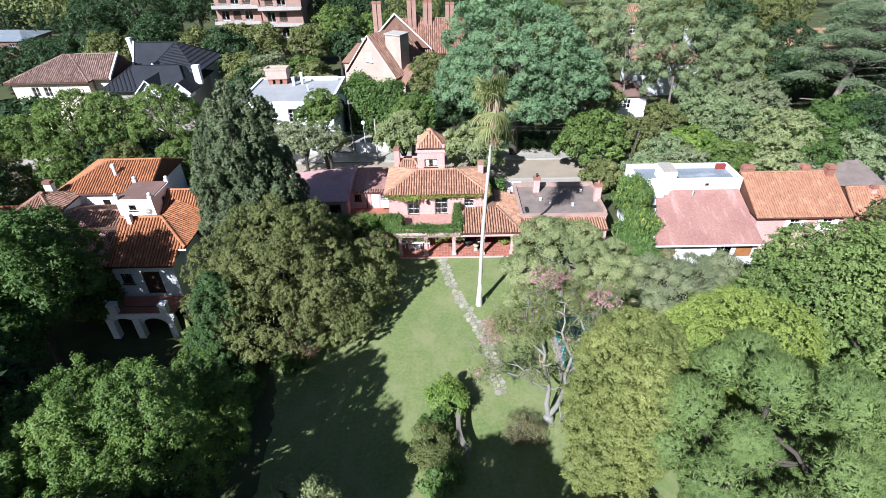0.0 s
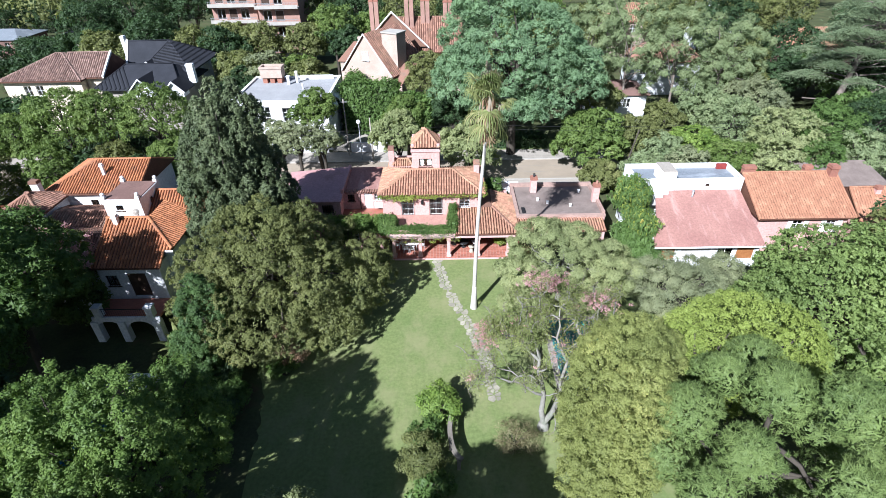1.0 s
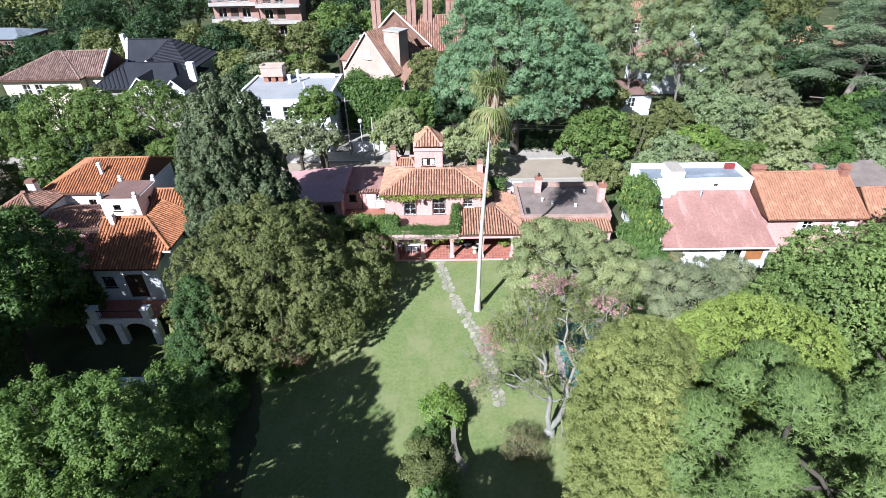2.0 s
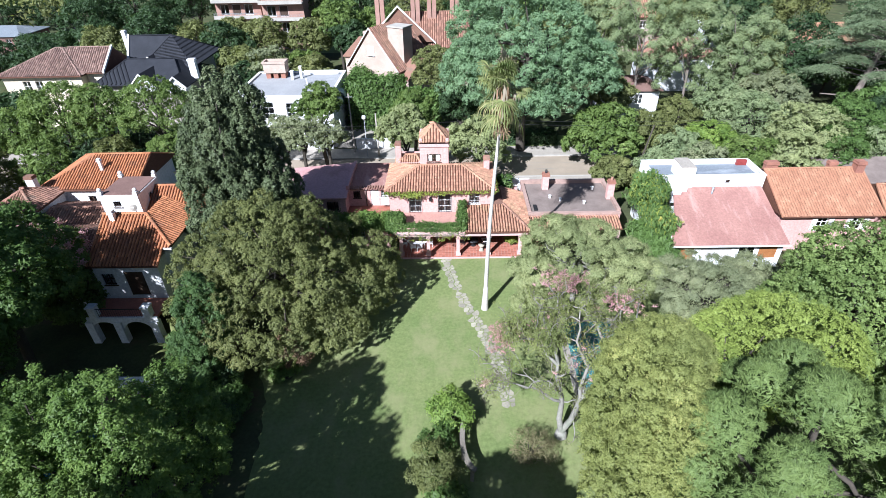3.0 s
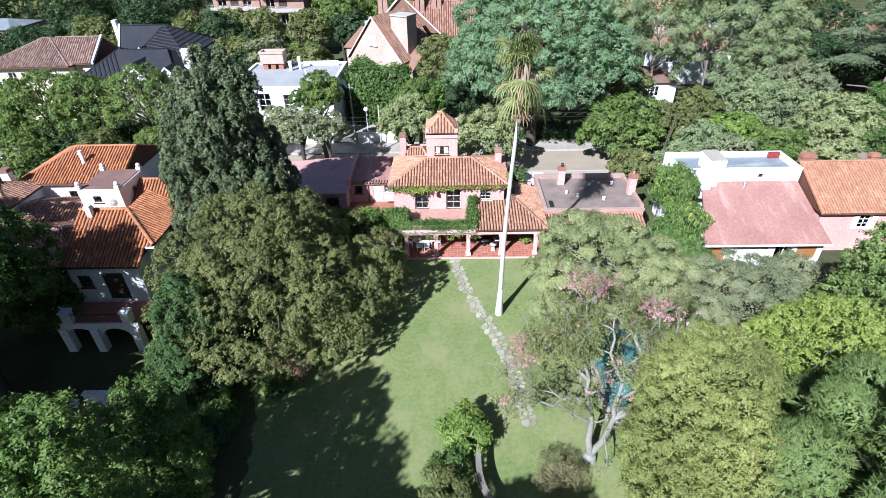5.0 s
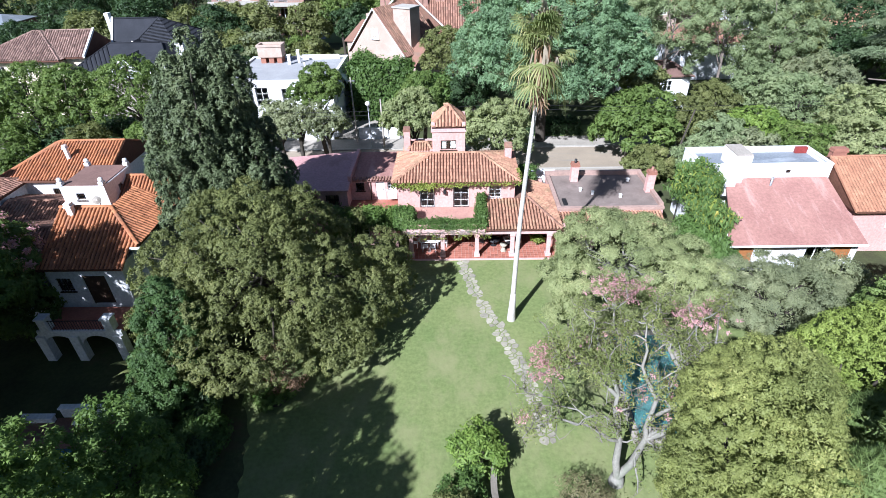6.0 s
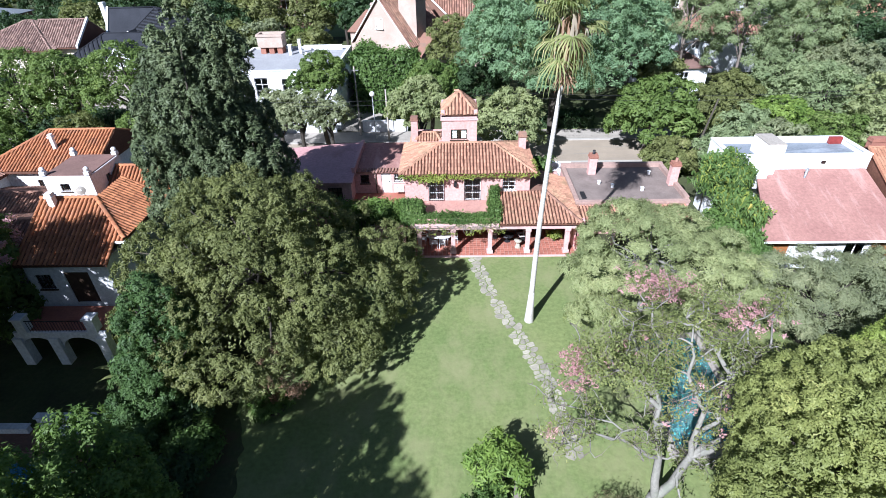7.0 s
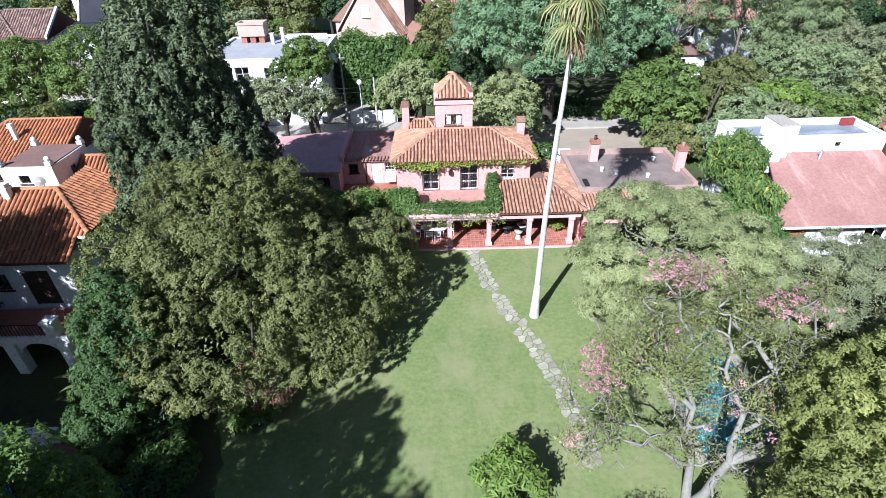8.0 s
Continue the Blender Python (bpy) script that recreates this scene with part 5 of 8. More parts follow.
tagged(part("patio", boxes((-27.4, -20.6, 27.8, 29.4, -0.1, 0.06)), TILE_OLD), "brown tiled strip between pool and garden wall", "patio", kind="structure")
tagged(part("garden_wall", boxes((-25.2, -21.8, 29.46, 29.76, 0, 0.75), (-25.26, -21.74, 29.40, 29.82, 0.753, 0.85), (-27.4, -25.5, 29.0, 29.3, 0.061, 0.45), (-27.46, -25.44, 28.94, 29.36, 0.453, 0.53), bevel=0.015), WHITE), "low white garden wall by the pool", "wall", kind="structure")
lounger = thing("sun_lounger", (-23.0, 28.9, 0.06), "white slatted sun lounger beside the garden wall", "lounger")
for i in range(12):
    part("slat", boxes((-24.0 + i * 0.16, -23.9 + i * 0.16, 28.63, 29.23, 0.43, 0.46)), WHITE_PLASTIC, lounger)
for y in (28.61, 29.21):
    part("rail", boxes((-24.02, -22.1, y, y + 0.05, 0.38, 0.428)), WHITE_PLASTIC, lounger)
for x in (-23.9, -22.3):
    for y in (28.61, 29.21):
        part("leg", boxes((x - 0.03, x + 0.03, y, y + 0.05, 0.06, 0.378)), WHITE_PLASTIC, lounger)

# ---- teal pool seen through the trees on the right ----
rp = thing("garden_pool", (11.5, 31.5, 0), "long teal pool half hidden under the trees", "pool")
part("rim", boxes((9.3, 14.4, 27.4, 27.9, 0, 0.10), (9.3, 14.4, 36.3, 36.8, 0, 0.10), (9.3, 9.8, 27.9, 36.3, 0, 0.10), (13.9, 14.4, 27.9, 36.3, 0, 0.10)), PAVING, rp)
part("basin", boxes((9.8, 13.9, 27.9, 36.3, -0.3, 0.045)), TEAL, rp)
part("water", boxes((9.8, 13.9, 27.9, 36.3, 0.05, 0.075)), WATER, rp)

# ---- houses across the street ----
def build_white_modern():
    h = thing("white_flat_house", (-23, 82, 0), "white two-storey house with a pale flat roof and brick chimney", "house")
    gaps = [(-26.2, -24.6, 4.4, 6.8), (-22.8, -21.6, 4.6, 6.6), (-20.2, -18.8, 1.6, 3.8), (-19.6, -18.4, 4.6, 6.6), (-26.0, -24.6, 1.0, 3.2)]
    sides = [(77.4, 78.8, 4.2, 6.4), (80.8, 82.2, 4.2, 6.4), (78.4, 79.6, 1.2, 3.0)]
    Y0, Y1, Z = 75.6, 88.6, 7.6
    walls(h, -30.2, -16.2, Y0, Y1, 0, Z, WHITE, front=gaps, right=sides)
    for a, b, z0, z1 in gaps:
        window(h, "front", ((a + b) / 2, Y0, z0), b - a, z1 - z0, (2, 3), WHITE_PAINT, True, 0, shutters=0.6)
    for y0, y1, z0, z1 in sides:
        window(h, "right", (-16.2, (y0 + y1) / 2, z0), y1 - y0, z1 - z0, (2, 3), WHITE_PAINT, True)
        if z0 > 4:
            hood = bmesh.new()
            for i in range(8):
                a0, a1 = math.pi / 2 * i / 8, math.pi / 2 * (i + 1) / 8
                q = [(-16.195 + 0.95 * math.sin(a0), 5.7 + 0.95 * math.cos(a0)), (-16.195 + 0.95 * math.sin(a1), 5.7 + 0.95 * math.cos(a1))]
                vs = [hood.verts.new(p) for p in ((q[0][0], y0 - 0.2, q[0][1]), (q[0][0], y1 + 0.2, q[0][1]), (q[1][0], y1 + 0.2, q[1][1]), (q[1][0], y0 - 0.2, q[1][1]))]
                vs += [hood.verts.new(v.co + Vector((0.03, 0, 0.05))) for v in vs]
                for f in ((3, 2, 1, 0), (4, 5, 6, 7), (0, 1, 5, 4), (1, 2, 6, 5), (2, 3, 7, 6), (3, 0, 4, 7)):
                    hood.faces.new([vs[j] for j in f])
            part("awning", hood, WHITE_PAINT, h, "curved white window hood")
    part("roof", boxes((-29.9, -16.5, Y0 + 0.3, Y1 - 0.3, Z - 0.35, Z - 0.14)), PALE_ROOF, h, "pale grey flat roof")
    part("coping", boxes((-30.26, -16.14, Y0 - 0.06, Y0 + 0.32, Z + 0.003, Z + 0.09), (-30.26, -16.14, Y1 - 0.32, Y1 + 0.06, Z + 0.003, Z + 0.09), (-30.26, -29.88, Y0 + 0.32, Y1 - 0.32, Z + 0.003, Z + 0.09), (-16.52, -16.14, Y0 + 0.32, Y1 - 0.32, Z + 0.003, Z + 0.09)), WHITE, h)
    c = part("chimney", boxes((-28.3, -24.9, 85.2, 87.2, 8.3, 9.7), bevel=0.03), BRICK_PINK, h, "wide pale brick chimney box")
    part("cap", boxes((-28.4, -24.8, 85.1, 85.4, 9.703, 10.0), (-28.4, -24.8, 87.0, 87.3, 9.703, 10.0), (-28.4, -28.1, 85.403, 86.997, 9.703, 10.0), (-25.1, -24.8, 85.403, 86.997, 9.703, 10.0), bevel=0.02), BRICK_PINK, c)
    part("base", boxes((-28.1, -27.4, 85.4, 87.0, 7.46, 8.3), (-26.95, -26.25, 85.4, 87.0, 7.46, 8.3), (-25.8, -25.1, 85.4, 87.0, 7.46, 8.3)), BRICK, c)
    for x, y, w, top in ((-23.8, 84.6, 0.4, 8.7), (-22.6, 85.4, 0.3, 9.2), (-23.2, 87.2, 0.25, 8.6), (-21.0, 82.0, 0.2, 8.2)):
        part("vent_stack", boxes((x - w / 2, x + w / 2, y - w / 2, y + w / 2, 7.46, top), (x - w * 0.7, x + w * 0.7, y - w * 0.7, y + w * 0.7, top + 0.003, top + 0.1)), WHITE, h)
    part("upstand", boxes((-22.6, -17.2, 87.3, 87.5, 7.46, 8.1)), WHITE, h, "low white upstand across the roof")
    part("bay", boxes((-28.6, -26.9, 75.0, Y0 - 0.003, 0.0, 6.9), bevel=0.03), WHITE, h)
    part("lintel", boxes((-22.9, -18.3, Y0 - 0.35, Y0 - 0.003, 6.75, 6.9), bevel=0.02), WHITE, h)
    part("street_wall", boxes((-32.0, -16.6, 74.5, 74.75, 0, 1.5), bevel=0.02), WHITE, h)
    part("street_wall", boxes((-13.2, -7.5, 74.5, 74.75, 0, 1.6), bevel=0.02), WHITE, h)
    gate = bmesh.new()
    for i in range(30):
        x = -16.5 + i * 0.11
        box(gate, x, x + 0.03, 74.6, 74.64, 0.1, 2.0)
    box(gate, -16.55, -13.2, 74.59, 74.65, 1.95, 2.02)
    part("gate", gate, IRON, h, "dark iron garden gate")
    part("drive", boxes((-16.1, -11.5, 75.0, 88.0, 0.0, 0.1)), PAVING, h, "grey paved drive")


build_white_modern()


def build_gable_house():
    h = thing("gabled_brick_house", (-12.1, 91, 0), "pale brick house with a steep tiled gable roof and tall chimneys", "house")
    y0, xm, zp, ze = 91.0, -12.1, 13.5, 7.2
    walls(h, -17.0, -7.2, y0, 101, 0, 7.2, BRICK_PINK)
    gable_wall(h, -17.0, -7.2, y0, 7.2, 13.3, xm, 0.3, BRICK_PINK)
    window(h, "front", (-12.2, y0 - 0.18, 9.4), 1.3, 1.4, (2, 2), WHITE_PAINT, True)
    for s, xe in ((-1, -17.4), (1, -6.8)):
        bm = prism([(xm, y0 - 0.25, zp), (xe, y0 - 0.25, ze), (xe, 101.2, ze), (xm, 101.2, zp)], 0.2)
        r = part("roof", bm, DECK, h)
        ln = math.hypot(xe - xm, zp - ze)
        slope(r, (xe, y0 - 0.25 if s > 0 else 101.2, ze), (0, s, 0), (xm - xe, 0, zp - ze), 10.4, ln, lambda a, b: True, TILE_OLD, tw=0.45, tl=0.55, seed=95 + s, h=0.13)
        part("barge_board", prism([(xm, y0 - 0.42, zp + 0.15), (xe, y0 - 0.42, ze + 0.15), (xe, y0 - 0.27, ze + 0.15), (xm, y0 - 0.27, zp + 0.15)], 0.2), WHITE_PAINT, h)
    c = part("chimney", boxes((-10.4, -7.4, 93.4, 96.0, 5.0, 13.4), bevel=0.03), BRICK_PINK, h, "wide pale brick chimney block")
    part("cap", boxes((-10.55, -7.25, 93.25, 96.15, 13.403, 13.6), bevel=0.02), KERB, c)
    # low roofs on either side of the gable
    walls(h, -19.0, -17.05, 92.4, 97.6, 0, 8.2, BRICK_PINK)
    part("roof", prism([(-19.3, 92.1, 8.3), (-15.9, 92.1, 8.5), (-15.9, 96.2, 11.0), (-18.6, 96.2, 10.8)], 0.15), TILE_OLD, h)
    chimney(h, -15.6, 94.4, 0.7, 0.7, 7.0, 12.2, BRICK_PINK, BRICK_PINK)
    walls(h, -7.15, -5.6, 91.6, 97.0, 0, 6.0, BRICK_PINK)
    part("roof", prism([(-7.6, 91.3, 6.5), (-5.4, 91.3, 6.1), (-5.4, 95.2, 8.4), (-7.8, 95.2, 8.6)], 0.15), TILE_OLD, h)
    h.matrix_basis = pose(-12.1, 91, 0, 0, 0, -30)
    # brick house behind it, with the white-edged gable
    h = thing("gabled_brick_house", (-2.5, 108, 0), "brick house with a brown tiled roof and clustered tall chimneys", "house")
    walls(h, -9.0, 4.0, 104, 112, 0, 7.5, BRICK_PINK)
    hip_roof(h, -9.4, 4.4, 103.6, 112.4, 7.5, 13.0, TILE_OLD, 0, 0, seed=97, tw=0.4, tl=0.6)
    gable_wall(h, -14.4, -2.4, 103.6, 8.6, 14.4, -8.6, 0.3, TILE_OLD)
    for xe in (-14.9, -1.9):
        part("barge_board", prism([(-8.6, 103.2, 14.9), (xe, 103.2, 8.6), (xe, 103.45, 8.6), (-8.6, 103.45, 14.9)], 0.3), WHITE_PAINT, h)
    for x, y, z in ((-11.9, 105, 17.2), (-5.6, 107, 17.4), (-2.6, 107.5, 16.8), (1.6, 108, 16.4)):
        for dx in (-0.45, 0.45):
            chimney(h, x + dx, y, 0.75, 0.75, 8.0, z - 0.6, BRICK_DULL, BRICK)


build_gable_house()


def build_dark_roof(parent, pts, lines, batten=True):
    r = part("roof", prism(pts, 0.2), SLATE, parent)
    if batten:
        a, b, c, d = [Vector(p) for p in lines]
        for i in range(1, 9):
            s = i / 9
            p, q = a.lerp(b, s), d.lerp(c, s)
            n = (b - a).cross(d - a).normalized()
            n = n if n.z > 0 else -n
            w = (b - a).normalized() * 0.16
            k = [p - w, p + w, q + w, q - w]
            bm = bmesh.new()
            vs = [bm.verts.new(v + n * 0.02) for v in k] + [bm.verts.new(v + n * 0.13) for v in k]
            for f in ((3, 2, 1, 0), (4, 5, 6, 7), (0, 1, 5, 4), (1, 2, 6, 5), (2, 3, 7, 6), (3, 0, 4, 7)):
                bm.faces.new([vs[j] for j in f])
            part("roof_course", bm, SLATE_DARK, r)
    return r


def build_cream_and_dark():
    h = thing("cream_house", (-64, 90, 0), "cream two-storey house under a mottled brown hipped roof", "house")
    gaps = [(-67.4, -66.2, 5.9, 7.5), (-65.4, -64.2, 5.9, 7.5), (-68.0, -66.8, 1.5, 4.2)]
    walls(h, -70.4, -57.8, 86.0, 96.4, 0, 8.3, CREAM, front=gaps)
    for a, b, z0, z1 in gaps:
        window(h, "front", ((a + b) / 2, 86.0, z0), b - a, z1 - z0, (2, 2), WHITE_PAINT, True)
    for x in (-62.9, -61.2, -59.6):
        part("panel", boxes((x - 0.06, x + 0.06, 85.93, 85.997, 5.9, 7.7)), WHITE_PAINT, h)
    part("string_course", boxes((-70.46, -57.74, 85.9, 85.997, 5.2, 5.45)), CREAM, h)
    hip_roof(h, -71.0, -57.2, 85.3, 96.9, 8.35, 11.4, TILE_BROWN, 1.3, 0.9, seed=101, tw=0.36, tl=0.5)
    walls(h, -57.6, -54.8, 87.4, 96.2, 0, 8.2, CREAM)
    hip_roof(h, -61.5, -54.4, 86.7, 95.5, 8.45, 11.45, TILE_BROWN, 0, 0, seed=105, tw=0.36, tl=0.5)
    part("barge_board", prism([(-54.42, 86.6, 8.75), (-54.15, 86.6, 8.75), (-54.15, 91.1, 11.75), (-54.42, 91.1, 11.75)], 0.35), WHITE_PAINT, h)
    d = thing("dark_roof_house", (-47, 90, 0), "grey rendered house under steep dark slate roofs with gables", "house")
    walls(d, -54.2, -41.6, 85.0, 95.0, 0, 7.0, PAVING)
    zero = [(0, 0, 0)] * 4
    apex, east = (-51.9, 90.0, 9.7), (-44.1, 90.0, 9.7)
    build_dark_roof(d, [(-55.2, 84.2, 7.2), apex, (-55.2, 95.8, 7.2)], zero, False)
    build_dark_roof(d, [(-55.2, 84.2, 7.2), (-48.6, 84.2, 7.2), apex], [apex, (-55.1, 84.3, 7.2), (-55.0, 84.3, 7.2), (-48.6, 84.3, 7.2)])
    build_dark_roof(d, [(-48.6, 84.2, 7.2), (-41.0, 84.2, 7.2), east, apex], zero, False)
    build_dark_roof(d, [(-41.0, 84.2, 7.2), (-41.0, 95.8, 7.2), east], zero, False)
    build_dark_roof(d, [apex, east, (-41.0, 95.8, 7.2), (-55.2, 95.8, 7.2)], zero, False)
    # the higher roof behind
    walls(d, -53.8, -42.4, 93.5, 101.0, 0, 8.4, WHITE)
    A, B, C, D = (-46.4, 95.7, 12.2), (-50.2, 93.78, 9.0), (-41.2, 89.4, 8.4), (-39.6, 98.6, 9.3)
    build_dark_roof(d, [(-53.8, 92.7, 7.2), (-50.6, 92.7, 7.2), B, A, (-53.6, 95.7, 12.2)], zero, False)
    r = build_dark_roof(d, [A, B, C], [A, B, C, A])
    build_dark_roof(d, [A, C, D], [A, C, D, A])
    build_dark_roof(d, [(-53.6, 95.7, 12.2), A, D, (-42.0, 101.4, 8.2), (-53.8, 101.4, 8.2)], zero, False)
    qa, qb, qc, qd = [Vector(v) for v in (A, B, C, D)]
    spot = lambda u, v: qa.lerp(qb, u).lerp(qd.lerp(qc, u), v)
    for u, v in ((0.22, 0.42), (0.46, 0.40)):
        k = [spot(u, v) + Vector((0, 0, 0.3)), spot(u + 0.12, v) + Vector((0, 0, 0.3)), spot(u + 0.12, v + 0.26) + Vector((0, 0, 0.3)), spot(u, v + 0.26) + Vector((0, 0, 0.3))]
        sk = part("skylight", prism([tuple(c) for c in k], 0.3), STEEL, d, "grey-framed roof light")
        mid = (k[0] + k[2]) / 2
        part("pane", prism([tuple(mid + (c - mid) * 0.8 + Vector((0, 0, 0.012))) for c in k], 0.01), BLUE_ROOF, sk)
    for p, q in ((apex, (-55.2, 84.2, 7.2)), (apex, east), (east, (-41.0, 84.2, 7.2)), ((-53.6, 95.7, 12.2), A), (A, B), (A, D)):
        part("ridge_roll", tube_mesh([([p, q], 0.12, 0.12)], 7), SLATE, d)
    part("barge_board", prism([(-54.0, 92.6, 7.4), (-53.7, 92.6, 7.4), (-53.5, 95.7, 12.45), (-53.8, 95.7, 12.45)], 0.4), WHITE_PAINT, d)
    for x, y, z, w in ((-46.9, 83.7, 6.2, 1.8), (-42.0, 84.1, 6.0, 1.4), (-49.4, 92.2, 7.6, 0.9)):
        dm = part("dormer", boxes((x - w, x + w, y - 0.2, y + 1.8, z, z + 0.9)), WHITE, d)
        gable_wall(dm, x - w, x + w, y - 0.2, z + 0.903, z + 0.9 + w * 0.95, x, 0.3, WHITE)
        zt = z + 1.1 + w * 0.95
        for s in (-1, 1):
            part("dormer_roof", prism([(x, y - 0.45, zt), (x + s * (w + 0.3), y - 0.45, z + 0.8), (x + s * (w + 0.3), y + 2.6 * w, z + 0.8), (x, y + 2.6 * w, zt)], 0.1), SLATE, dm)
            part("barge_board", prism([(x, y - 0.6, zt + 0.1), (x + s * (w + 0.34), y - 0.6, z + 0.86), (x + s * (w + 0.34), y - 0.47, z + 0.86), (x, y - 0.47, zt + 0.1)], 0.24), WHITE_PAINT, dm)
        if w > 1.5:
            part("round_window", tube_mesh([([(x, y - 0.24, z + 1.3), (x, y - 0.203, z + 1.3)], 0.42, 0.42)], 16), SHADE_WOOD, dm)
    chimney(d, -40.6, 88.4, 1.1, 0.8, 7.0, 10.0, WHITE, WHITE)
    chimney(d, -54.3, 95.8, 0.6, 0.8, 7.0, 13.0, WHITE, WHITE)


build_cream_and_dark()


# ---- balconied flats, roofs and pools further off ----
def build_flats(name, x0, x1, y, label):
    f = thing(name, ((x0 + x1) / 2, y + 5, 0), label, "flats", "flats beyond the trees")
    walls(f, x0, x1, y, y + 10, 0, 16.2, BRICK_DULL, front=[(x0 + 1 + 2.6 * i, x0 + 2.8 + 2.6 * i, z, z + 2.1) for i in range(int((x1 - x0 - 1) / 2.6)) for z in (0.8, 4.0, 7.2, 10.4, 13.6)])
    for z in (3.4, 6.6, 9.8, 13.0):
        b = part("balcony", boxes((x0 - 0.2, x1 + 0.2, y - 1.6, y - 0.003, z, z + 0.25), (x0 - 0.2, x1 + 0.2, y - 1.6, y - 1.45, z + 0.253, z + 0.7)), KERB, f)
        rl = bmesh.new()
        for i in range(int((x1 - x0) / 0.35)):
            box(rl, x0 + i * 0.35, x0 + i * 0.35 + 0.05, y - 1.55, y - 1.5, z + 0.7, z + 1.1)
        box(rl, x0 - 0.15, x1 + 0.15, y - 1.57, y - 1.48, z + 1.103, z + 1.17)
        part("railing", rl, STEEL, b)
    for i in range(int((x1 - x0 - 1) / 2.6)):
        for z in (0.8, 4.0, 7.2, 10.4, 13.6):
            window(f, "front", (x0 + 1.9 + 2.6 * i, y, z), 1.8, 2.1, (2, 1), WHITE_PAINT, False, 0, shut=SHADE_WOOD if (i + int(z)) % 2 else None)
    part("roof", prism([(x0 - 0.6, y - 1.4, 16.4), (x1 + 0.6, y - 1.4, 16.4), (x1 + 0.6, y + 10.5, 19.0), (x0 - 0.6, y + 10.5, 19.0)], 0.3), TILE_OLD, f)


build_flats("apartment_block", -49.6, -39.9, 124.6, "brick flats with white balconies behind the trees")
build_flats("apartment_block", -38.6, -29.9, 121.5, "brick flats with white railed balconies behind the trees")
fp = thing("far_pool", (-34.4, 143.0, 0), "blue pool with white paving in a back garden", "pool")
part("rim", boxes((-38.5, -30.5, 138.0, 148.0, 0, 0.15)), PALE_ROOF, fp)
part("water", boxes((-37.0, -32.0, 139.4, 146.4, 0.153, 0.18)), POOL_TILE, fp)
tagged(part("lawn_far", boxes((-45, -18, 134, 154, -0.1, 0.02)), GRASS), "green back lawn beyond the street", "lawn", kind="structure")


def build_plain_house(name, label, x0, x1, y0, y1, z, zr, wall_mat, roof_mat, tiles=True, seed=1):
    h = thing(name, ((x0 + x1) / 2, (y0 + y1) / 2, 0), label, "house")
    n = max(1, int((x1 - x0) / 3.2))
    gaps = [(x0 + 1 + i * (x1 - x0 - 1) / n, x0 + 2.2 + i * (x1 - x0 - 1) / n, z - 2.2, z - 0.7) for i in range(n)]
    walls(h, x0, x1, y0, y1, 0, z, wall_mat, front=gaps)
    for a, b, z0, z1 in gaps:
        window(h, "front", ((a + b) / 2, y0, z0), b - a, z1 - z0, (2, 2), WHITE_PAINT, True)
    hip_roof(h, x0 - 0.4, x1 + 0.4, y0 - 0.4, y1 + 0.4, z, zr, roof_mat, 0.7, 0.7, seed=seed, tw=0.45, tl=0.7, tiles=tiles, bed=None if tiles else roof_mat)


build_plain_house("white_house_far", "white house half hidden behind trees across the street", 25.2, 33.6, 85.0, 92.0, 4.8, 6.2, WHITE, BROWN_ROOF, False, 111)
build_plain_house("white_house_far", "white house with a brown tiled roof among the trees", 36.0, 48.0, 99.6, 107.0, 6.0, 8.6, WHITE, TILE_OLD, True, 115)
# Wall colour is darkened to stand for the shaded hollow behind the cedar.
build_plain_house("red_roof_house_far", "house with a red tiled roof deep among the trees", 70.0, 84.0, 110.0, 119.0, 6.0, 8.5, BROWN_ROOF, TILE, True, 119)
build_plain_house("red_roof_house_far", "brick house with a red roof behind tall trees", 38.0, 54.0, 124.0, 134.0, 8.5, 11.5, BRICK_PINK, TILE, True, 123)
build_plain_house("white_house_far", "tall white house at the far end of the gardens", 62.0, 72.0, 133.0, 142.0, 12.0, 13.0, WHITE, PALE_ROOF, False, 127)
build_plain_house("grey_roof_house_far", "long house with a pale sheet roof and dark walls", -122.0, -103.0, 135.0, 146.0, 5.0, 6.5, BROWN_ROOF, BLUE_ROOF, False, 131)
build_plain_house("dark_shed_far", "small outbuilding with a dark sheet roof", -99.0, -92.0, 146.0, 154.0, 4.0, 4.8, PAVING, SLATE, False, 135)

# ---- trees round the lawn ----
tree("oak_tree", "broad spreading oak-like tree with olive-green leaves", (-12.8, 37.5, 0),
     [(-14.2, 37.0, 5.6, 5.8, 5.8, 5.6), (-17.4, 36.4, 4.6, 4.1, 4.6, 4.9), (-10.0, 36.8, 4.2, 4.2, 5.2, 4.0), (-14.0, 33.0, 3.6, 6.0, 3.6, 3.8), (-7.0, 38.2, 3.4, 3.2, 4.6, 3.4), (-8.7, 33.6, 2.6, 2.8, 2.4, 2.8), (-12.4, 37.4, 7.2, 3.4, 3.4, 4.0)],
     (0.135, 0.075), L_OAK, 190000, trunk_r=0.34, bough=0.95, clump=0.2, limbs=26, seed=3, low=-0.5, sub=34, squash=1.0, gap=1.3, bump=0.2, lift=0.8, tall=1.3)
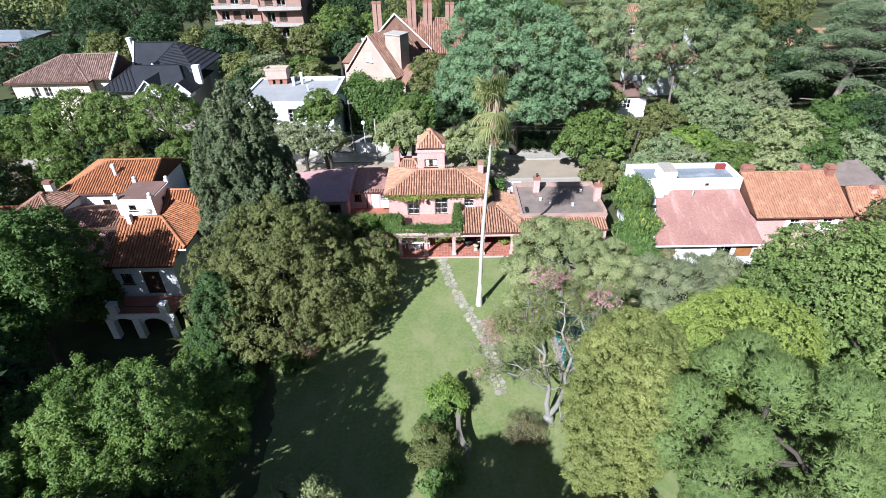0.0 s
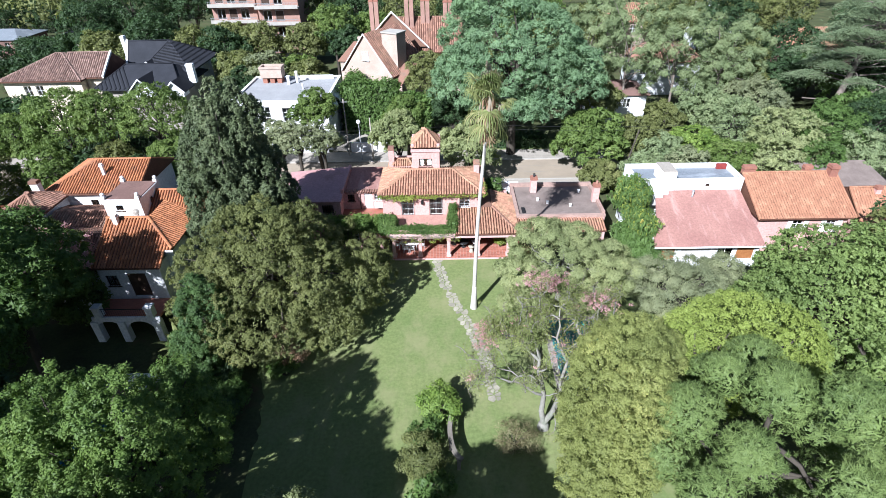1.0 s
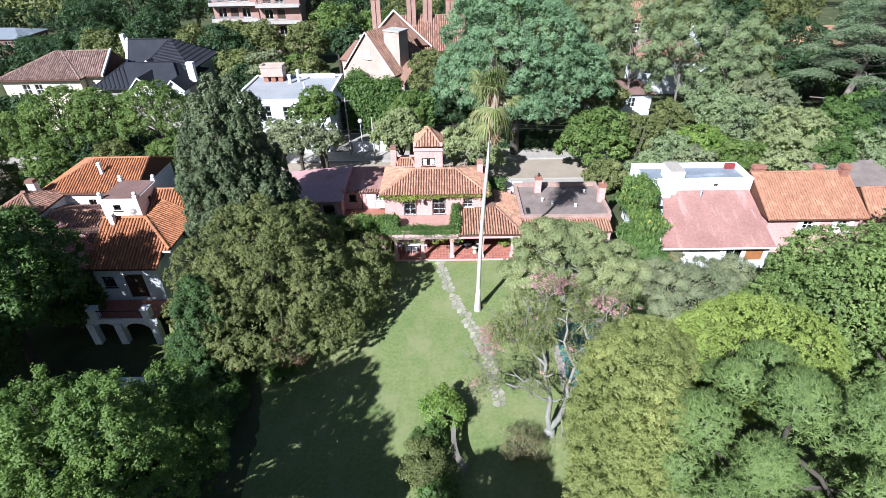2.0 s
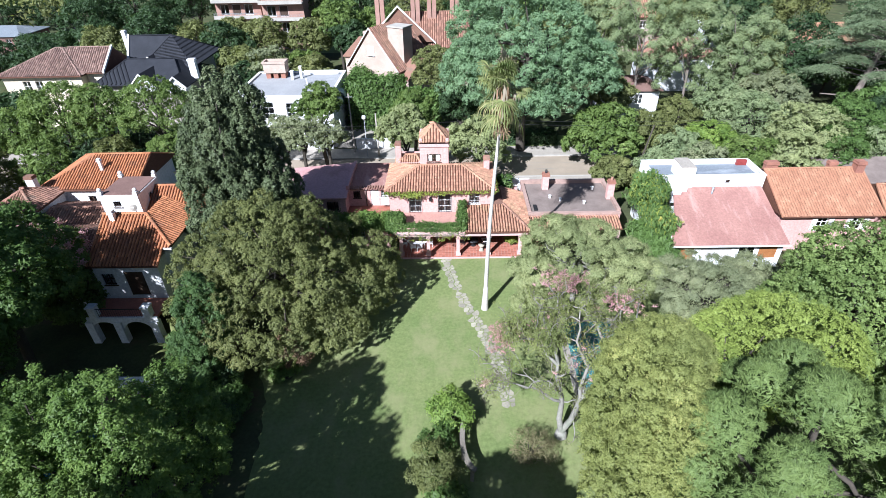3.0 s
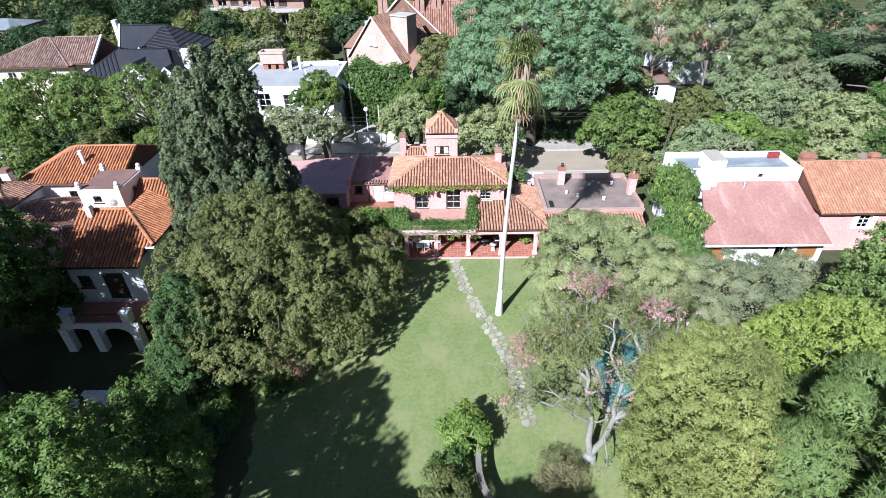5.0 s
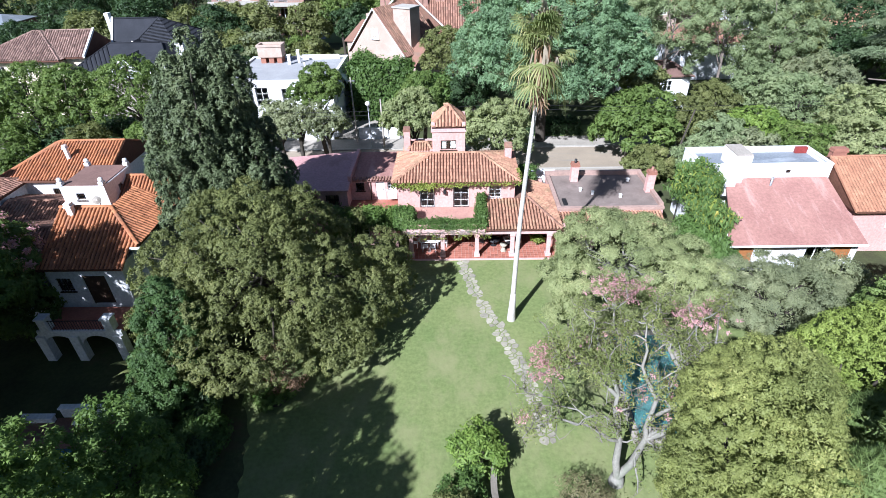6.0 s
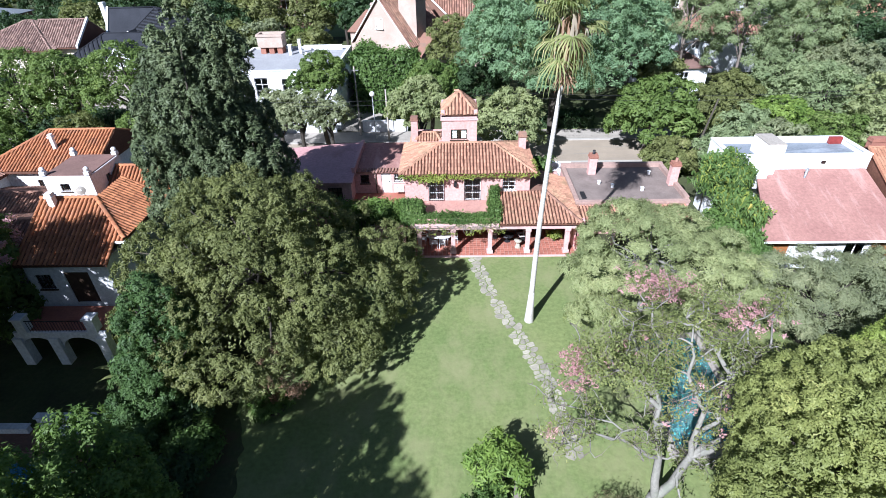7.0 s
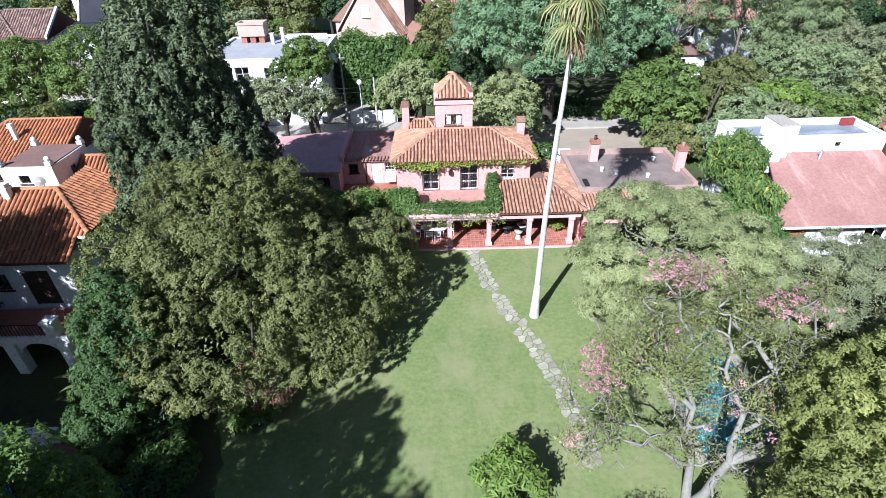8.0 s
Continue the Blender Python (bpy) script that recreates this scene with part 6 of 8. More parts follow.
tree("cypress_tree", "tall dense dark-green cypress", (-16.9, 43.6, 0),
     [(-17.9, 43.8, 8.4, 4.6, 4.2, 9.4), (-17.9, 43.8, 12.0, 3.7, 3.4, 7.7), (-15.6, 44.4, 6.4, 2.7, 3.0, 6.6), (-17.0, 44.0, 12.6, 3.0, 3.0, 6.2), (-18.6, 43.2, 4.2, 4.2, 4.0, 4.6)],
     (0.18, 0.10), L_CYPRESS, 190000, trunk_r=0.5, bough=0.8, clump=0.17, limbs=6, seed=5, low=-0.8, squash=1.6, tall=2.0, lift=0.9, sub=36, gap=1.4, bump=0.16, core=0.13, shell=0.84)
tree("maple_tree", "leafy maple with fresh green leaves", (-16.2, 17.5, 0),
     [(-14.9, 17.0, 7.2, 2.8, 3.6, 4.8), (-20.6, 18.2, 6.2, 2.6, 3.0, 4.2), (-18.3, 17.4, 8.0, 2.4, 2.7, 4.8), (-17.2, 15.2, 5.8, 4.0, 3.0, 4.6), (-13.8, 20.2, 6.4, 2.4, 2.5, 4.3), (-20.0, 15.4, 5.2, 3.2, 3.0, 4.0)],
     (0.115, 0.08), L_MAPLE, 165000, trunk_r=0.32, bough=0.62, clump=0.22, limbs=30, seed=7, bump=0.28, low=-0.4, squash=1.6, tall=1.7, lift=1.1, sub=15, gap=1.32, core=0.06)
tree("laurel_tree", "dense glossy dark-green evergreen", (-17.8, 31.2, 0),
     [(-17.5, 31.5, 5.2, 2.2, 2.2, 3.6), (-18.7, 30.4, 2.4, 1.9, 1.7, 2.4), (-18.0, 28.6, 1.9, 1.9, 1.5, 2.2)],
     (0.13, 0.075), L_LAUREL, 60000, trunk_r=0.25, bough=0.6, clump=0.2, limbs=8, seed=9, low=-0.8, gap=1.3, sub=20)
tree("shade_tree", "dark shaded tree beside the white villa", (-31.0, 30.0, 0),
     [(-30.2, 31.2, 9.6, 3.4, 4.2, 5.4), (-36.5, 31.0, 6.4, 4.6, 4.6, 4.2), (-33.0, 26.0, 7.0, 5.0, 4.0, 5.0)],
     (0.22, 0.13), L_IVY, 70000, trunk_r=0.4, bough=1.3, clump=0.42, limbs=14, seed=11, low=-0.6, gap=1.1, core=0.05)
# Stands outside the view, added only to keep the villa's garden dark.
tree("shade_tree", "unseen dark tree added to shade the villa's garden", (-30.5, 20.5, 0),
     [(-30.0, 20.6, 6.8, 4.6, 5.0, 5.4), (-36.0, 22.0, 9.0, 5.0, 5.0, 6.0)],
     (0.32, 0.19), L_DARK, 40000, trunk_r=0.4, bough=1.5, clump=0.5, limbs=10, seed=13, low=-0.6, gap=1.15, core=0.03)
# Three unseen trees, added left of the view to shade the villa side.
tree("villa_shade_tree", "tall unseen tree added to shade villa and garden", (-42.0, 17.0, 0),
     [(-42.0, 17.0, 13.5, 5.6, 6.0, 7.5)],
     (0.5, 0.3), L_DARK, 26000, trunk_r=0.5, bough=2.0, clump=0.8, limbs=10, seed=14, low=-0.6)
tree("villa_shade_tree", "tall unseen tree added to shade villa and garden", (-27.0, 10.5, 0),
     [(-27.0, 10.5, 10.5, 5.4, 5.4, 6.0)],
     (0.5, 0.3), L_DARK, 22000, trunk_r=0.45, bough=2.0, clump=0.8, limbs=10, seed=18, low=-0.6)
tree("villa_shade_tree", "tall unseen tree added to shade villa and garden", (-36.0, 9.0, 0),
     [(-36.0, 9.0, 12.0, 6.0, 6.0, 6.5)],
     (0.5, 0.3), L_DARK, 26000, trunk_r=0.5, bough=2.0, clump=0.8, limbs=10, seed=16, low=-0.6)
blossom_host = tree("blossom_tree", "tree with pink blossom among green leaves", (-31.5, 38.8, 0),
     [(-31.8, 37.2, 7.0, 3.2, 2.8, 3.2), (-34.5, 37.6, 6.8, 3.0, 3.0, 3.2), (-31.4, 36.4, 3.4, 3.0, 2.4, 3.4)],
     (0.24, 0.14), L_STREET, 40000, trunk_r=0.25, bough=1.3, clump=0.45, limbs=10, seed=15, low=-0.5)
rng_b = np.random.RandomState(16)
spots_b, face_b = clumps(rng_b, (-33.0, 36.8, 7.2), (4.6, 3.0, 3.1), 90, -0.1)
leaf_p, leaf_n = spray(rng_b, spots_b, face_b, 0.4, 40, 0.8)
part("blossom", leaf_mesh("blossom", leaf_p, leaf_n, 0.15, 0.12, rng_b), L_PINK, blossom_host, "pink blossom clusters")
tree("feathery_tree", "wide feathery light-green tree", (11.2, 39.2, 0),
     [(10.8, 38.8, 5.2, 4.8, 4.2, 3.4), (14.2, 37.4, 4.5, 3.6, 3.6, 2.8), (7.8, 38.0, 4.2, 2.6, 3.0, 2.6), (14.2, 36.8, 3.6, 3.2, 2.2, 2.4), (7.4, 36.0, 2.8, 1.9, 1.8, 2.0)],
     (0.14, 0.055), L_ACACIA, 125000, BARK_PALE, trunk_r=0.25, bough=0.95, clump=0.3, limbs=24, seed=17, low=-0.3, squash=0.55, sub=30, gap=1.2)
tree("olive_tree", "round grey-green olive tree", (20.6, 36.0, 0),
     [(20.4, 35.4, 3.8, 4.6, 3.4, 3.0), (24.2, 36.6, 3.4, 3.0, 2.8, 2.7)],
     (0.13, 0.05), L_OLIVE, 90000, BARK, trunk_r=0.25, bough=0.85, clump=0.32, limbs=12, seed=19, low=-0.4, gap=1.15)
tree("yellow_tree", "tree with yellowing leaves and a rounded crown", (10.6, 20.4, 0),
     [(10.9, 21.2, 7.2, 3.6, 3.8, 5.2), (12.6, 23.6, 7.0, 2.7, 2.6, 4.0), (9.9, 18.4, 6.2, 2.9, 2.6, 4.6)],
     (0.085, 0.055), L_YELLOW, 225000, trunk_r=0.3, bough=0.6, clump=0.2, limbs=7, seed=23, low=-0.65, sub=20, gap=1.15, squash=0.7, bump=0.13, core=0.12)
tree("broadleaf_tree", "tall dense dark-green broadleaf tree", (27.5, 29.5, 0),
     [(27.8, 29.3, 7.5, 5.4, 4.6, 6.5), (24.8, 31.0, 6.2, 2.8, 2.8, 4.2), (31.0, 26.0, 7.2, 4.6, 4.6, 6.6), (29.0, 22.5, 5.0, 4.4, 4.0, 5.6)],
     (0.14, 0.10), L_BROAD, 130000, trunk_r=0.45, bough=0.6, clump=0.2, limbs=14, seed=25, low=-0.6, gap=1.2, sub=16, core=0.12)
# Out of view below; added as caster of the lawn's right-hand shadow.
tree("shading_tree", "unseen dark-leaved tree added to shade the lawn by the pergola", (-3.4, 8.0, 0),
     [(-3.2, 8.2, 10.4, 3.6, 3.0, 4.2)],
     (0.3, 0.18), L_DARK, 24000, trunk_r=0.3, bough=1.5, clump=0.7, limbs=10, seed=27, low=-0.6)
# Never in view: added so that its shade falls below the yellowing tree.
tree("shading_tree", "small unseen tree added to shade under the yellowing tree", (5.4, 10.0, 0),
     [(5.4, 10.2, 6.8, 2.8, 2.4, 3.0)],
     (0.3, 0.18), L_DARK, 14000, trunk_r=0.22, bough=1.2, clump=0.6, limbs=10, seed=26, low=-0.6)
# Unseen helper tree; each crown lobe fills a gap in the lawn's shadow.
tree("shading_tree", "tall unseen tree with lobes added to shape the lawn's shadow", (-15.4, 3.6, 0),
     [(-16.6, 3.8, 10.2, 5.6, 5.0, 5.8), (-15.9, 9.3, 11.4, 2.7, 2.4, 2.8), (-14.2, 12.4, 6.4, 3.4, 2.6, 3.0), (-12.7, 13.4, 8.4, 1.7, 1.8, 2.2), (-15.0, 8.8, 13.8, 2.3, 2.0, 2.4), (-16.4, 8.7, 16.0, 2.1, 1.9, 2.3), (-13.6, 7.4, 12.4, 2.2, 2.0, 2.2)],
     (0.3, 0.18), L_DARK, 62000, trunk_r=0.4, bough=1.7, clump=0.7, limbs=12, seed=28, low=-0.6)
tree("garden_shrub_tree", "small rounded pale-green tree at the lawn's edge", (-7.4, 15.0, 0),
     [(-7.4, 15.2, 4.5, 2.0, 1.8, 2.6)],
     (0.13, 0.08), L_ACACIA, 30000, trunk_r=0.18, bough=0.6, clump=0.25, limbs=8, seed=29, low=-0.4)


def build_pine(at, lobes, seed):
    """A pine: rounded billows made of many small brushes of long needles."""
    rng = np.random.RandomState(seed)
    t = thing("pine_tree", at, "broad pine with rounded tufts of long green needles", "tree")
    c, d = boughs(rng, lobes, 1.6, -0.4, 0.2, 1.5)
    m, sub, per = len(c), 165, 30
    r = np.repeat(rng.uniform(0.85, 1.2, m) * 1.4, sub)[:, None]
    o = unit(rng.normal(size=(m * sub, 3)) + np.repeat(d, sub, 0) * 0.7 + np.array((0, 0, 0.5)))
    k = np.repeat(c, sub, 0) + o * r * np.array((1, 1, 0.9)) * rng.uniform(0.86, 1.0, (m * sub, 1))
    kk, oo = np.repeat(k, per, 0), np.repeat(o, per, 0)
    way = unit(oo * 0.9 + np.array((0, 0, 0.2)) + rng.normal(0, 0.5, oo.shape))
    p = kk + way * 0.11 + rng.normal(0, 0.03, oo.shape)
    p[:, 2] = np.maximum(p[:, 2], 0.1)
    part("crown", leaf_mesh("crown", p, unit(oo + rng.normal(0, 0.5, oo.shape)), 0.26, 0.042, rng, way), L_PINE, t)
    v = unit(rng.normal(size=(m * 900, 3)) + np.repeat(d, 900, 0) * 0.5)
    inner = np.repeat(c, 900, 0) + v * np.repeat(r[::sub], 900, 0) * rng.uniform(0.72, 0.9, (len(v), 1))
    inner[:, 2] = np.maximum(inner[:, 2], 0.1)
    part("inner_needles", leaf_mesh("inner_needles", inner, unit(v + rng.normal(0, 0.4, v.shape)), 0.24, 0.1, rng), L_PINE, t)
    peak = (at[0], at[1], lobes[0][2] + lobes[0][5] * 0.35)
    tips = c[rng.choice(m, 9, replace=False)]
    part("trunk", tube_mesh(limb_paths(rng, at, peak, tips - np.array((0, 0, 0.6)), 0.38)), BARK, t)


build_pine((16.2, 17.2, 0), [(16.6, 17.3, 8.0, 5.9, 5.6, 5.6), (16.4, 17.0, 5.0, 4.0, 4.0, 3.6)], 31)
tree("lime_conifer", "rounded bright lime-green conifer", (18.6, 25.2, 0),
     [(20.0, 26.0, 5.2, 5.2, 3.8, 4.7), (16.6, 25.2, 4.0, 2.6, 2.4, 3.6)],
     (0.10, 0.06), L_LIME, 95000, trunk_r=0.35, bough=0.45, clump=0.13, limbs=12, seed=21, low=-0.5, bump=0.14, squash=1.2, tall=1.5, lift=0.7, sub=24, gap=1.25, shell=0.85, core=0.1)


def build_palm():
    """A tall fan palm: slim leaning trunk, bent fans, and dry stalks hanging below."""
    rng = np.random.RandomState(33)
    foot, head = np.array((3.35, 38.2, 0.0)), np.array((4.25, 38.95, 18.5))
    t = thing("fan_palm", tuple(foot), "tall slender fan palm with pale trunk and dry leaf skirt", "tree")
    line = [foot + (head - foot) * s + np.array((0.25 * math.sin(s * 3.1), 0, 0)) * -0.8 for s in np.linspace(0, 1, 16)]
    trunk = part("trunk", tube_mesh([(line[:3], 0.33, 0.18), (line[2:], 0.18, 0.11)], 12), BARK_PALM, t)
    rings = []
    for s in np.linspace(0.05, 0.98, 90):
        i = s * 15
        p = line[int(i)] + (line[min(15, int(i) + 1)] - line[int(i)]) * (i - int(i))
        r = 0.33 - 1.12 * s if s < 0.133 else 0.18 - 0.081 * (s - 0.133)
        rings.append(([p, p + np.array((0, 0, 0.05))], r + 0.005, r))
    part("bark_ring", tube_mesh(rings, 10), BARK_PALM, trunk)["kind"] = "stuff"

    def fan(c, el, az, stalk, size, blades, hang):
        """One fan: a stalk, and folded blades that bend down at their ends."""
        way = np.array((math.cos(az) * math.cos(el), math.sin(az) * math.cos(el), math.sin(el)))
        side = np.array((-math.sin(az), math.cos(az), 0))
        up = np.cross(side, -way)
        mid = c + way * stalk * 0.5 + np.array((0, 0, 0.06 * stalk))
        hub = c + way * stalk + np.array((0, 0, -0.12 * stalk))
        verts, faces = [], []

        def strip(points, widths, across):
            k = len(verts)
            for p, w in zip(points, widths):
                verts.extend((p - across * w, p + across * w))
            for j in range(len(points) - 1):
                faces.append((k + 2 * j, k + 2 * j + 1, k + 2 * j + 3, k + 2 * j + 2))
        strip([c, mid, hub], (0.03, 0.022, 0.016), side)
        for b in range(blades):
            a = (b / (blades - 1) - 0.5) * 3.9
            d = way * math.cos(a) + side * math.sin(a) + up * 0.12 * math.cos(a)
            d /= np.linalg.norm(d)
            l = size * (0.78 + 0.22 * math.cos(a * 0.6)) * rng.uniform(0.85, 1.12)
            p1 = hub + d * l * 0.45
            p2 = hub + d * l * 0.78 + np.array((0, 0, -hang * l * 0.14))
            p3 = hub + d * l * 0.92 + np.array((0, 0, -hang * l * rng.uniform(0.35, 0.6)))
            across = unit(np.cross(d, up + rng.normal(0, 0.35, 3))[None])[0]
            strip([hub, p1, p2, p3], (0.014, 0.046, 0.034, 0.007), across)
        return verts, faces
    for k in range(46):
        el = 1.45 - 1.75 * ((k * 0.618) % 1.0) ** 0.9
        lift = 0.5 + 1.0 * (el + 0.3) / 1.75
        v, f = fan(head + np.array((0, 0, lift + rng.normal(0, 0.25))), el + rng.normal(0, 0.12), k * 2.399 + rng.uniform(-0.5, 0.5), rng.uniform(0.6, 1.45), rng.uniform(0.75, 1.15), 20, rng.uniform(0.5, 1.2))
        part("fan_leaf", mesh_of("fan_leaf", v, f), L_DRY if k % 8 == 2 else L_PALM, t)
    for az, z in ((3.0, 0.0), (3.9, -0.5), (0.2, -0.4), (-0.6, 0.3), (2.2, 0.5), (1.2, -0.2), (4.6, 0.6)):
        v, f = fan(head + np.array((0, 0, z)), rng.uniform(-0.9, -0.2), az, rng.uniform(0.7, 1.0), rng.uniform(1.2, 1.5), 20, 1.5)
        part("fan_leaf", mesh_of("fan_leaf", v, f), L_PALM, t)
    for k in range(16):
        v, f = fan(head + np.array((0, 0, rng.uniform(-1.2, 0.5))), rng.uniform(-1.5, -1.15), k * 2.399, rng.uniform(0.6, 1.0), rng.uniform(0.6, 0.9), 9, 0.6)
        part("dry_leaf", mesh_of("dry_leaf", v, f), L_STRAW, t, "dry pale hanging leaf")
    for k in range(60):
        az = k * 2.399
        out = np.array((math.cos(az), math.sin(az), 0))
        side = np.array((-out[1], out[0], 0))
        top = head + np.array((0, 0, rng.uniform(-0.4, 1.6)))
        ln, wide = rng.uniform(1.3, 2.8), rng.uniform(0.25, 0.95)
        v, f = [], []
        for j, (u, w) in enumerate(((0.0, 0.025), (0.3, 0.07), (0.65, 0.06), (1.0, 0.015))):
            p = top + out * (0.12 + wide * math.sin(min(1.0, u * 1.5) * 1.9)) + np.array((0, 0, 0.25 * math.sin(u * 3.1) - ln * u)) + side * rng.normal(0, 0.05)
            v += [p - side * w, p + side * w]
            if j:
                f.append((2 * j - 2, 2 * j - 1, 2 * j + 1, 2 * j))
        part("dry_stalk", mesh_of("dry_stalk", v, f), L_STRAW if k % 3 else L_DRY, t, "dry brown hanging stalk")
    v, f = fan(head + np.array((0, 0, 0.6)), 1.5, 0.3, 1.2, 1.2, 5, 0.0)
    part("spear_leaf", mesh_of("spear_leaf", v, f), L_PALM, t, "upright unopened leaf")


build_palm()


def build_silk_tree():
    """A forked, pale-barked tree with bare twigs, thin foliage and pink blossom."""
    rng = np.random.RandomState(35)
    at = (7.65, 25.0, 0)
    t = thing("silk_floss_tree", at, "pale-barked forked tree with thin leaves and pink blossom", "tree")
    base = np.array(at, float)
    fork = base + (0.0, 0.05, 0.45)
    limbs, twigs, ends, stems = [], [], [], []
    part("trunk", tube_mesh([([base - (0, 0, 0.1), base + (0.0, 0.02, 0.2), fork], 0.46, 0.34)], 10), BARK_PALE, t)

    def wander(p, way, length, steps, bend, lift):
        """A crooked line from p along way."""
        line = [p]
        for k in range(steps):
            way = unit((way + rng.normal(0, bend, 3) + np.array((0, 0, lift)))[None])[0]
            line.append(line[-1] + way * length / steps)
        return line
    for tip, r in (((6.7, 26.4, 7.4), 0.22), ((10.5, 24.7, 7.0), 0.22), ((8.8, 29.0, 8.2), 0.15), ((3.0, 25.6, 4.3), 0.11), ((3.6, 26.5, 7.6), 0.10), ((2.2, 26.8, 5.0), 0.07), ((11.2, 28.2, 8.2), 0.13), ((6.2, 29.6, 7.6), 0.13), ((11.6, 25.6, 5.6), 0.12), ((7.6, 30.4, 8.8), 0.13), ((12.4, 28.6, 8.4), 0.13), ((4.4, 27.6, 6.6), 0.12), ((8.4, 27.6, 9.0), 0.14)):
        tip = np.array(tip)
        if r > 0.2:
            start = fork
        else:
            stem = stems[0 if tip[0] < 8.2 else 1]
            start = stem[rng.randint(2, 4) if tip[2] < 5 else rng.randint(3, 7)]
        span = tip - start
        line = [start + span * s + rng.normal(0, 0.16, 3) * (0 < s < 1) + np.array((0, 0, 0.5 * math.sin(s * 3.14))) for s in np.linspace(0, 1, 8)]
        limbs.append((line, r, r * 0.25))
        if r > 0.2:
            stems.append(line)
        for k in range(9):
            i = rng.randint(2, 8)
            p = line[i]
            way = unit((span / np.linalg.norm(span) * 0.4 + rng.normal(0, 0.8, 3) + np.array((0, 0, 0.15)))[None])[0]
            sub = wander(p, way, rng.uniform(1.2, 2.6), 6, 0.35, 0.06)
            limbs.append((sub, r * rng.uniform(0.22, 0.4), 0.016))
            for j in range(2, 7):
                for q in range(2):
                    fine = wander(sub[j], unit((rng.normal(0, 1, 3) + np.array((0, 0, 0.2)))[None])[0], rng.uniform(0.4, 1.0), 3, 0.4, 0.0)
                    twigs.append((fine, 0.015, 0.006))
                    ends.append(fine[-1])
                    ends.append(fine[1])
    part("limb", tube_mesh(limbs, 7), BARK_PALE, t, "pale grey crooked limbs")["kind"] = "stuff"
    part("twig", tube_mesh(twigs, 4), BARK_GREY, t)["kind"] = "stuff"
    ends = np.array(ends)
    ends = ends[rng.uniform(size=len(ends)) < np.where((ends[:, 0] > 8.0) & (ends[:, 2] < 7.8), 0.32, np.where(ends[:, 2] > 6.8, 0.6, 0.24))]
    p, nrm = spray(rng, ends, unit(ends - ends.mean(0)), 0.45, 22, 0.7)
    part("crown", leaf_mesh("crown", p, nrm, 0.13, 0.06, rng), L_SILK, t)
    heads = ((7.5, 30.3, 9.1, 0.75, 34), (8.5, 30.2, 8.9, 0.5, 18), (11.25, 28.7, 8.6, 0.62, 34), (3.6, 26.7, 8.0, 0.42, 26), (3.5, 26.4, 7.2, 0.4, 18), (8.3, 24.8, 7.2, 0.8, 4), (9.6, 25.2, 7.0, 0.7, 4), (2.4, 25.6, 4.6, 0.25, 6), (5.4, 27.6, 7.8, 0.6, 4))
    spots = np.concatenate([np.array(h[:3]) + rng.normal(0, 1, (h[4] * 2, 3)) * np.array((h[3], h[3] * 0.8, h[3] * 0.5)) for h in heads])
    p, nrm = spray(rng, spots, np.tile((0, 0, 1.0), (len(spots), 1)), 0.22, 18, 0.7)
    part("blossom", leaf_mesh("blossom", p, nrm, 0.085, 0.06, rng), L_PINK, t, "loose clusters of pink blossom")


build_silk_tree()


# ---- shrubs, hedges and climbers ----
def shrub(name, label, at, radii, leaf, material, seed, clump=0.45, per=44, low=-0.2, up=0.45, flat=0.8, category="shrub"):
    rng = np.random.RandomState(seed)
    t = thing(name, at, label, category)
    n = max(10, int(radii[0] * radii[1] * 7 / (clump * clump) * 0.55))
    c, d = clumps(rng, (at[0], at[1], at[2] + radii[2] * 0.45), (radii[0], radii[1], radii[2] * 0.6), n, low)
    c[:, 2] = np.maximum(c[:, 2], at[2] + 0.15)
    p, nrm = spray(rng, c, d, clump, per, flat, up)
    part("leaves", leaf_mesh("leaves", p, nrm, leaf[0], leaf[1], rng), material, t)
    stems = [([np.array(at), (np.array(at) + c[i]) / 2 + rng.normal(0, 0.08, 3), c[i]], 0.04, 0.012) for i in range(0, len(c), max(1, len(c) // 12))]
    part("stem", tube_mesh(stems, 5), BARK, t)["kind"] = "stuff"
    return t


shrub("pergola_shrub", "bright green bush over the old curved pergola", (0.3, 26.2, 0), (1.5, 1.5, 2.4), (0.30, 0.09), L_BRIGHT, 41, per=70)
shrub("pergola_shrub", "dark green bush beside the curved pergola", (-0.9, 22.0, 0), (1.6, 1.7, 2.6), (0.14, 0.07), L_OAK, 42, per=110)
shrub("pergola_shrub", "dark green bush beside the curved pergola", (-0.5, 24.0, 0), (1.2, 1.4, 2.0), (0.20, 0.09), L_IVY, 43, per=80)
shrub("pergola_shrub", "green bush at the foot of the pergola", (-0.2, 19.8, 0), (1.2, 1.4, 1.8), (0.30, 0.14), L_IVY, 44)
shrub("dry_shrub", "bare brown twiggy shrub under the silk floss tree", (5.4, 23.6, 0), (1.7, 1.2, 1.7), (0.22, 0.03), L_TWIG, 45, per=60)
shrub("dry_vine", "dry brown climber hanging on the oak's edge", (-11.6, 30.9, 0.0), (1.2, 0.9, 4.6), (0.12, 0.05), L_STRAW, 46, per=110)
shrub("fern_shrub", "pale yellow-green fern under the oak", (-12.0, 30.2, 0), (1.2, 0.9, 1.3), (0.50, 0.10), L_MAPLE, 47)
shrub("terrace_shrub", "feathery bush before the terrace", (-9.6, 47.2, 0), (1.6, 0.9, 4.6), (0.30, 0.10), L_OAK, 48)
shrub("corner_shrub", "dark spiky bush by the arcade's end", (8.7, 46.6, 0), (0.7, 0.6, 1.8), (0.55, 0.06), L_RED, 49)
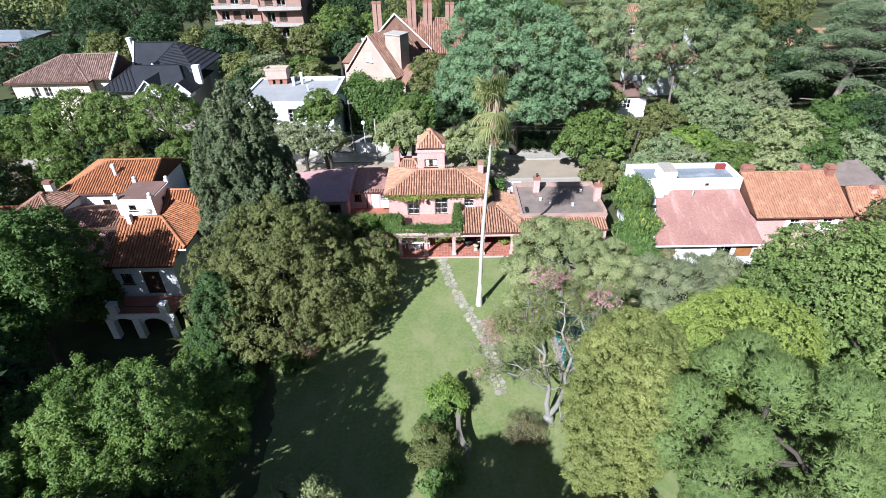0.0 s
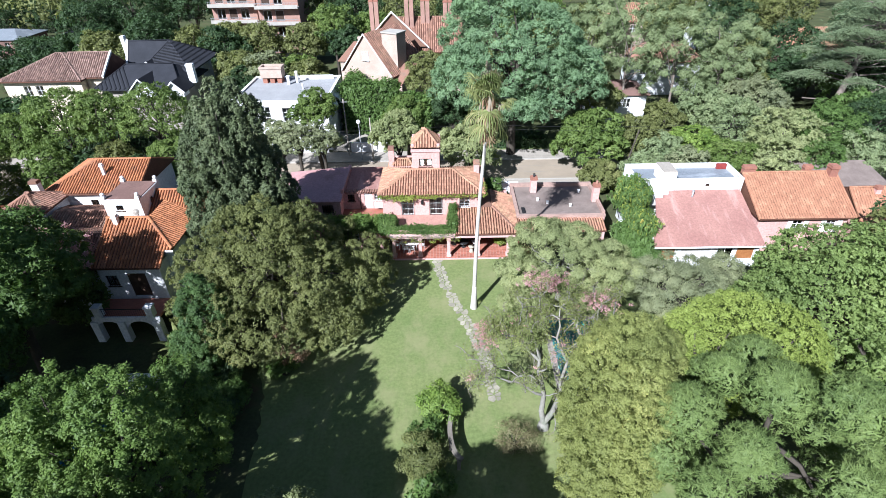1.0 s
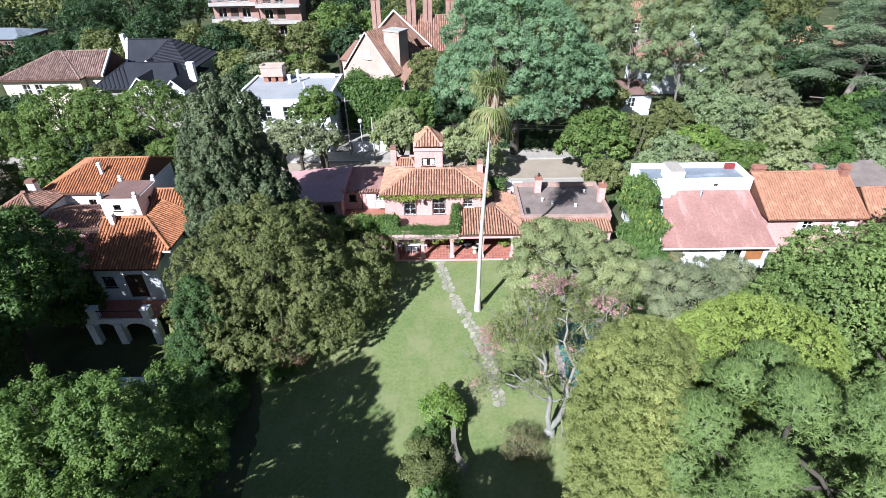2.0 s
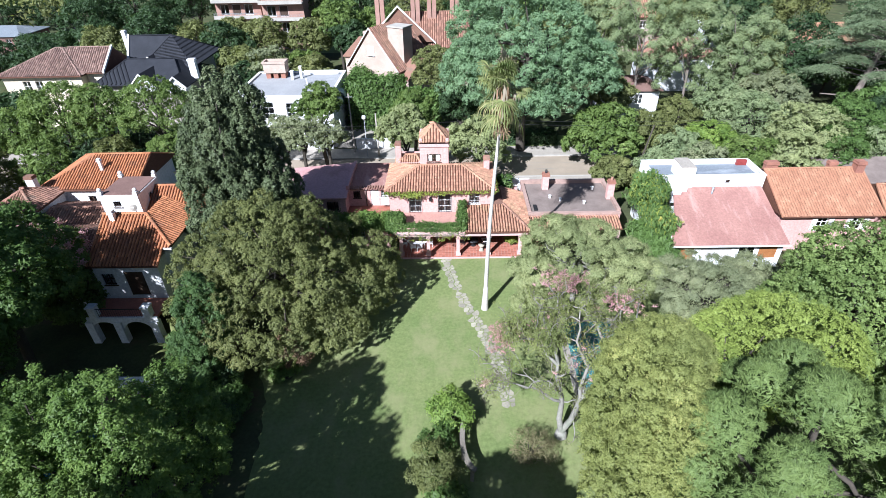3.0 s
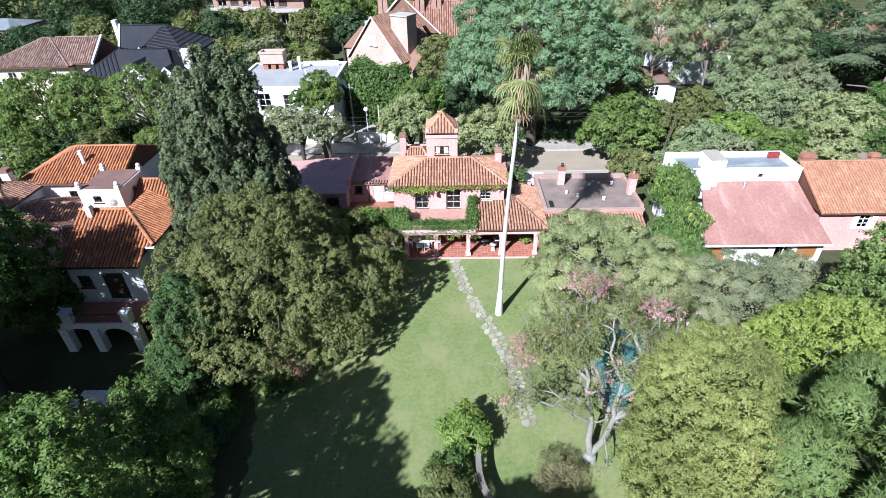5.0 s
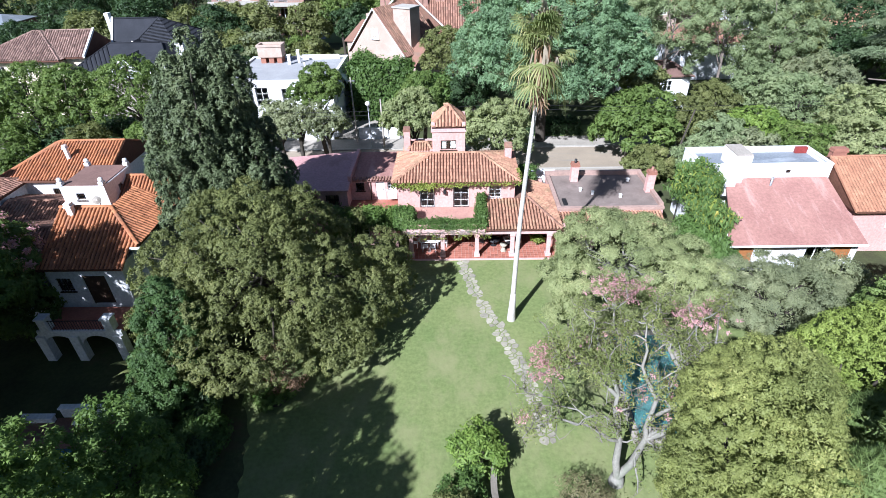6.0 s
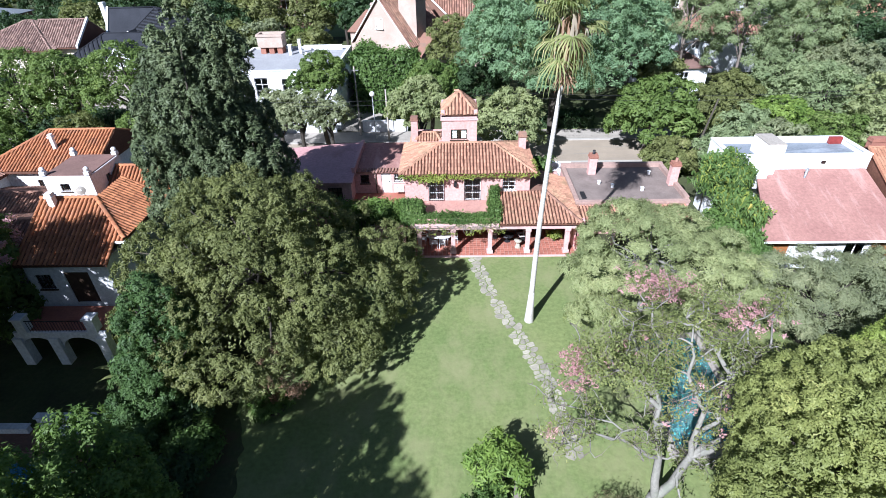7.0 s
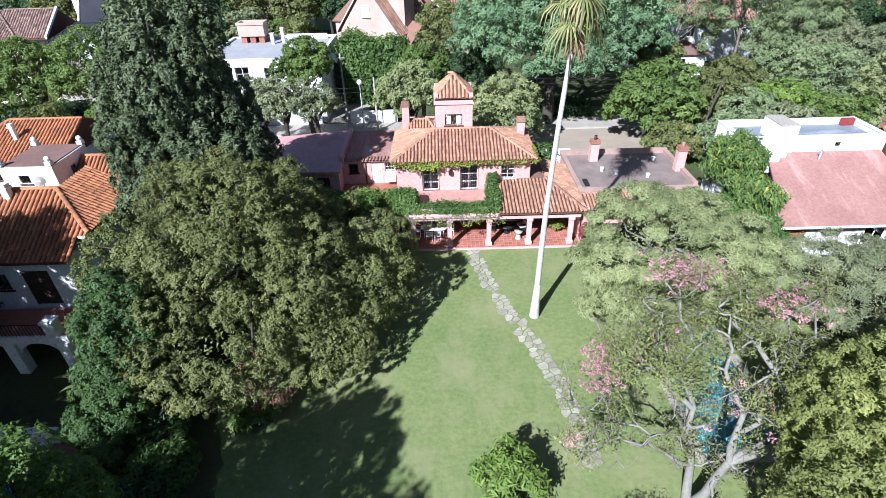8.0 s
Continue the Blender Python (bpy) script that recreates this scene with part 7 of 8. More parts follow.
shrub("arcade_fern", "bright green potted fern under the arcade", (6.7, 48.2, 0.115), (0.5, 0.4, 1.0), (0.42, 0.10), L_VINE, 50, 0.25)
shrub("yard_palm_bush", "bright green plant behind the pink house", (6.6, 56.3, 0), (1.4, 1.0, 4.8), (0.60, 0.13), L_IVY, 51)
shrub("red_shrub", "reddish shrub in the villa's garden", (-24.5, 17.0, 0), (1.3, 1.2, 2.2), (0.26, 0.14), L_RED, 52)
for k, (x, y, s) in enumerate(((-15.6, 25.4, 1.4), (-21.0, 33.6, 1.3), (-15.8, 23.0, 1.5), (-15.6, 27.6, 1.5), (-16.4, 29.4, 1.2))):
    shrub("garden_shrub", "dark green shrub by the villa's pool", (x, y, 0), (s, s, 2.0), (0.20, 0.10), (L_DARK, L_IVY)[k % 2], 60 + k, per=80)


def build_curved_pergola():
    t = thing("curved_pergola", (1.4, 24.0, 0), "old curved concrete pergola edge under climbers", "pergola")
    pts = [(1.95 + 0.95 * -math.sin(a), 24.0 + 2.4 * math.cos(a)) for a in np.linspace(0.15, 2.95, 14)]
    bm = bmesh.new()
    rings = []
    for i, (x, y) in enumerate(pts):
        (xa, ya), (xb, yb) = pts[max(0, i - 1)], pts[min(len(pts) - 1, i + 1)]
        d = Vector((xb - xa, yb - ya, 0)).normalized()
        n = Vector((d.y, -d.x, 0)) * 0.16
        rings.append([bm.verts.new((x + n.x * u, y + n.y * u, z)) for u, z in ((-1, 1.1), (1, 1.1), (1, 1.32), (-1, 1.32))])
    for p, q in zip(rings, rings[1:]):
        for i in range(4):
            bm.faces.new((p[i], p[(i + 1) % 4], q[(i + 1) % 4], q[i]))
    bm.faces.new(rings[0]), bm.faces.new(rings[-1])
    part("beam", bm, WORN_CONCRETE, t)
    for x, y in pts[::4]:
        part("post", boxes((x - 0.12, x + 0.12, y - 0.12, y + 0.12, 0, 1.098), bevel=0.02), WORN_CONCRETE, t)


build_curved_pergola()
leaf_box("balcony_hedge", "clipped ivy hedge along the balcony parapet", "hedge",
         [(-5.5, 1.9, 46.35, 47.1, 3.05, 3.55), (1.3, 1.95, 47.3, 49.6, 2.95, 3.8), (1.3, 1.95, 49.3, 50.0, 3.0, 4.5), (-5.9, -4.3, 46.6, 48.2, 2.9, 4.2)], (0.15, 0.10), L_IVY, 420, 71, rough=0.13)
leaf_box("terrace_hedge", "bright climbing vine along the terrace edge", "hedge",
         [(-10.4, -5.6, 47.6, 49.0, 2.4, 3.7), (-11.6, -9.6, 47.4, 48.6, 1.6, 3.9)], (0.20, 0.13), L_MAPLE, 260, 72, rough=0.22)
leaf_box("eave_vine", "yellow-green creeper hanging along the eave", "climber",
         [(-6.2, -0.2, 49.68, 49.95, 5.25, 5.62), (-0.2, 5.2, 49.7, 49.95, 5.42, 5.64), (-4.6, -2.6, 49.66, 49.95, 5.0, 5.55), (4.9, 5.2, 49.9, 52.4, 5.45, 5.75)], (0.16, 0.10), L_VINE, 95, 73, rough=0.08)
leaf_box("street_hedge", "tall clipped green hedge beside the white house", "hedge",
         [(-15.0, -6.5, 82.0, 84.5, 0, 7.8), (-15.0, -12.8, 84.0, 90.0, 0, 7.6), (-6.5, -1.5, 80.5, 83.0, 0, 6.2)], (0.36, 0.24), L_IVY, 60, 74, rough=0.35)
leaf_box("far_hedge", "clipped dark hedge by the pale-roofed house", "hedge",
         [(-102.0, -90.0, 132.0, 136.0, 0, 5.0)], (0.4, 0.26), L_DARK, 40, 75, rough=0.3)
# Added dark strip over lit ground, in place of the darkness under trees.
leaf_box("shade_fill_hedge", "dark hedge added for the tree shade behind the far footway", "hedge",
         [(-58.0, -32.5, 75.2, 77.4, 0, 2.6)], (0.34, 0.22), L_DARK, 50, 77, rough=0.3)
leaf_box("verge_hedge", "low green bank of plants behind the far footway", "hedge",
         [(5.0, 16.0, 75.0, 77.5, 0, 1.6)], (0.32, 0.2), L_DARK, 60, 76, rough=0.2)


def build_wall_climber():
    """A large-leaved climber over the white house's side."""
    rng = np.random.RandomState(77)
    t = thing("wall_climber", (20.2, 47.0, 0), "big-leaved green climber with yellowing leaves on the white wall", "climber")
    rows = []
    for a, b, n, r in (((20.6, 50.6, 5.6), (21.6, 49.6, 4.8), 26, 0.8), ((20.0, 48.6, 4.4), (21.8, 47.6, 3.8), 34, 0.8), ((19.6, 46.4, 3.0), (20.6, 45.4, 2.4), 40, 0.8), ((20.0, 44.0, 1.6), (21.4, 43.0, 1.2), 34, 0.8), ((19.6, 48.0, 1.6), (20.2, 46.0, 1.2), 30, 0.9), ((19.4, 44.6, 0.8), (20.6, 43.6, 0.8), 20, 0.8), ((20.5, 51.8, 5.2), (20.7, 53.6, 4.6), 16, 0.6), ((20.4, 51.0, 5.9), (21.2, 48.4, 5.6), 50, 0.9), ((20.2, 47.4, 4.6), (20.8, 45.0, 3.8), 60, 0.9), ((20.2, 44.4, 2.6), (20.6, 42.0, 1.2), 60, 0.9), ((20.4, 50.2, 4.8), (20.4, 52.6, 3.2), 22, 0.9), ((20.3, 49.6, 3.0), (20.3, 46.0, 1.6), 30, 0.9)):
        a, b = np.array(a), np.array(b)
        s = rng.uniform(size=(n, 1))
        rows.append(a + (b - a) * s + rng.normal(0, 0.5, (n, 3)))
    c = np.concatenate(rows)
    c[:, 2] = np.maximum(c[:, 2], 0.3)
    d = np.tile((-0.3, -0.6, 0.7), (len(c), 1))
    p, nrm = spray(rng, c, d, 0.65, 70, 0.8, 0.5)
    down = np.tile((0, -0.4, -1.0), (len(p), 1)) + rng.normal(0, 0.5, (len(p), 3))
    pick = (p[:, 2] > 3.6) & (rng.uniform(size=len(p)) < 0.28)
    part("leaves", leaf_mesh("leaves", p[~pick], nrm[~pick], 0.42, 0.12, rng, down[~pick]), L_IVY, t)
    part("yellow_leaves", leaf_mesh("yellow_leaves", p[pick], nrm[pick], 0.34, 0.12, rng, down[pick]), L_VINE, t, "yellowing leaves near the top")
    part("stems", tube_mesh([([c[i], c[i] + np.array((0, 0, -min(1.0, c[i][2] - 0.05))), np.array((c[i][0], c[i][1], 0))], 0.03, 0.05) for i in range(0, len(c), 14)], 5), BARK, t)


build_wall_climber()


def build_balcony_vine():
    """Bare twigs of a vine trailing over the arcade's beam."""
    rng = np.random.RandomState(79)
    t = thing("arcade_vine", (-1.0, 46.2, 2.5), "thin twiggy vine trailing along the arcade beam", "climber")
    paths = []
    for i in range(60):
        x = rng.uniform(-5.0, 1.6)
        a = np.array((x, 46.15, 2.95))
        b = a + np.array((rng.normal(0, 0.6), -0.1, rng.uniform(-0.75, 0.0)))
        paths.append(([a, (a + b) / 2 + rng.normal(0, 0.08, 3), b], 0.018, 0.008))
    part("twig", tube_mesh(paths, 4), BARK_PALE, t)["kind"] = "stuff"
    c = np.array([p[0][2] for p in paths])
    p, nrm = spray(rng, c, np.tile((0, -1.0, 0.3), (len(c), 1)), 0.22, 5, 0.9)
    part("leaves", leaf_mesh("leaves", p, nrm, 0.12, 0.07, rng), L_VINE, t)


build_balcony_vine()


def build_fronds(name, label, at, count, length, width, material, seed, lift=0.8):
    """A clump of long arching leaves from one foot."""
    rng = np.random.RandomState(seed)
    t = thing(name, at, label, "plant")
    for i in range(count):
        a = i * 2.4 + rng.uniform(-0.3, 0.3)
        out = np.array((math.cos(a), math.sin(a), 0))
        side = np.array((-out[1], out[0], 0))
        ln = length * rng.uniform(0.75, 1.15)
        up = lift * rng.uniform(0.6, 1.2)
        v, f = [], []
        for k in range(6):
            s = k / 5
            p = np.array(at) + out * ln * (0.08 + 0.8 * s) + np.array((0, 0, ln * (up * s - 0.75 * s * s) + 0.3))
            w = width * math.sin(math.pi * min(1, 0.12 + 0.86 * s))
            v += [p - side * w / 2 - np.array((0, 0, w * 0.15)), p, p + side * w / 2 - np.array((0, 0, w * 0.15))]
            if k:
                f += [(3 * k - 3, 3 * k - 2, 3 * k + 1, 3 * k), (3 * k - 2, 3 * k - 1, 3 * k + 2, 3 * k + 1)]
        part("frond", mesh_of("frond", v, f, True), material, t)


build_fronds("banana_plant", "broad-leaved green banana plant by the villa's pool", (-18.9, 28.2, 0), 18, 2.3, 0.34, L_IVY, 81, 1.5)
build_fronds("banana_plant", "broad-leaved green banana plant by the villa's pool", (-17.6, 27.4, 0), 16, 2.2, 0.32, L_MAPLE, 82, 1.5)
build_fronds("small_palm", "low palm with arching green fronds", (-21.4, 33.0, 0), 16, 2.4, 0.35, L_PALM, 83, 1.2)
build_fronds("street_palm", "low palm beside the cedar across the street", (53.0, 74.0, 0), 22, 4.0, 0.5, L_PALM, 84, 1.3)


# ---- street and garden trees beyond ----
def street_tree(label, x, y, h, r, mat_, seed, n=13500, leaf=(0.25, 0.13), bough=0.95, clump=0.3, bark=None, sq=0.9, name="street_tree", bump=0.14, group=""):
    return tree(name, label, (x, y, 0), [(x, y, h - r * sq, r, r * 0.92, r * sq)], leaf, mat_, n, bark, trunk_r=0.16 + h * 0.012, bough=bough, clump=clump, limbs=12, seed=seed, bump=bump, low=-0.5, group=group, gap=1.2)


row = "street trees along the left footway"
street_tree("light-green street tree with a rounded crown", -54.5, 65.5, 10.2, 4.2, L_STREET, 201, group=row)
street_tree("light-green street tree with a rounded crown", -48.4, 66.2, 12.4, 4.8, L_STREET, 202, group=row)
street_tree("light-green street tree with a rounded crown", -42.6, 66.0, 12.2, 4.0, L_STREET, 203, group=row)
street_tree("light-green street tree with a rounded crown", -36.0, 66.0, 13.4, 4.8, L_STREET, 204, group=row)
street_tree("light-green street tree with a rounded crown", -59.5, 64.0, 9.6, 4.2, L_STREET, 205, group=row)
street_tree("light-green street tree at the footway's end", -28.6, 65.5, 9.4, 3.0, L_OAK, 206, group=row)
street_tree("round green tree before the white house", -16.4, 69.0, 11.3, 2.9, L_STREET, 207, n=14000, sq=0.95)
street_tree("thin open-crowned grey-green tree before the white house", -18.4, 65.6, 8.6, 2.9, L_OLIVE, 208, n=6500)
street_tree("thin open-crowned grey-green tree before the white house", -15.2, 65.8, 7.6, 2.3, L_OLIVE, 209, n=5000)
street_tree("thin open-crowned grey-green tree before the white house", -20.8, 66.2, 8.0, 2.8, L_OLIVE, 228, n=6500)
street_tree("light-green tree behind the tower", -5.2, 65.4, 9.4, 3.3, L_ACACIA, 210)
street_tree("taller green tree behind the tower", -4.2, 69.0, 10.4, 3.0, L_STREET, 211)
street_tree("light-green tree behind the tower", 4.0, 63.8, 8.4, 4.0, L_ACACIA, 212)
street_tree("green tree with yellowing leaves by the street", 19.8, 66.4, 9.0, 4.6, L_STREET, 213, leaf=(0.34, 0.2))
street_tree("green tree with yellowing leaves by the street", 26.0, 67.5, 7.6, 3.6, L_OAK, 214)
street_tree("bright lime-green bush-like tree", 33.4, 65.4, 6.6, 3.2, L_BRIGHT, 215)
street_tree("grey-green tree over the street", 29.0, 64.6, 6.2, 3.0, L_EUC, 216)
street_tree("grey-green tree over the street", 40.0, 70.0, 9.2, 4.6, L_EUC, 217)
street_tree("yellow-green tree behind the orange house", 44.5, 64.5, 9.0, 4.4, L_ACACIA, 218)
street_tree("dense green tree behind the orange house", 51.0, 66.0, 9.4, 4.4, L_IVY, 219)
street_tree("dense green tree behind the orange house", 58.0, 68.0, 9.0, 4.8, L_DARK, 220)
street_tree("dense dark tree behind the orange house", 66.0, 70.0, 10.0, 5.4, L_DARK, 221)
street_tree("dark tree beside the gabled house", -1.0, 84.0, 12.5, 4.4, L_OAK, 222)
street_tree("dark tree behind the street trees", 2.0, 77.0, 8.5, 3.4, L_DARK, 223)
street_tree("dark tree across the street", 22.5, 77.0, 5.0, 2.6, L_DARK, 224)
street_tree("green tree across the street", 33.0, 75.6, 6.6, 3.4, L_OAK, 225)
street_tree("green tree across the street", 39.5, 77.5, 8.2, 4.0, L_EUC, 226)
street_tree("green tree across the street", 46.0, 76.0, 10.0, 4.4, L_OLIVE, 227)

# The L_DARK rows are added to cover lit ground where tree shade lies.
for k, (x, y, h, r, mt) in enumerate(((20.5, 61.0, 4.6, 2.6, L_OAK), (25.5, 60.0, 5.6, 3.0, L_EUC), (31.0, 60.5, 6.0, 3.4, L_OLIVE), (36.0, 61.0, 6.6, 3.4, L_STREET), (41.0, 60.5, 7.2, 3.6, L_ACACIA), (46.5, 61.0, 7.4, 3.6, L_IVY), (53.0, 61.5, 7.4, 3.8, L_EUC), (-33.0, 62.5, 7.6, 3.4, L_STREET), (-41.0, 62.0, 7.0, 3.6, L_OAK), (-48.5, 61.5, 7.0, 3.8, L_STREET), (-56.0, 59.5, 7.0, 4.0, L_OAK), (-37.0, 61.0, 5.6, 3.0, L_DARK), (-28.5, 60.5, 5.2, 2.8, L_DARK), (-45.0, 63.0, 6.0, 3.0, L_DARK))):
    street_tree("low dense garden tree between the houses and the street", x, y, h, r, mt, 270 + k, 12000, sq=1.0)

tree("spreading_tree", "great spreading blue-green tree with a domed crown", (10.5, 73.0, 0),
     [(10.5, 74.0, 13.4, 10.4, 9.6, 9.4), (3.6, 72.0, 11.0, 5.0, 5.6, 5.6), (17.6, 73.0, 11.0, 5.2, 6.0, 5.4), (11.0, 67.5, 8.6, 5.0, 3.0, 3.8)],
     (0.24, 0.11), L_BLUE, 125000, trunk_r=0.7, bough=1.25, clump=0.36, limbs=18, seed=231, bump=0.12, low=-0.4, squash=0.7, sub=30, gap=1.2)
for k, (x, y, h, r) in enumerate(((30.0, 86.0, 20.0, 5.6), (37.0, 84.0, 19.0, 5.4), (44.5, 85.0, 16.5, 6.0), (25.0, 92.0, 18.0, 4.4))):
    tree("eucalyptus_tree", "open grey-green eucalyptus with pale limbs", (x, y, 0), [(x, y, h * 0.62, r, r * 0.85, h * 0.38)], (0.26, 0.09), L_EUC, 30000, BARK_GREY, trunk_r=0.24, bough=1.0, clump=0.42, limbs=9, seed=241 + k, bump=0.35, low=-0.7, gap=1.75, core=0.02)


def build_cedar(at, h, seed):
    """A cedar: dark leaning limbs that carry flat layers of drooping needles."""
    rng = np.random.RandomState(seed)
    t = thing("cedar_tree", at, "large cedar with flat dark-green tiers and bare grey limbs", "tree")
    a0 = np.array(at, float)
    paths = [([a0, a0 + (1.0, 0, h * 0.35), a0 + (2.6, 0.5, h * 0.8), a0 + (3.0, 0.5, h)], 0.6, 0.12),
             ([a0 + (0.3, 0, 1.0), a0 + (4.0, -0.5, 4.2), a0 + (8.5, -1.0, 7.0), a0 + (12, -1, 8)], 0.36, 0.1),
             ([a0 + (0.2, 0, 0.6), a0 + (5.0, -1.0, 1.8), a0 + (10.5, -1.5, 4.0)], 0.34, 0.1),
             ([a0 + (0.6, 0, 2.5), a0 + (-3.0, -1.0, 4.0), a0 + (-6.5, -2.0, 4.6)], 0.2, 0.06)]
    pp, nn, aa = [], [], []
    for k in range(46):
        z = h * (0.36 + 0.64 * (k / 46))
        reach = (11.5 * (1 - 0.62 * k / 46)) * rng.uniform(0.45, 1.0)
        ang = k * 2.4
        c = a0 + np.array((2.0 + math.cos(ang) * reach, math.sin(ang) * reach * 0.8, z + rng.normal(0, 0.4)))
        rx = rng.uniform(2.0, 3.6)
        paths.append(([a0 + np.array((1.2 + z / h * 1.6, 0.3, z - 1.0)), (a0 + (1.6, 0.2, z) + c) / 2 + (0, 0, -0.2), c - (0, 0, 0.25)], 0.13, 0.04))
        n = 2000 if seed < 252 else 700
        q = rng.normal(size=(n, 2)) * 0.5
        rr = np.linalg.norm(q, axis=1)
        p = c + np.stack((q[:, 0] * rx, q[:, 1] * rx * 0.75, -0.5 * rr ** 2 + rng.normal(0, 0.16, n)), 1)
        pp.append(p)
        out = np.stack((q[:, 0], q[:, 1], -0.5 * np.ones(n)), 1)
        aa.append(out + rng.normal(0, 0.25, (n, 3)))
        nn.append(unit(np.tile((0, 0, 1.0), (n, 1)) + rng.normal(0, 0.35, (n, 3))))
    part("crown", leaf_mesh("crown", np.concatenate(pp), np.concatenate(nn), 0.28, 0.085, rng, np.concatenate(aa)), L_CEDAR, t)
    part("trunk", tube_mesh(paths, 8), BARK_GREY, t)


build_cedar((63.5, 84.5, 0), 19.0, 251)
build_cedar((76.0, 98.0, 0), 18.0, 252)

back = [(-24, 96, 9, 4.4, L_OAK), (-30, 94, 10, 4.6, L_OLIVE), (-36, 98, 10.5, 5.0, L_OAK), (-26.5, 112, 12, 4.2, L_OAK), (-21, 112, 15, 4.6, L_STREET), (-18, 108, 12, 4.0, L_DARK), (-33, 90, 8.5, 3.6, L_DARK),
        (-42, 108, 12, 5.0, L_DARK), (-50, 112, 11.5, 5.0, L_OAK), (-36, 112, 12.5, 4.6, L_OAK), (-58, 112, 14, 5.6, L_DARK), (-66, 108, 12, 5.0, L_OAK), (-76, 104, 11, 5.0, L_DARK), (-76, 122, 15, 6.0, L_DARK), (-104, 160, 17, 7.0, L_OAK), (-84, 140, 18, 7.0, L_DARK),
        (-70, 130, 18, 7.0, L_DARK), (-104, 100, 9, 5.0, L_DARK), (-88, 96, 8, 4.6, L_OAK), (-30, 130, 15, 6.0, L_OAK), (-18, 128, 16, 6.4, L_DARK), (-6, 126, 17, 6.4, L_OAK), (6, 122, 17, 6.6, L_DARK), (18, 112, 18, 6.6, L_STREET), (20, 100, 15, 5.0, L_OAK),
        (46, 112, 17, 6.0, L_OAK), (56, 110, 16, 6.4, L_DARK), (70, 120, 18, 7.0, L_OAK), (84, 110, 17, 7.0, L_DARK), (92, 96, 15, 6.6, L_DARK), (80, 92, 14, 6.0, L_OAK), (76, 80, 12, 5.6, L_DARK), (-62, 76, 9, 4.2, L_DARK), (-70, 72, 9, 4.6, L_OAK), (-80, 78, 10, 5.0, L_DARK), (-32, 76, 8, 3.4, L_DARK),
        # Added to cast shade on houses: (-43.5, 36.5), unseen, and (25.0, 80.0).
        (52, 96, 12, 5.0, L_OAK), (12, 90, 13, 5.2, L_OAK), (-92, 84, 9, 5.0, L_OAK), (74, 62, 11, 5.4, L_DARK), (62, 58, 9, 4.6, L_OAK), (-56, 54, 10, 5.0, L_DARK), (-50, 40, 12, 5.6, L_DARK), (-46, 30, 13, 6.0, L_DARK), (38, 34, 12, 5.4, L_OAK), (44, 40, 10, 4.6, L_DARK), (63, 99, 13, 5.4, L_DARK), (71, 87, 11, 5.0, L_DARK), (61, 76, 8, 4.2, L_IVY), (69, 75, 9, 4.6, L_DARK), (50, 90, 10, 4.6, L_OAK), (-96, 158, 17, 6.5, L_DARK), (-66, 142, 18, 6.5, L_DARK), (-58, 134, 17, 6.0, L_DARK), (-62, 122, 13, 5.0, L_DARK), (-72, 116, 11, 5.0, L_DARK), (-52, 146, 18, 6.5, L_OAK), (-24, 134, 17, 5.5, L_DARK), (-14, 116, 13, 4.6, L_STREET), (-44, 116, 12, 4.6, L_OAK), (-38, 104, 9, 4.2, L_OAK), (-27, 103, 8, 4.0, L_STREET), (-90, 110, 9, 5.0, L_DARK), (-112, 120, 8, 5.0, L_DARK), (-43.5, 36.5, 16, 5.0, L_DARK), (25.0, 80.0, 9.0, 3.2, L_OAK), (58, 93, 9, 4.6, L_DARK), (66, 95, 9, 4.8, L_IVY), (73, 91, 8, 4.4, L_IVY), (64, 118, 16, 6.0, L_OAK), (56, 120, 17, 6.0, L_OAK), (34, 118, 15, 5.4, L_EUC), (28, 110, 14, 5.0, L_OAK), (46, 116, 15, 5.4, L_EUC), (-125, 165, 16, 7.0, L_DARK), (-110, 172, 17, 7.0, L_DARK), (-138, 156, 14, 6.0, L_DARK), (-120, 185, 17, 7.0, L_OAK), (-100, 186, 18, 7.0, L_DARK), (-118, 152, 12, 6.0, L_DARK), (-108, 157, 12, 6.0, L_DARK), (-132, 172, 15, 7.0, L_DARK), (69, 128, 15, 6.0, L_OAK)]
for k, (x, y, h, r, mt) in enumerate(back):
    street_tree("leafy green garden tree among the houses", x, y, h, r, mt, 300 + k, 6200, (0.42, 0.23), 1.3, 0.5, None, 0.9, "garden_tree")


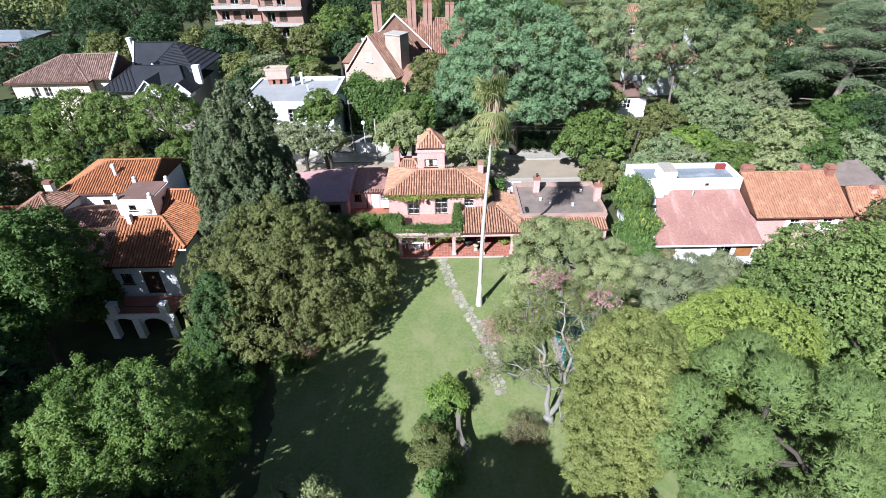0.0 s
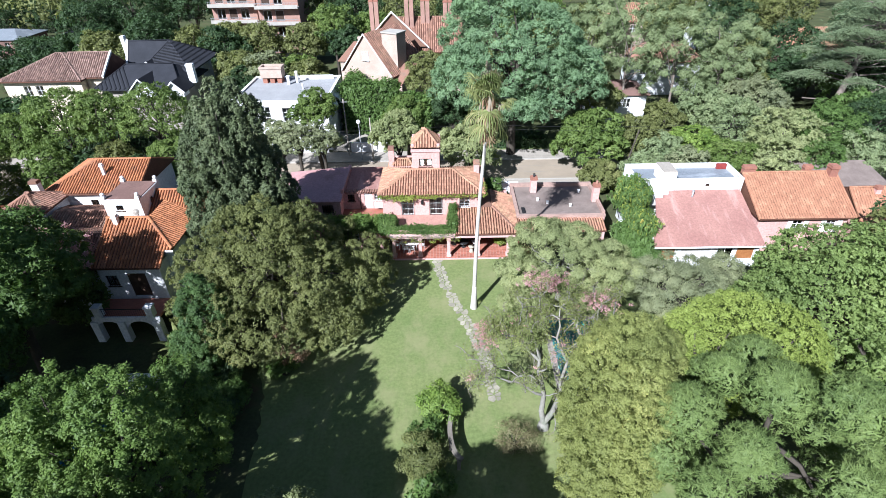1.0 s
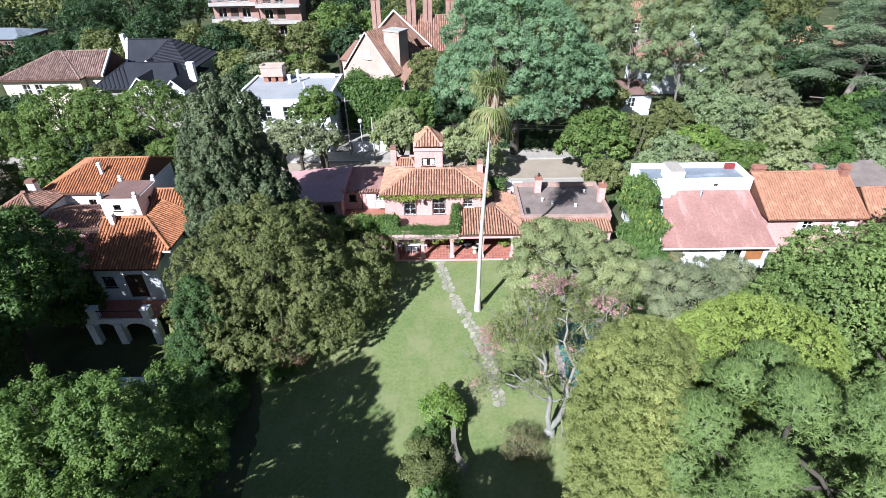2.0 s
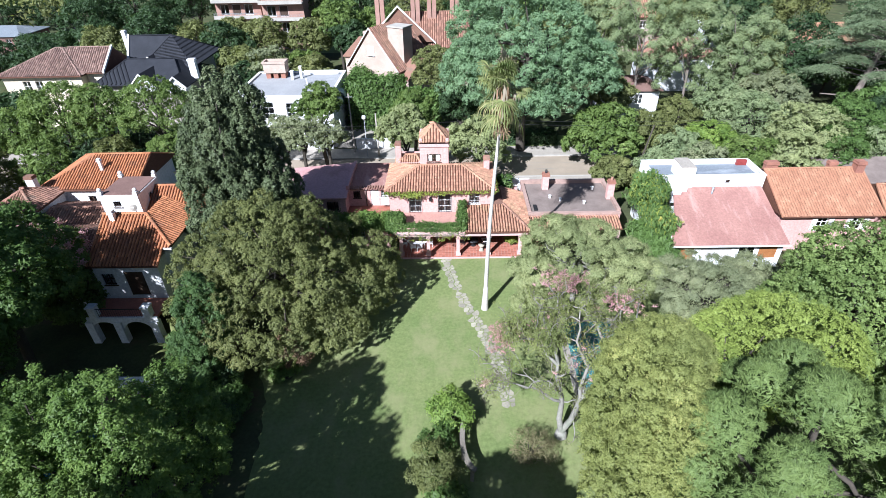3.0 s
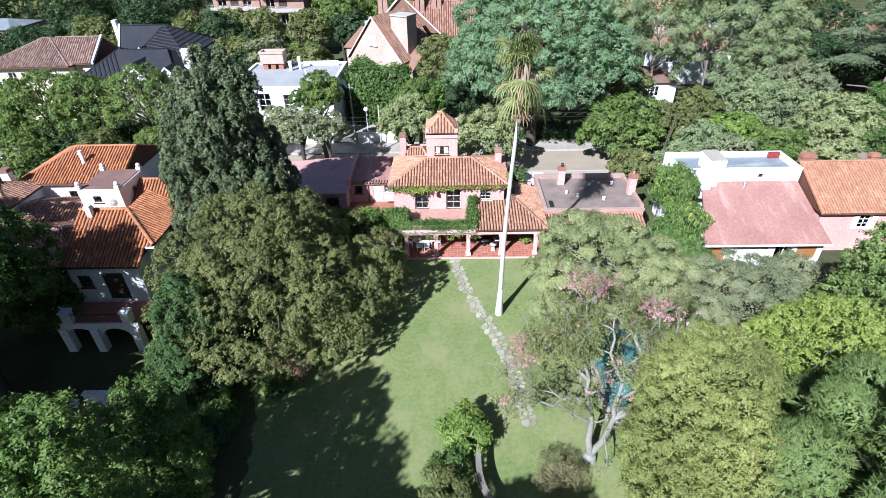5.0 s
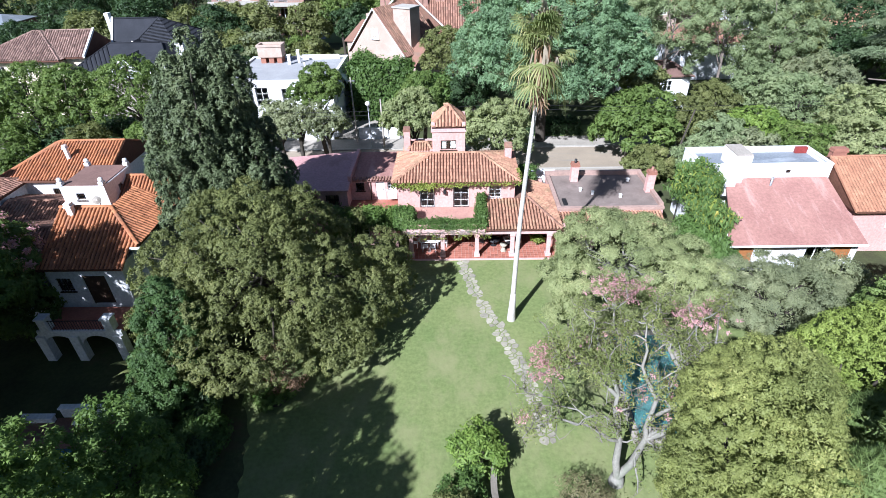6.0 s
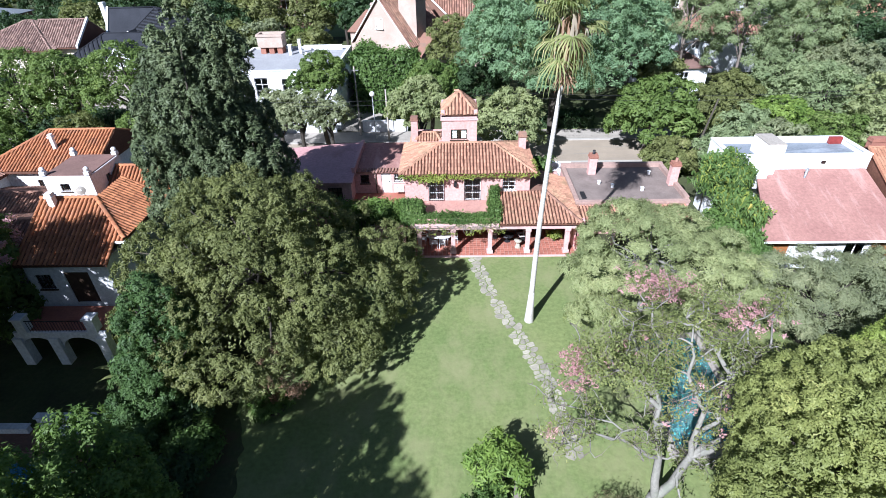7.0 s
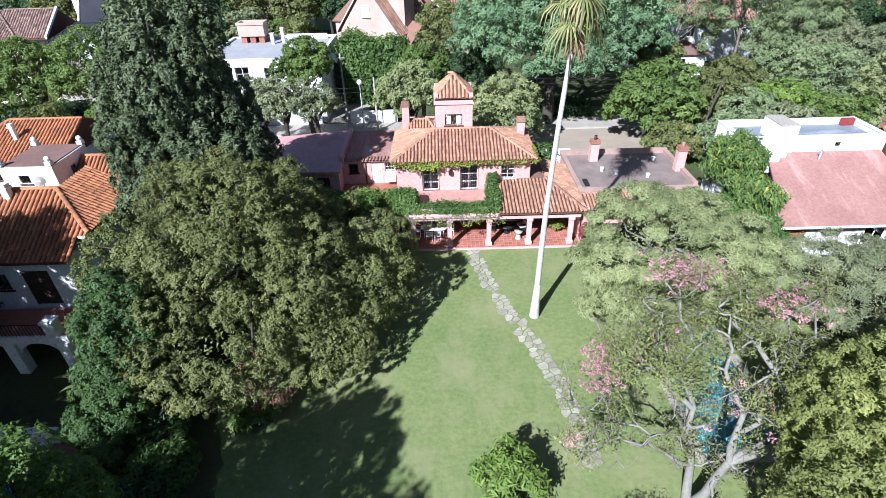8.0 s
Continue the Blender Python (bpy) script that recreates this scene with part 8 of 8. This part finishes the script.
def build_far_woods():
    """The canopy that closes the view beyond the last houses."""
    rng = np.random.RandomState(401)
    cs, ds = [], []
    for k in range(150):
        x, y = rng.uniform(-260, 260), rng.uniform(140, 330)
        r = rng.uniform(5, 9)
        c, d = clumps(rng, (x, y, rng.uniform(8, 13)), (r, r, r * 0.8), 30, -0.3)
        cs.append(c), ds.append(d)
    p, nrm = spray(rng, np.concatenate(cs), np.concatenate(ds), 2.4, 16)
    ob = part("far_woods", leaf_mesh("far_woods", p, nrm, 0.85, 0.55, rng), L_OAK)
    tagged(ob, "green tree canopy in the distance", "trees", kind="stuff")


build_far_woods()

# ---- poles and wires ----
for x, y, h in ((-13.3, 73.2, 8.6), (-9.6, 70.9 + 0.6, 6.4), (23.9, 63.4, 7.2)):
    p = thing("utility_pole", (x, y, 0.15), "slim pale utility pole on the footway", "pole")
    part("shaft", tube_mesh([([(x, y, 0.1), (x + (1.2 if x > 0 else 0), y, h)], 0.13, 0.08)], 9), PAVING if x < 0 else BARK, p)
    if x < -12:
        part("cross_arm", boxes((x - 0.5 + (1.2 if x > 0 else 0), x + 0.5 + (1.2 if x > 0 else 0), y - 0.05, y + 0.05, h - 0.5, h - 0.4)), STEEL, p)
lamp = thing("street_lamp", (-11.2, 71.5, 0.15), "white globe street lamp on a slim post", "lamp")
part("post", tube_mesh([([(-11.2, 71.5, 0.1), (-11.2, 71.5, 5.6)], 0.07, 0.05)], 8), STEEL, lamp)
gm_ = bmesh.new()
bmesh.ops.create_uvsphere(gm_, u_segments=14, v_segments=10, radius=0.3)
part("globe", gm_, WHITE_PLASTIC, lamp, "white globe", Matrix.Translation((-11.2, 71.5, 5.85)))
wires = thing("overhead_wires", (0, 63.4, 6), "thin black overhead wires along the street", "wires")
for dz, dy in ((0, 0), (0.4, 0.2)):
    line = [(x, 64.0 + dy, 6.9 + dz + 0.0016 * ((x - 5) % 40 - 20) ** 2) for x in range(-60, 80, 4)]
    part("wire", tube_mesh([(line, 0.015, 0.015)], 4), IRON, wires)
